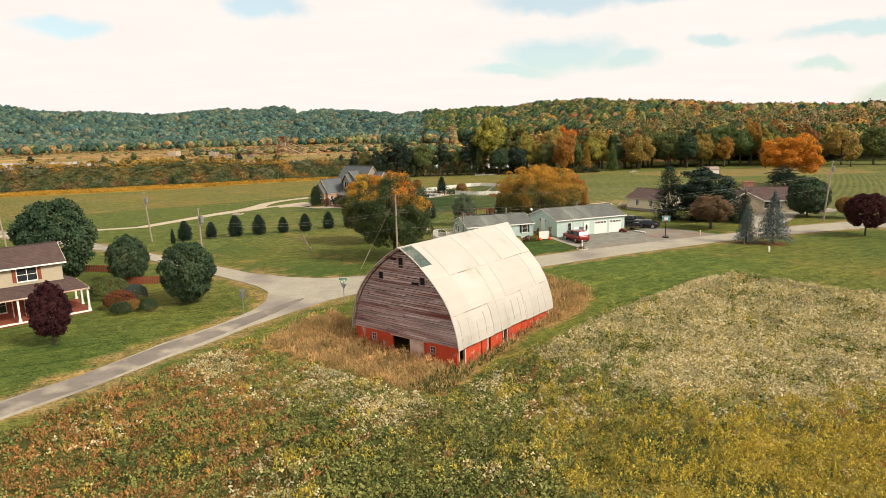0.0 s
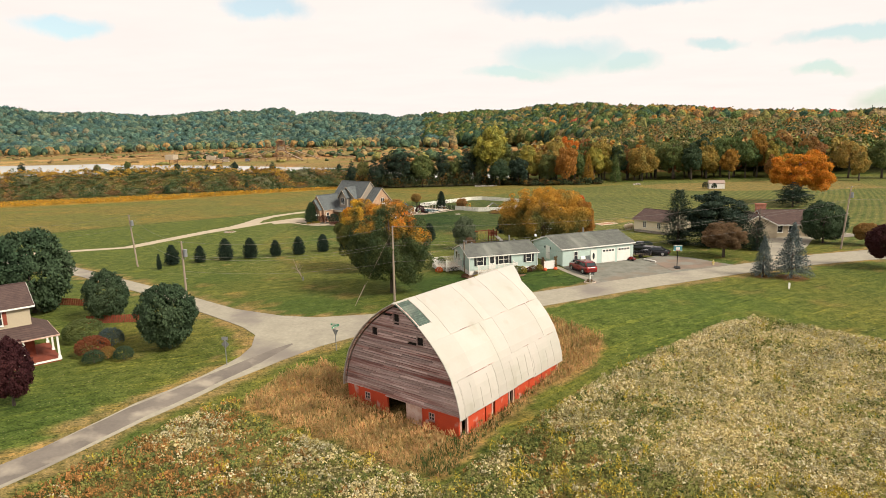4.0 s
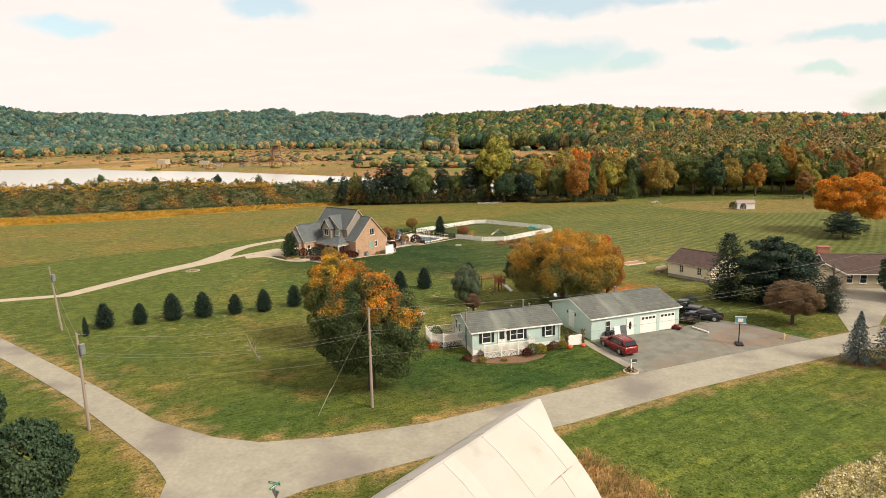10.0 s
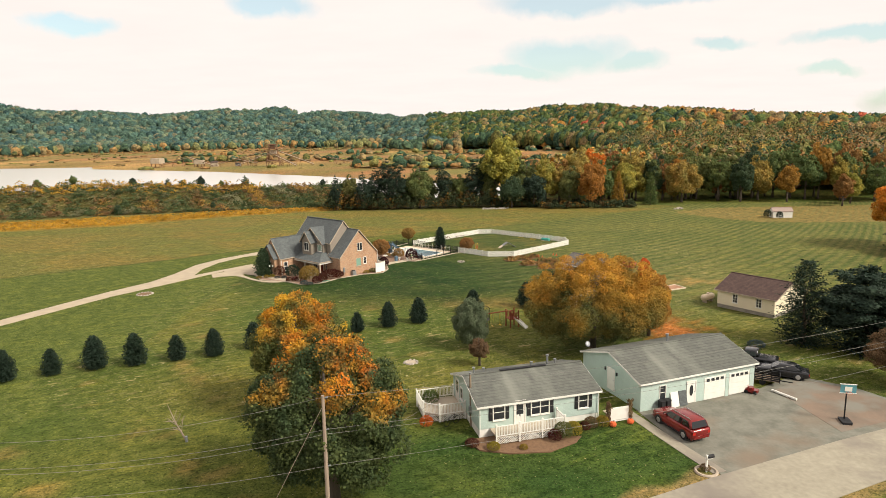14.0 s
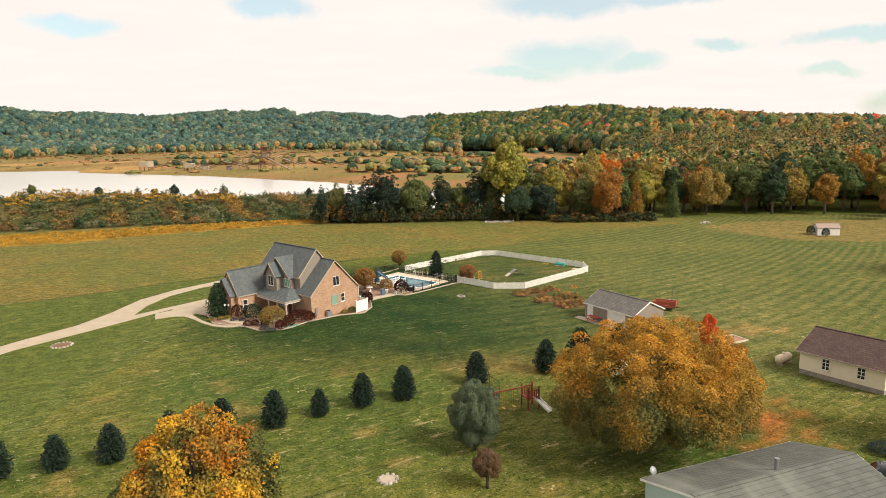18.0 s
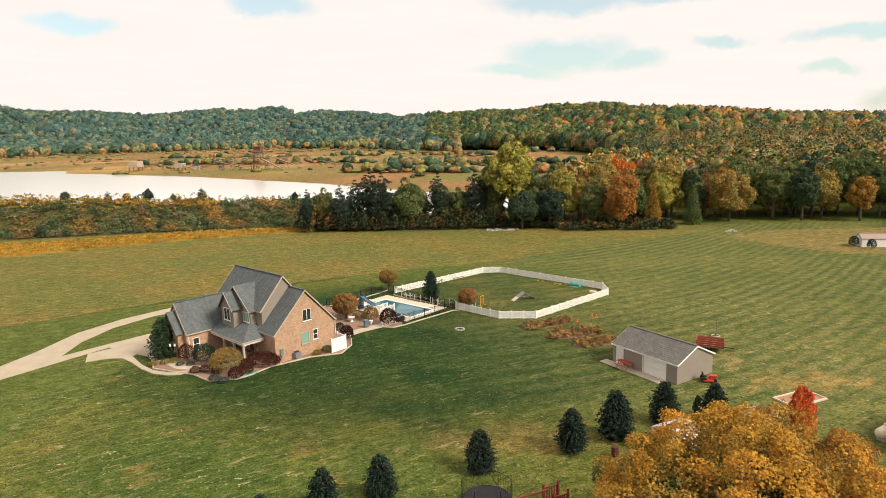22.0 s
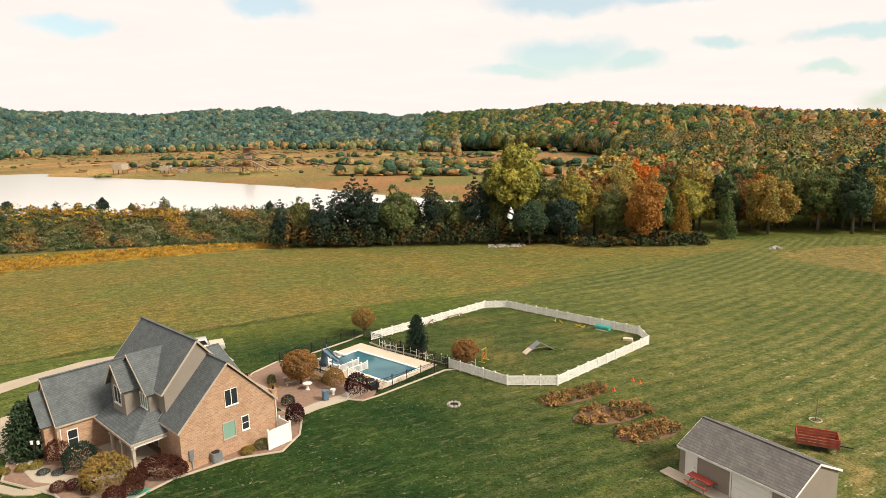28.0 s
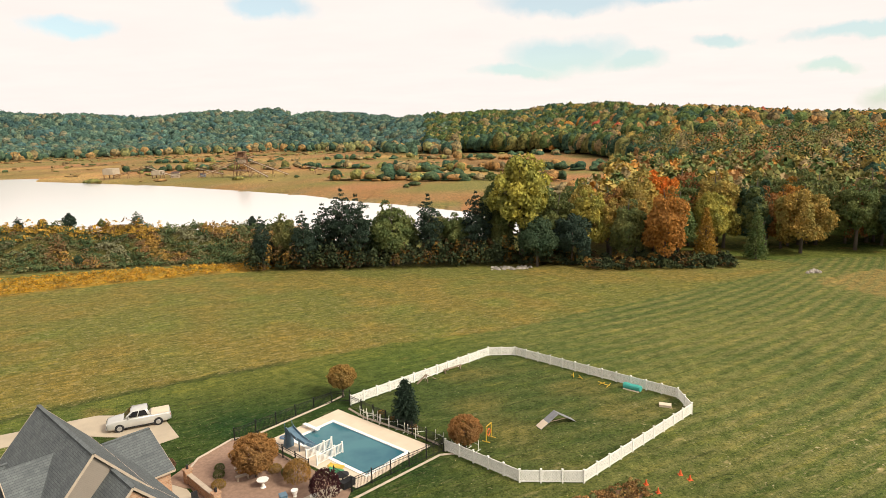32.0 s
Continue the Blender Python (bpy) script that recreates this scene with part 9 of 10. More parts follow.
# ---- utility poles and wires ----
def pole(x, y, h, lean, label, transformer=False, arm=False, r=0.13):
    t = thing("utility_pole", x, y, gz(x, y), 0, label, "utility pole", "utility poles")
    top = (lean[0], lean[1], h)
    part("pole", Shape().tube([(0, 0, -0.3), (lean[0] / 2, lean[1] / 2, h / 2), top], [r * 1.15, r, r * 0.72], 9), m_polewood, t)
    for k, zz in enumerate((h - 0.15, h - 2.2, h - 4.6)):
        part("insulator", Shape().tube([(lean[0] * zz / h + 0.1, lean[1], zz), (lean[0] * zz / h + 0.28, lean[1], zz + 0.05)], 0.05, 6), m_grey, t)
    if transformer:
        part("transformer", Shape().tube([(lean[0] * 0.85 + 0.35, 0, h - 1.9), (lean[0] * 0.85 + 0.35, 0, h - 1.0)], 0.24, 12), m_grey, t, "grey metal transformer can")
    return Vector((x + lean[0], y + lean[1], gz(x, y) + h))


tA = pole(-8.65, 98.3, 9.7, (0.1, 0), "weathered wooden utility pole beside a maple")
tB = pole(-33.5, 94.4, 9.0, (0.0, 0), "wooden utility pole by the road with a transformer", True)
tC = pole(-55.0, 124.8, 8.9, (-0.6, 0), "leaning brown utility pole with a transformer at the lawn's edge", True)
tD = pole(63.8, 126.4, 10.5, (0.9, 0), "tall wooden utility pole leaning by the road", True)
tE = pole(-81.0, 124.0, 7.5, (-0.6, 0), "far utility pole beside the road")
tF = pole(130.0, 146.0, 10.5, (0, 0), "far utility pole beside the road")


m_cable = mat("aged_cable", (0.20, 0.19, 0.17), (0.14, 0.13, 0.12), 0.6, bump=0)


def wire(a, b, sag, label="grey overhead wire between utility poles", r=0.0115):
    pts = [a.lerp(b, f) - Vector((0, 0, sag * 4 * f * (1 - f))) for f in np.linspace(0, 1, 15)]
    solid("overhead_wire", Shape().tube(pts, r, 4), m_cable, label, "wire", "overhead wires")


for dz, sag in ((0.1, 1.1), (2.2, 0.9), (2.5, 1.0), (4.6, 0.8)):
    wire(tA - Vector((0, 0, dz)), tB - Vector((0, 0, dz * 0.8)), sag)
    wire(tA - Vector((0, 0, dz)), tD - Vector((0, 0, dz)), sag * 1.5)
for dz in (0.1, 2.2):
    wire(tB - Vector((0, 0, dz)), tC - Vector((0, 0, dz)), 0.8)
    wire(tC - Vector((0, 0, dz)), tE - Vector((0, 0, dz)), 0.7)
    wire(tD - Vector((0, 0, dz)), tF - Vector((0, 0, dz)), 1.2)
wire(tA - Vector((0, 0, 4.0)), Vector((0.5, 113.6, gz(0, 113) + 4.6)), 0.5, "service wire from the pole to the mobile home")
solid("guy_wire", Shape().tube([tA - Vector((0, 0, 0.6)), Vector((-13.4, 96.6, 0))], 0.014, 5).tube([Vector((-13.4, 96.6, 0)), Vector((-13.4, 96.6, 0)).lerp(tA, 0.26)], 0.035, 6), m_polewood, "taut guy wire with a pale sleeve at the pole", "wire")
mast = thing("service_mast", 0.45, 113.6, gz(0, 113), 0, "wooden service mast with a meter beside the mobile home", "mast")
part("post", Shape().tube([(0, 0, -0.2), (0, 0, 4.7)], 0.09, 8), m_wood, mast)
part("meter", Shape().box(-0.18, -0.2, 1.2, 0.18, -0.08, 1.9, 0.03), m_grey, mast)
part("weatherhead", Shape().tube([(0, 0, 4.7), (0, 0, 4.9)], [0.06, 0.12], 8), m_grey, mast)

# ---- signs, mailbox, hoop ----
m_signgreen = mat("green_sign", (0.03, 0.26, 0.13), None, 0.4, bump=0)
ss = thing("street_sign", -13.0, 81.6, gz(-13.0, 81.6), 0, "green street name signs above the back of a triangular sign", "street sign")
part("post", Shape().box(-0.035, -0.035, -0.2, 0.035, 0.035, 2.75), m_grey, ss)
for ang, zz in ((-20, 2.62), (62, 2.42)):
    bl = part("name_blade", Shape().box(-0.48, -0.012, zz, 0.48, 0.012, zz + 0.18), m_signgreen, ss, at=pose(0, 0, 0, 0, 0, ang))
    part("lettering", Shape().box(-0.34, -0.016, zz + 0.06, 0.1, 0.016, zz + 0.12).box(0.16, -0.016, zz + 0.06, 0.34, 0.016, zz + 0.12), m_vinyl, bl, "plain white bars")
part("sign_plate", Shape().prism([(0.46 * math.cos(-math.pi / 2 + k * 2.0944), 0.46 * math.sin(-math.pi / 2 + k * 2.0944)) for k in range(3)], -0.01, 0.01), m_grey, ss, "grey back of a triangular sign", at=pose(0, 0.05, 1.95, 90, 0, 150))
ws_ = thing("road_sign", -23.0, 78.2, gz(-23.0, 78.2), 0, "small road sign seen from behind on a metal post", "road sign")
part("post", Shape().box(-0.03, -0.03, -0.2, 0.03, 0.03, 2.5), m_grey, ws_)
part("plate", Shape().prism([(0, -0.42), (0.42, 0), (0, 0.42), (-0.42, 0)], -0.01, 0.01), m_grey, ws_, at=pose(0, 0.04, 2.1, 90, 0, 170))
part("plate", Shape().box(-0.3, 0.03, 2.5, 0.3, 0.05, 2.85), m_grey, ws_)
mb = thing("mailbox", 17.7, 106.2, 0.0, 20, "black mailbox on a white post in a stone ring", "mailbox")
part("post", Shape().box(-0.06, -0.06, -0.2, 0.06, 0.06, 1.35).box(-0.06, -0.06, 1.0, 0.5, 0.06, 1.1), m_white, mb)
part("box", Shape().sweep([(-0.11, 1.1), (0.11, 1.1), (0.11, 1.22), (0.06, 1.32), (-0.06, 1.32), (-0.11, 1.22)], "x", 0.05, 0.6), m_black, mb)
part("ring", Shape().tube([(0.75 * math.cos(a), 0.75 * math.sin(a), 0.05) for a in np.linspace(0, 6.283, 15)], 0.12, 6, False), m_kerb, mb, "pale concrete ring")
bush(17.7, 106.4, 0.4, 0.45, m_brownleaf, "low brown plants in the mailbox ring", 1)
bh = thing("basketball_hoop", 32.4, 114.3, gz(32, 114) + 0.03, -12, "portable basketball hoop with a teal backboard", "basketball hoop")
part("pole", Shape().tube([(0, 0, 0.1), (0, 0, 2.9)], 0.06, 8), m_iron, bh)
part("base", Shape().box(-0.4, -0.9, 0, 0.4, 0.35, 0.2, 0.08), m_black, bh)
part("backboard", Shape().box(-0.6, -0.32, 2.65, 0.6, -0.28, 3.4), mat("teal_board", (0.12, 0.32, 0.38), None, 0.3, bump=0), bh)
part("board_frame", Shape().box(-0.64, -0.34, 2.61, 0.64, -0.26, 2.66).box(-0.64, -0.34, 3.39, 0.64, -0.26, 3.44).box(-0.28, -0.335, 2.8, 0.28, -0.325, 3.2), m_vinyl, bh)
part("arm", Shape().beam((0, 0, 2.9), (0, -0.28, 3.0), 0.06, 0.06), m_iron, bh)
part("rim", Shape().tube([(0.23 * math.cos(a), -0.58 + 0.23 * math.sin(a), 2.75) for a in np.linspace(0, 6.283, 15)], 0.015, 5, False), m_orangepl, bh)
solid("white_pipe", Shape().tube([(29.3, 120.6, 0.14), (30.5, 118.4, 0.14)], 0.12, 8), m_vinyl, "white plastic pipe lying on the gravel", "pipe", at=pose(0, 0, gz(30, 119) + 0.03))
hyd = thing("fire_hydrant", 38.4, 115.8, gz(38, 116), 0, "pale yellow fire hydrant by the road", "fire hydrant")
part("barrel", Shape().tube([(0, 0, 0), (0, 0, 0.08), (0, 0, 0.6), (0, 0, 0.78)], [0.18, 0.13, 0.13, 0.05], 10), mat("hydrant_yellow", (0.60, 0.50, 0.22), None, 0.5, bump=0), hyd)
part("nozzle", Shape().tube([(-0.2, 0, 0.45), (0.2, 0, 0.45)], 0.06, 8), m_yel, hyd)
solid("marker_post", Shape().box(-0.1, -0.1, 0, 0.1, 0.1, 0.5, 0.03).box(-0.1, -0.1, 0.5, 0.1, 0.1, 0.75, 0.03), m_vinyl, "short white marker post on the lawn", "post", at=pose(42.0, 100.5, 0))
for k, (x, y, mm, nm) in enumerate(((3.6, -0.35, m_white, "white"), (4.5, -0.35, m_slate, "dark grey"))):
    solid("leaning_board", Shape().box(-0.42, -0.03, 0, 0.42, 0.03, 1.35), mm, f"{nm} board leaning on the garage wall", "board", "leaning boards", at=pose(15.5, 115.8, gz(17, 117), 0, 0, 21.9) @ pose(x, y, 0, -14, 0, 0))
for x in (2.0, 2.6):
    b = thing("trash_bin", 15.5 + x * 0.93 + 0.14, 115.8 + x * 0.37 - 0.4, gz(17, 116.5), 21.9, "black wheeled trash bin by the garage wall", "bin", "trash bins")
    part("body", Shape().box(-0.25, -0.25, 0.02, 0.25, 0.25, 0.9, 0.05), m_black, b)
    part("lid", Shape().box(-0.27, -0.28, 0.9, 0.27, 0.28, 0.97, 0.05), m_black, b)
# trellis with corn shocks, pumpkins and plants between home and garage
gt = thing("garden_gate", 13.2, 114.0, gz(13, 114), 18, "white board gate with dried corn shocks", "gate")
part("board", Shape().box(-0.9, -0.04, 0.1, 0.9, 0.04, 1.35), m_white, gt)
part("step", Shape().box(-0.3, 0.4, -0.1, 1.6, 2.2, 0.12), m_concrete2, gt)
for sx in (-1.05, 1.05):
    rngc = np.random.default_rng(int(sx * 10 + 30))
    c = np.stack([sx + rngc.normal(0, 0.1, 120), rngc.normal(0, 0.1, 120), rngc.uniform(0.1, 1.9, 120)], 1)
    part("corn_shock", array_mesh("corn_shock", leaves(c, np.array([[0, 0, 1.0]]) + rngc.normal(0, 0.35, c.shape), 0.45, rngc, 0.25), m_brownleaf), None, gt)
for x, y in ((12.5, 113.2), (14.1, 113.7)):
    p = thing("pumpkin", x, y, gz(x, y) - 0.02, 0, "orange pumpkin beside the white gate", "pumpkin", "pumpkins")
    part("fruit", Shape().tube([(0, 0, 0.0), (0, 0, 0.08), (0, 0, 0.24), (0, 0, 0.4), (0, 0, 0.46)], [0.12, 0.26, 0.31, 0.24, 0.08], 12), m_orangepl, p)
    part("stalk", Shape().tube([(0, 0, 0.44), (0.03, 0, 0.56)], 0.03, 5), m_bark, p)
for k, (x, y, r, h, m, lb) in enumerate([(2.2, 109.6, 0.55, 0.6, m_yellowbush, "yellow-green clump in the flower bed"), (0.5, 110.2, 0.6, 0.6, m_burgundy, "dark red clump at the home's corner"), (4.6, 109.6, 0.35, 0.4, m_yellowbush, "small yellow flowers in the bed"), (8.0, 111.4, 0.8, 1.3, m_mixed, "tall green perennials by the porch"), (8.9, 111.8, 0.75, 1.1, m_yellowbush, "yellow flowering clump by the porch"), (7.3, 111.0, 0.6, 0.9, m_burgundy, "rust flowering clump by the porch"),
                                               (10.6, 113.0, 0.6, 0.9, m_brownleaf, "brown perennials by the home"), (11.6, 113.2, 0.6, 0.9, m_yellowbush, "yellow ornamental grass clump in the bed"), (10.0, 112.6, 0.5, 0.7, m_burgundy, "dark red clump by the home"), (-3.2, 117.6, 0.8, 1.6, m_mixed, "green shrub beside the deck"), (-3.4, 113.8, 0.6, 0.9, m_orange, "orange-leaved shrub beside the deck"), (33.5, 133.2, 1.0, 0.8, m_white and m_bluebush, "pale grey-green bush on the lawn")]):
    bush(x, y, r, h, m, lb, k)
solid("bicycle", Shape().tube([(0.34 * math.cos(a), 0, 0.35 + 0.34 * math.sin(a)) for a in np.linspace(0, 6.283, 17)], 0.03, 5, False).tube([(1.05 + 0.34 * math.cos(a), 0, 0.35 + 0.34 * math.sin(a)) for a in np.linspace(0, 6.283, 17)], 0.03, 5, False).tube([(0, 0, 0.35), (0.35, 0, 0.85), (0.85, 0, 0.85), (1.05, 0, 0.35)], 0.025, 5).tube([(0.35, 0, 0.85), (0.5, 0, 0.3), (0.85, 0, 0.85)], 0.025, 5), m_iron, "dark bicycle leaning by the side deck", "bicycle", at=pose(-1.6, 113.6, gz(-1, 113.6), 0, 0, 40))

# ---- back lawn ----
ps = thing("play_set", 5.2, 142.0, 0, 25, "red wooden swing set with a white slide", "play set")
for x in (0.6, 1.8):
    for y in (-0.6, 0.6):
        part("leg", Shape().box(x - 0.06, y - 0.06, -0.1, x + 0.06, y + 0.06, 2.3), m_redwood, ps)
part("platform", Shape().box(0.55, -0.65, 1.1, 1.85, 0.65, 1.2), m_redwood, ps)
for y in (-0.63, 0.63):
    for k in range(6):
        part("slat", Shape().box(0.66 + k * 0.2, y - 0.02, 1.2, 0.76 + k * 0.2, y + 0.02, 1.9), m_redwood, ps)
    part("rail", Shape().box(0.54, y - 0.03, 1.9, 1.86, y + 0.03, 2.0), m_redwood, ps)
part("beam", Shape().beam((0.6, 0, 2.2), (-2.6, 0, 2.2), 0.1, 0.12), m_redwood, ps)
part("frame_leg", Shape().beam((-2.6, 0, 2.2), (-2.9, -0.8, 0), 0.09, 0.09).beam((-2.6, 0, 2.2), (-2.9, 0.8, 0), 0.09, 0.09), m_redwood, ps)
for x in (-0.6, -1.7):
    part("swing", Shape().tube([(x, -0.2, 2.15), (x, -0.2, 0.5)], 0.012, 4).tube([(x, 0.2, 2.15), (x, 0.2, 0.5)], 0.012, 4).box(x - 0.1, -0.25, 0.46, x + 0.1, 0.25, 0.5), m_yel, ps)
part("slide", Shape().slab([(1.85, -0.3, 1.2), (3.6, -0.3, 0.15), (3.6, 0.3, 0.15), (1.85, 0.3, 1.2)], 0.05).beam((1.85, -0.3, 1.28), (3.6, -0.3, 0.23), 0.04, 0.16).beam((1.85, 0.3, 1.28), (3.6, 0.3, 0.23), 0.04, 0.16), m_vinyl, ps, "white plastic slide", at=pose(0, 0, 0, 0, 0, -65) @ Matrix.Translation((-0.9, 1.2, 0)))
tp = thing("trampoline", 1.6, 143.6, 0, 0, "round trampoline with a black net enclosure", "trampoline")
part("mat", Shape().prism([(1.7 * math.cos(a), 1.7 * math.sin(a)) for a in np.linspace(0, 6.283, 25)[:-1]], 0.68, 0.72), m_black, tp)
part("frame", Shape().tube([(1.75 * math.cos(a), 1.75 * math.sin(a), 0.7) for a in np.linspace(0, 6.283, 25)], 0.04, 6, False), m_iron, tp)
for a in np.linspace(0, 6.283, 7)[:-1]:
    part("pole", Shape().tube([(1.78 * math.cos(a), 1.78 * math.sin(a), 0), (1.78 * math.cos(a), 1.78 * math.sin(a), 2.2), (0.9 * math.cos(a), 0.9 * math.sin(a), 2.75), (0, 0, 2.9)], 0.025, 5), m_iron, tp)
net = Shape()
for zz in np.linspace(0.9, 2.2, 9):
    net.tube([(1.76 * math.cos(a), 1.76 * math.sin(a), zz) for a in np.linspace(0, 6.283, 25)], 0.006, 3, False)
for a in np.linspace(0, 6.283, 49)[:-1]:
    net.tube([(1.76 * math.cos(a), 1.76 * math.sin(a), 0.75), (1.76 * math.cos(a), 1.76 * math.sin(a), 2.2)], 0.006, 3)
part("net", net, m_iron, tp)


def stone_ring(x, y, r, n, label, fill=None, category="fire pit", name="fire_pit", size=0.2):
    t = thing(name, x, y, gz(x, y), 0, label, category)
    rs = random.Random(int(x * 7 + y))
    for k in range(n):
        a = 6.283 * k / n
        part("stone", Shape().dome(0, 0, -0.05, size * rs.uniform(0.8, 1.2), size * rs.uniform(0.8, 1.2), size * rs.uniform(0.9, 1.3), k, 4, 7, 0.15), m_stone, t, at=pose(r * math.cos(a) + rs.uniform(-0.05, 0.05), r * math.sin(a), 0, 0, 0, rs.uniform(0, 360)))
    if fill:
        part("fill", Shape().prism([(r * 0.9 * math.cos(a), r * 0.9 * math.sin(a)) for a in np.linspace(0, 6.283, 17)[:-1]], -0.1, 0.05), fill, t)
    return t


stone_ring(-6.0, 129.6, 0.7, 11, "ring of pale stones and firewood on the lawn", m_kerb)
stone_ring(-0.4, 185.2, 0.55, 10, "small stone fire pit on the lawn", m_dark)
stone_ring(27.7, 158.4, 1.25, 18, "stone-ringed flower bed with rusty plants", m_mulch, "flower bed", "stone_ring")
stone_ring(-52.7, 162.8, 1.2, 16, "stone-ringed bed beside the driveway", m_mulch, "flower bed", "stone_ring")
bush(27.7, 158.4, 0.8, 0.5, m_ornamental, "low rusty plants in a stone ring", 3)
sb = thing("sandbox", 32.7, 161.4, 0, 25, "timber-framed sandbox of reddish sand", "sandbox")
part("sand", Shape().box(-2.1, -1.1, -0.1, 2.1, 1.1, 0.06), mat("red_sand", (0.36, 0.20, 0.12), None, 0.95), sb)
for x0, y0, x1, y1 in ((-2.25, -1.25, 2.25, -1.1), (-2.25, 1.1, 2.25, 1.25), (-2.25, -1.1, -2.1, 1.1), (2.1, -1.1, 2.25, 1.1)):
    part("timber", Shape().box(x0, y0, -0.1, x1, y1, 0.16), m_deck, sb)
pt = thing("picnic_table", 18.0, 170.0, 0.06, -55, "red picnic table beside the workshop door", "picnic table")
m_picnic = mat("red_picnic_paint", (0.36, 0.055, 0.035), (0.27, 0.045, 0.03), 0.7)
for k in range(4):
    part("top_board", Shape().box(-0.95, -0.36 + k * 0.185, 0.72, 0.95, -0.2 + k * 0.185, 0.76), m_picnic, pt)
for y in (-0.75, 0.6):
    part("seat", Shape().box(-0.95, y, 0.42, 0.95, y + 0.16, 0.46), m_picnic, pt)
for x in (-0.65, 0.65):
    part("leg", Shape().beam((x, -0.7, 0), (x, -0.2, 0.72), 0.06, 0.08).beam((x, 0.7, 0), (x, 0.2, 0.72), 0.06, 0.08).beam((x, -0.75, 0.4), (x, 0.75, 0.4), 0.05, 0.08), m_wood, pt)
ts = thing("garden_shed", 17.4, 151.9, 0, 30, "small white barn-shaped garden shed among firs", "shed")
ring_ = [(-1.15, 0), (1.15, 0), (1.15, 1.5), (0.85, 2.0), (0, 2.35), (-0.85, 2.0), (-1.15, 1.5)]
part("walls", Shape().sweep(ring_[:], "x", -1.6, 1.6), m_white, ts)
for a, b in zip(ring_[2:6], ring_[3:7]):
    part("roof_sheet", Shape().slab([(-1.75, a[0], a[1] + 0.03), (-1.75, b[0], b[1] + 0.03), (1.75, b[0], b[1] + 0.03), (1.75, a[0], a[1] + 0.03)][::-1], 0.04), mat("pale_metal", (0.55, 0.53, 0.49), (0.47, 0.45, 0.41), 0.5, 0.2), ts)
part("door", Shape().box(-1.64, -0.5, 0.05, -1.6, 0.5, 1.7), m_vinyl, ts)
solid("barrel", Shape().tube([(0, 0, 0), (0, 0, 0.3), (0, 0, 0.6), (0, 0, 0.9)], [0.27, 0.3, 0.3, 0.27], 12), mat("dark_red_barrel", (0.10, 0.03, 0.03), None, 0.6), "dark rusty burn barrel on the lawn", "barrel", at=pose(12.3, 150.6, 0))
tk = thing("propane_tank", 35.6, 153.3, 0, 35, "cream propane tank on short legs", "propane tank")
m_tank = mat("cream_tank_paint", (0.68, 0.56, 0.40), (0.60, 0.48, 0.34), 0.5)
part("vessel", Shape().tube([(-1.3, 0, 0.72), (-1.2, 0, 0.72), (-0.95, 0, 0.72), (0.95, 0, 0.72), (1.2, 0, 0.72), (1.3, 0, 0.72)], [0.12, 0.34, 0.47, 0.47, 0.34, 0.12], 14), m_tank, tk, smooth=True)
part("dome", Shape().tube([(0, 0, 1.15), (0, 0, 1.35)], 0.18, 10), m_tank, tk)
for x in (-0.7, 0.7):
    part("leg", Shape().box(x - 0.08, -0.35, -0.05, x + 0.08, 0.35, 0.32), m_kerb, tk)
st_ = thing("young_tree", 32.2, 180.8, 0, 0, "thin staked sapling in a stone ring", "tree")
part("trunk", Shape().tube([(0, 0, 0), (0.05, 0, 2.4)], [0.04, 0.015], 6).tube([(0, 0, 1.2), (0.4, 0.1, 1.9)], 0.012, 4).tube([(0, 0, 1.4), (-0.4, -0.1, 2.1)], 0.012, 4), m_bark, st_)
part("ring", Shape().tube([(0.5 * math.cos(a), 0.5 * math.sin(a), 0.04) for a in np.linspace(0, 6.283, 13)], 0.07, 5, False), m_kerb, st_)
sap = thing("young_tree", -23.5, 111.5, gz(-23.5, 111.5), 0, "thin leaning bare sapling on the lawn", "tree")
part("trunk", trunk_shape(12, 3.6, 0.07, 1.7, 12, 0.25), m_polewood, sap, at=pose(0, 0, 0, 0, -22, 0))
part("guard", Shape().tube([(0, 0, 0), (0, 0, 0.5)], 0.12, 8), m_grey, sap)
# vegetable patches
for k, (x, y, lx, ly, rz) in enumerate([(11.6, 186.6, 3.4, 1.0, 28), (14.4, 182.6, 3.6, 1.5, 22), (16.8, 178.8, 3.0, 1.2, 22)]):
    r = np.random.default_rng(60 + k)
    n = 110
    a, b = r.uniform(-lx, lx, n), r.uniform(-ly, ly, n)
    ca, sa = math.cos(radians(rz)), math.sin(radians(rz))
    woods("vegetable_patch", x + a * ca - b * sa, y + a * sa + b * ca, r.uniform(0.3, 0.9, n), r.uniform(0.3, 0.55, n), pick(r, n, [(0.34, 0.18, 0.07), (0.26, 0.15, 0.06), (0.12, 0.13, 0.05), (0.38, 0.23, 0.08)], [3, 2, 1.2, 1.4]), 44, 0.15, 70 + k, "withered rusty plants in a vegetable patch")
    solid("garden_soil", Shape().prism([(lx * 1.08 * math.cos(q) * (1 + 0.06 * math.sin(3 * q)), ly * 1.2 * math.sin(q)) for q in np.linspace(0, 6.283, 25)[:-1]], -0.1, 0.04), m_mulch, "dark garden soil under withered plants", "soil", kind="structure", at=pose(x, y, 0, 0, 0, rz))
# stones at the meadow's edge
rk = random.Random(77)
pile = thing("rock_pile", 11.0, 272.0, 0, 0, "heap of pale field stones at the meadow's edge", "rocks")
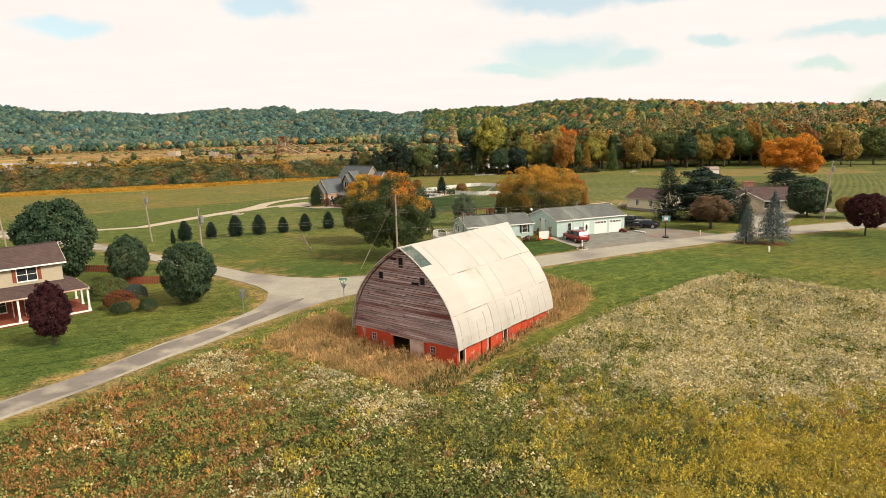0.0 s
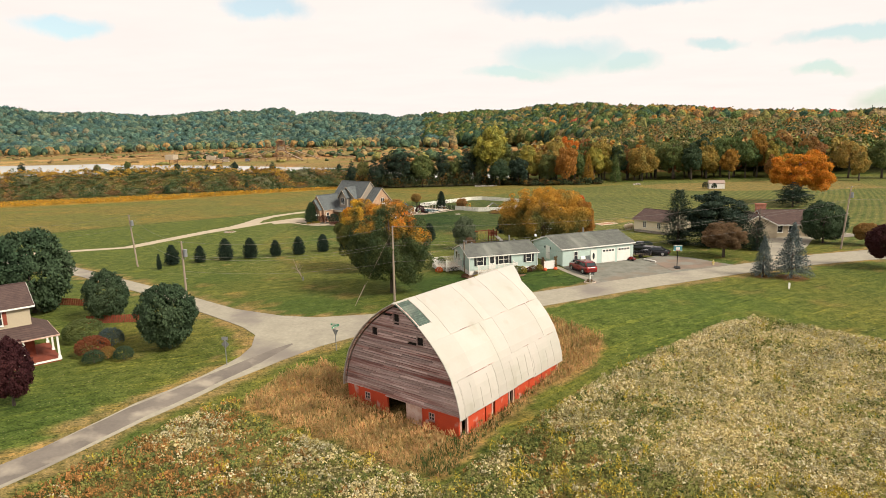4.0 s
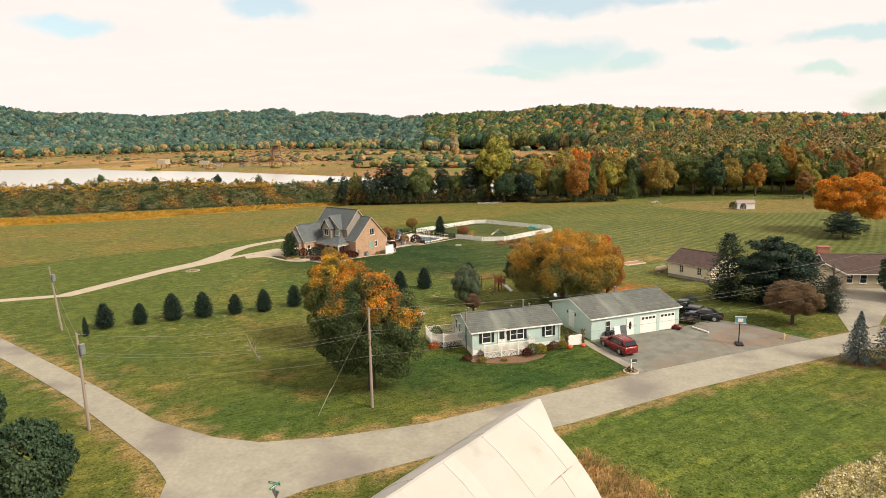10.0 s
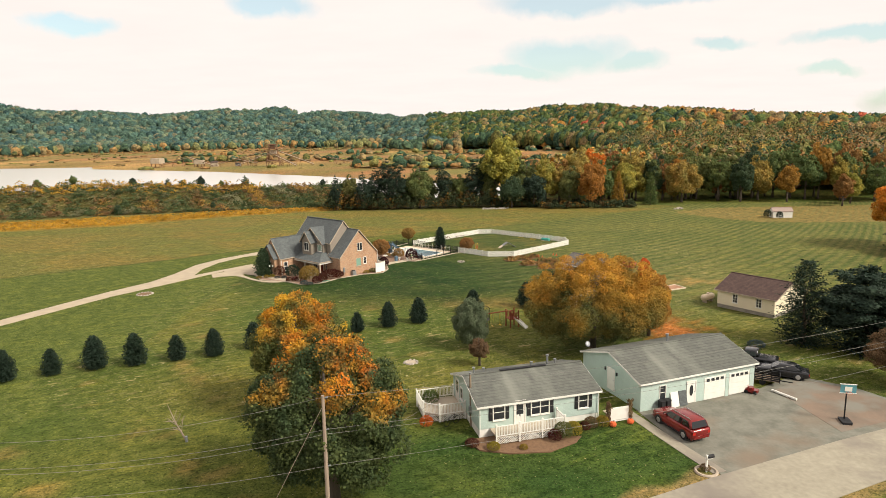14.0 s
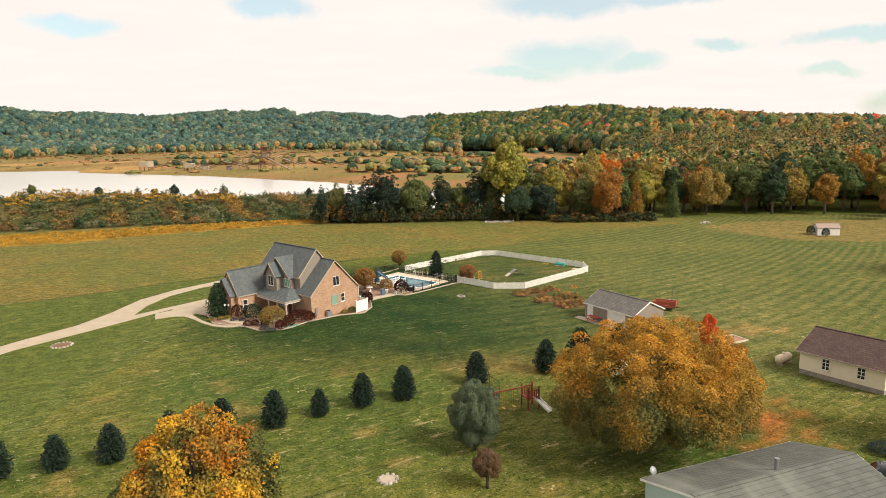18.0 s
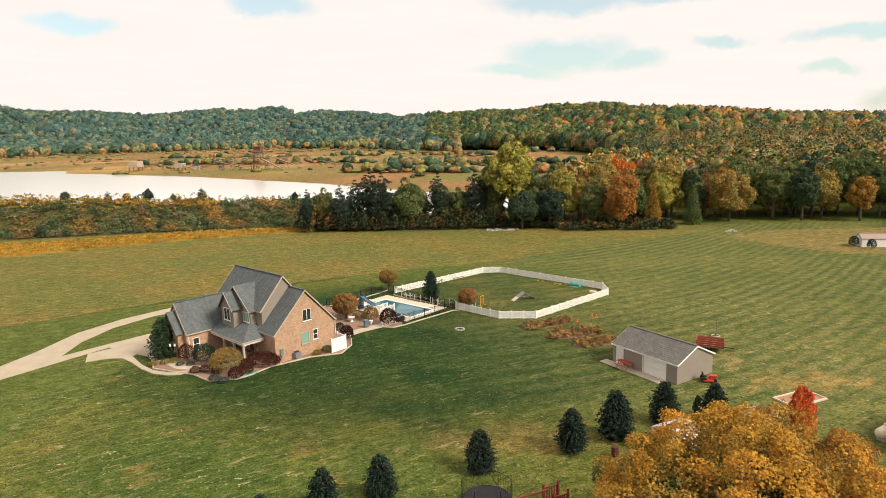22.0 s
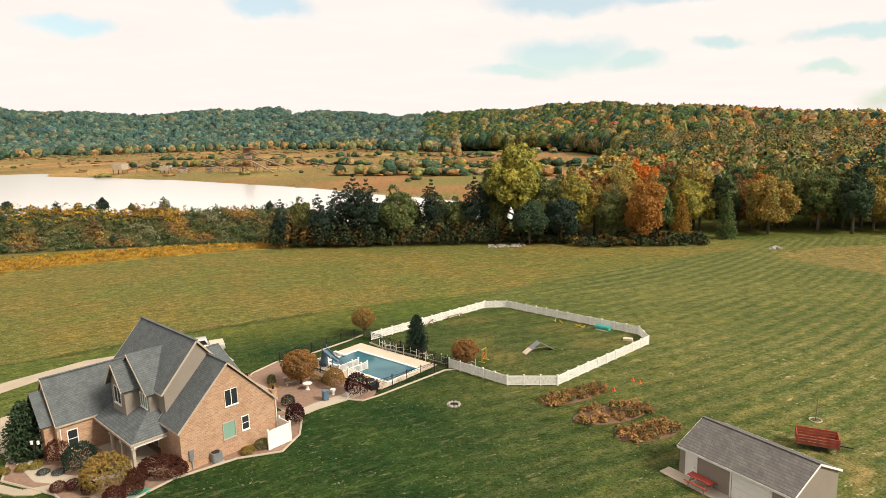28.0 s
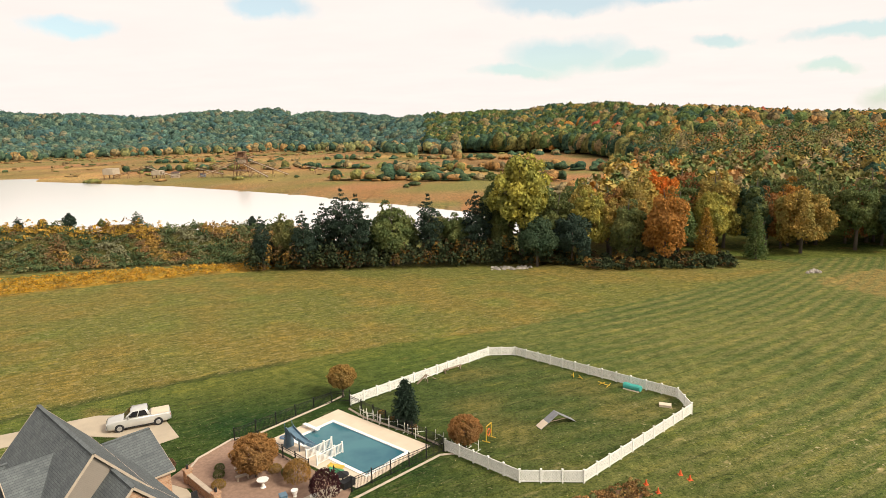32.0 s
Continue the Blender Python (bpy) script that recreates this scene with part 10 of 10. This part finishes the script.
for k in range(40):
    part("stone", Shape().dome(0, 0, -0.1, 0.5, 0.42, 0.45, k % 5, 4, 7, 0.2), m_stone, pile, at=pose(rk.uniform(-4.2, 4.2), rk.uniform(-1.2, 1.2), 0, 0, 0, rk.uniform(0, 360)) @ Matrix.Scale(rk.uniform(0.5, 1.2), 4))
pile = thing("rock_pile", 67.5, 262.5, 0, 0, "small heap of stones and brush on the lawn", "rocks")
for k in range(14):
    part("stone", Shape().dome(0, 0, -0.1, 0.5, 0.42, 0.6, k % 5, 4, 7, 0.2), m_stone, pile, at=pose(rk.uniform(-1.2, 1.2), rk.uniform(-0.8, 0.8), 0, 0, 0, rk.uniform(0, 360)) @ Matrix.Scale(rk.uniform(0.5, 1.2), 4))
# bushes by the cream house and its low fence
for k, (x, y, r, h, m, lb) in enumerate([(-37.0, 79.9, 1.6, 1.9, m_redbush, "rounded rust-red bush on the lawn"), (-36.6, 82.6, 1.3, 1.9, m_bluebush, "grey-green rounded bush on the lawn"), (-35.6, 77.6, 1.0, 1.2, m_green, "low dark green bush on the lawn"), (-33.2, 78.6, 0.95, 1.3, m_green, "small dark green bush on the lawn"), (-40.6, 84.6, 2.1, 2.3, m_mixed, "large green bush near the low red fence"), (-34.9, 78.8, 0.8, 1.2, m_ornamental, "small copper bush on the lawn")]):
    bush(x, y, r, h, m, lb, k)
lf = thing("red_fence", 0, 0, 0, 0, "low red wooden slat fence behind the lawn", "fence")
for (x0, y0), (x1, y1) in (((-54, 100.4), (-45.5, 98.4)), ((-44, 91.0), (-36.4, 91.6))):
    n = int(math.hypot(x1 - x0, y1 - y0) / 0.28)
    for k in range(n):
        x, y = x0 + (x1 - x0) * k / n, y0 + (y1 - y0) * k / n
        part("slat", Shape().box(-0.1, -0.02, 0.0, 0.1, 0.02, 0.95), m_redwood, lf, at=pose(x, y, 0, 0, 0, math.degrees(math.atan2(y1 - y0, x1 - x0))))
    part("rail", Shape().beam((x0, y0 + 0.04, 0.3), (x1, y1 + 0.04, 0.3), 0.05, 0.08).beam((x0, y0 + 0.04, 0.75), (x1, y1 + 0.04, 0.75), 0.05, 0.08), m_redwood, lf)

# ---- gravel works beyond the lake ----
m_rust = mat("rusty_steel", (0.24, 0.13, 0.075), (0.15, 0.085, 0.055), 0.85, 0.2, scale=0.3, fine=3)
m_palesteel = mat("pale_steel", (0.42, 0.35, 0.26), (0.32, 0.26, 0.19), 0.8, scale=0.3, fine=3)
tower = thing("gravel_tower", -166, 622, 0, 10, "rusty steel gravel screening tower with conveyors", "gravel plant")
for z0 in (0, 5, 10, 14):
    w = 5.5 - z0 * 0.16
    for sx in (-1, 1):
        for sy in (-1, 1):
            part("column", Shape().box(sx * w - 0.25, sy * w - 0.25, z0, sx * w + 0.25, sy * w + 0.25, z0 + 5), m_rust, tower)
    part("deck", Shape().box(-w - 0.6, -w - 0.6, z0 + 4.7, w + 0.6, w + 0.6, z0 + 5.1), m_rust, tower)
    part("bracing", Shape().beam((-w, -w, z0), (w, -w, z0 + 4.7), 0.25, 0.25).beam((w, -w, z0), (-w, -w, z0 + 4.7), 0.25, 0.25).beam((w, -w, z0), (w, w, z0 + 4.7), 0.25, 0.25), m_rust, tower)
part("hopper", Shape().box(-3, -3, 10.5, 3, 3, 13.8, 0.8), m_palesteel, tower)
part("headhouse", Shape().box(-2, -2, 15.2, 2, 2, 18.5).slab([(-2.4, -2.4, 18.5), (2.4, -2.4, 18.5), (2.4, 2.4, 19.4), (-2.4, 2.4, 19.4)], 0.2), m_rust, tower)


def conveyor(a, b, label):
    t = thing("conveyor", 0, 0, 0, 0, label, "conveyor", "gravel conveyors")
    a, b = Vector(a), Vector(b)
    part("truss", Shape().beam(a, b, 0.25, 0.25).beam(a + Vector((0, 0, 1.2)), b + Vector((0, 0, 1.2)), 0.25, 0.25), m_rust, t)
    part("belt", Shape().beam(a + Vector((0, 0, 0.7)), b + Vector((0, 0, 0.7)), 1.4, 0.12), m_palesteel, t)
    for f in (0.3, 0.6, 0.92):
        p = a.lerp(b, f)
        part("trestle", Shape().beam((p.x - 1, p.y, 0), p, 0.22, 0.22).beam((p.x + 1, p.y, 0), p, 0.22, 0.22), m_rust, t)


conveyor((-176, 618, 6), (-150, 640, 0.8), "rusty inclined gravel conveyor")
conveyor((-158, 628, 15), (-196, 610, 0.8), "long rusty inclined gravel conveyor")
conveyor((-205, 628, 7), (-180, 622, 2), "rusty inclined gravel conveyor")
conveyor((-120, 630, 6), (-96, 634, 0.8), "low gravel conveyor near the water")
conveyor((-172, 622, 13), (-222, 632, 1), "long rusty inclined gravel conveyor")
conveyor((-160, 622, 12), (-128, 612, 1), "long rusty inclined gravel conveyor")
conveyor((-162, 616, 9), (-140, 600, 0.5), "rusty inclined gravel conveyor")
conveyor((-245, 640, 9), (-282, 650, 1), "far rusty gravel conveyor")
conveyor((-248, 640, 8), (-225, 634, 1), "far rusty gravel conveyor")
for x, y, w, h, m, lb in ((-286, 655, 5, 8, m_palesteel, "rusty steel gravel hopper on legs"), (-240, 640, 4, 6, m_palesteel, "pale steel gravel hopper")):
    t = thing("gravel_hopper", x, y, 0, 0, lb, "gravel plant")
    part("bin", Shape().box(-w, -w, h * 0.4, w, w, h, 1.0), m, t)
    for sx in (-1, 1):
        for sy in (-1, 1):
            part("leg", Shape().box(sx * w * 0.8 - 0.25, sy * w * 0.8 - 0.25, -0.2, sx * w * 0.8 + 0.25, sy * w * 0.8 + 0.25, h * 0.45), m_rust, t)
for x, y, w, d, h, c, lb in ((-226, 640, 6, 4, 4.6, m_palesteel, "small cream site hut by the gravel works"), (-205, 642, 4, 2.5, 3, m_slide, "blue-grey site container by the gravel works")):
    t = thing("site_hut", x, y, 0, 5, lb, "hut")
    part("walls", Shape().box(-w / 2, -d / 2, -0.2, w / 2, d / 2, h * 0.8), c, t)
    part("roof", Shape().slab([(-w / 2 - 0.3, -d / 2 - 0.3, h * 0.8), (w / 2 + 0.3, -d / 2 - 0.3, h * 0.8), (w / 2 + 0.3, d / 2 + 0.3, h), (-w / 2 - 0.3, d / 2 + 0.3, h)], 0.15), m_brownroof, t)
# small trees along the bank
rb2 = random.Random(9)
for x, dy, h in ((-176, 2, 6), (-150, 3, 5), (-138, 1, 4.5), (-120, 3, 5.5), (-108, 2, 4.5), (-104, 4, 5.5), (-97, 2, 6.2), (-90, 3, 4.2), (-81, 2, 4.5), (-75, 5, 4.2), (-66, 3, 3.6), (-118, -13, 5.5), (-52, 1, 5), (-88, -12, 4.0)):
    cy = float(np.interp(x, [p[0] for p in CREST], [p[1] for p in CREST]))
    tree("small_tree", x, cy + dy, rb2.choice(TALL + PINE + PINE), TRUNK[0], rb2.choice([m_green, m_mixed, m_conifer]), h / 10 * rb2.uniform(0.7, 1.25), "small dark green tree on the lake bank", rb2.uniform(0, 360), "small trees on the bank")

# ---- rough field of flowering weeds ----
WHITE, CREAM, GOLDEN, DRY, SAGE, DEEP = (0.56, 0.49, 0.31), (0.50, 0.41, 0.20), (0.46, 0.35, 0.055), (0.40, 0.20, 0.07), (0.22, 0.22, 0.065), (0.095, 0.13, 0.04)
rng = np.random.default_rng(91)
n = 110000
xs, ys = rng.uniform(-46, 62, n), 22 + rng.uniform(0, 1, n) ** 0.9 * 66
ok = inside(xs, ys, WEEDS) & ~inside(xs, ys, BROWN) & (rng.random(n) < np.clip((62 - xs) / 14, 0, 1)) & (rng.random(n) < np.clip((ys - 20) / 10, 0, 1))
xs, ys = xs[ok], ys[ok]
n = len(xs)
n1, n2, n3, n4 = grid_noise(xs, ys, 9, 101), grid_noise(xs, ys, 6, 102), grid_noise(xs, ys, 2.4, 103), grid_noise(xs, ys, 3.1, 104)
w_white = 0.15 + 2.2 * smooth01((xs - 4) / 14) * smooth01((ys - 50) / 12) + 1.1 * smooth01(1 - np.abs(ys - 58 + 0.35 * xs) / 8) * (xs < 3) + 0.55 * n1 + 0.45 * n3
w_gold = 0.1 + 1.8 * smooth01((xs + 1) / 13) * smooth01((60 - ys) / 10) + 0.6 * n2 + 0.5 * n4
w_dry = 0.1 + 1.1 * smooth01((-xs - 8) / 10) + 1.5 * smooth01((xs - 17) / 14) * smooth01((60 - ys) / 14) + 0.6 * n3 - 0.3 * n2
w_green = 0.7 - 0.5 * n1 - 0.4 * n3 + 0.6 * smooth01(1 - np.hypot(xs - 2, ys - 48) / 12)
wts = np.clip(np.stack([w_white * 0.5, w_white * 0.7, w_gold, w_dry * 0.9, w_green * 1.0, w_green * 0.6], 1), 0.02, 3)
wts = wts**2.6
wts /= wts.sum(1, keepdims=True)
kind = (rng.random(n)[:, None] > np.cumsum(wts, 1)).sum(1).clip(0, 5)
pal = np.array([WHITE, CREAM, GOLDEN, DRY, SAGE, DEEP])[kind] * rng.uniform(0.8, 1.2, (n, 1))
hgt = np.where(kind == 2, rng.uniform(0.6, 1.15, n), rng.uniform(0.35, 0.7, n)) * (1 + 0.25 * n4)
fl = (kind == 0) | (kind == 1) | (kind >= 4)
woods("flowering_weeds", xs[fl], ys[fl], hgt[fl], rng.uniform(0.2, 0.45, fl.sum()), pal[fl], 9, 0.14, 92, "rough field of white asters and green weeds", shell=0.3)
woods("goldenrod_and_dry_weeds", xs[~fl], ys[~fl], hgt[~fl], rng.uniform(0.15, 0.34, (~fl).sum()), pal[~fl], 9, 0.15, 94, "yellow goldenrod plumes and dry rusty stalks", blade=0.45, rise=0.5, shell=0.2)
n = 24000
xs, ys = rng.uniform(-19, 16, n), rng.uniform(53, 92, n)
dx, dy = xs - BARN_X, ys - BARN_Y
lx, ly = dx * math.cos(radians(BARN_RZ)) + dy * math.sin(radians(BARN_RZ)), -dx * math.sin(radians(BARN_RZ)) + dy * math.cos(radians(BARN_RZ))
ok = inside(xs, ys, BROWN) & ~((np.abs(lx) < 6.3) & (ly > -0.3) & (ly < LB + 0.4))
xs, ys = xs[ok], ys[ok]
nn = grid_noise(xs, ys, 3.5, 95)[:, None]
tones = pick(rng, len(xs), [(0.60, 0.38, 0.17), (0.54, 0.30, 0.14), (0.40, 0.28, 0.11), (0.24, 0.22, 0.085)], [3, 3, 1, 0.5]) * (1 + 0.2 * nn)
lush = (lx[ok] > 5.9) & (rng.random(len(xs)) < 0.6 - 0.035 * ly[ok])
tones = np.where(lush[:, None], np.array([0.075, 0.105, 0.035]) * rng.uniform(0.7, 1.4, (len(xs), 1)), tones)
woods("tall_dry_grass", xs, ys, rng.uniform(0.35, 0.95, len(xs)), rng.uniform(0.2, 0.5, len(xs)), tones, 9, 0.27, 93, "tall dry reddish grass round the barn", blade=0.13, rise=1.0, shell=0.1)
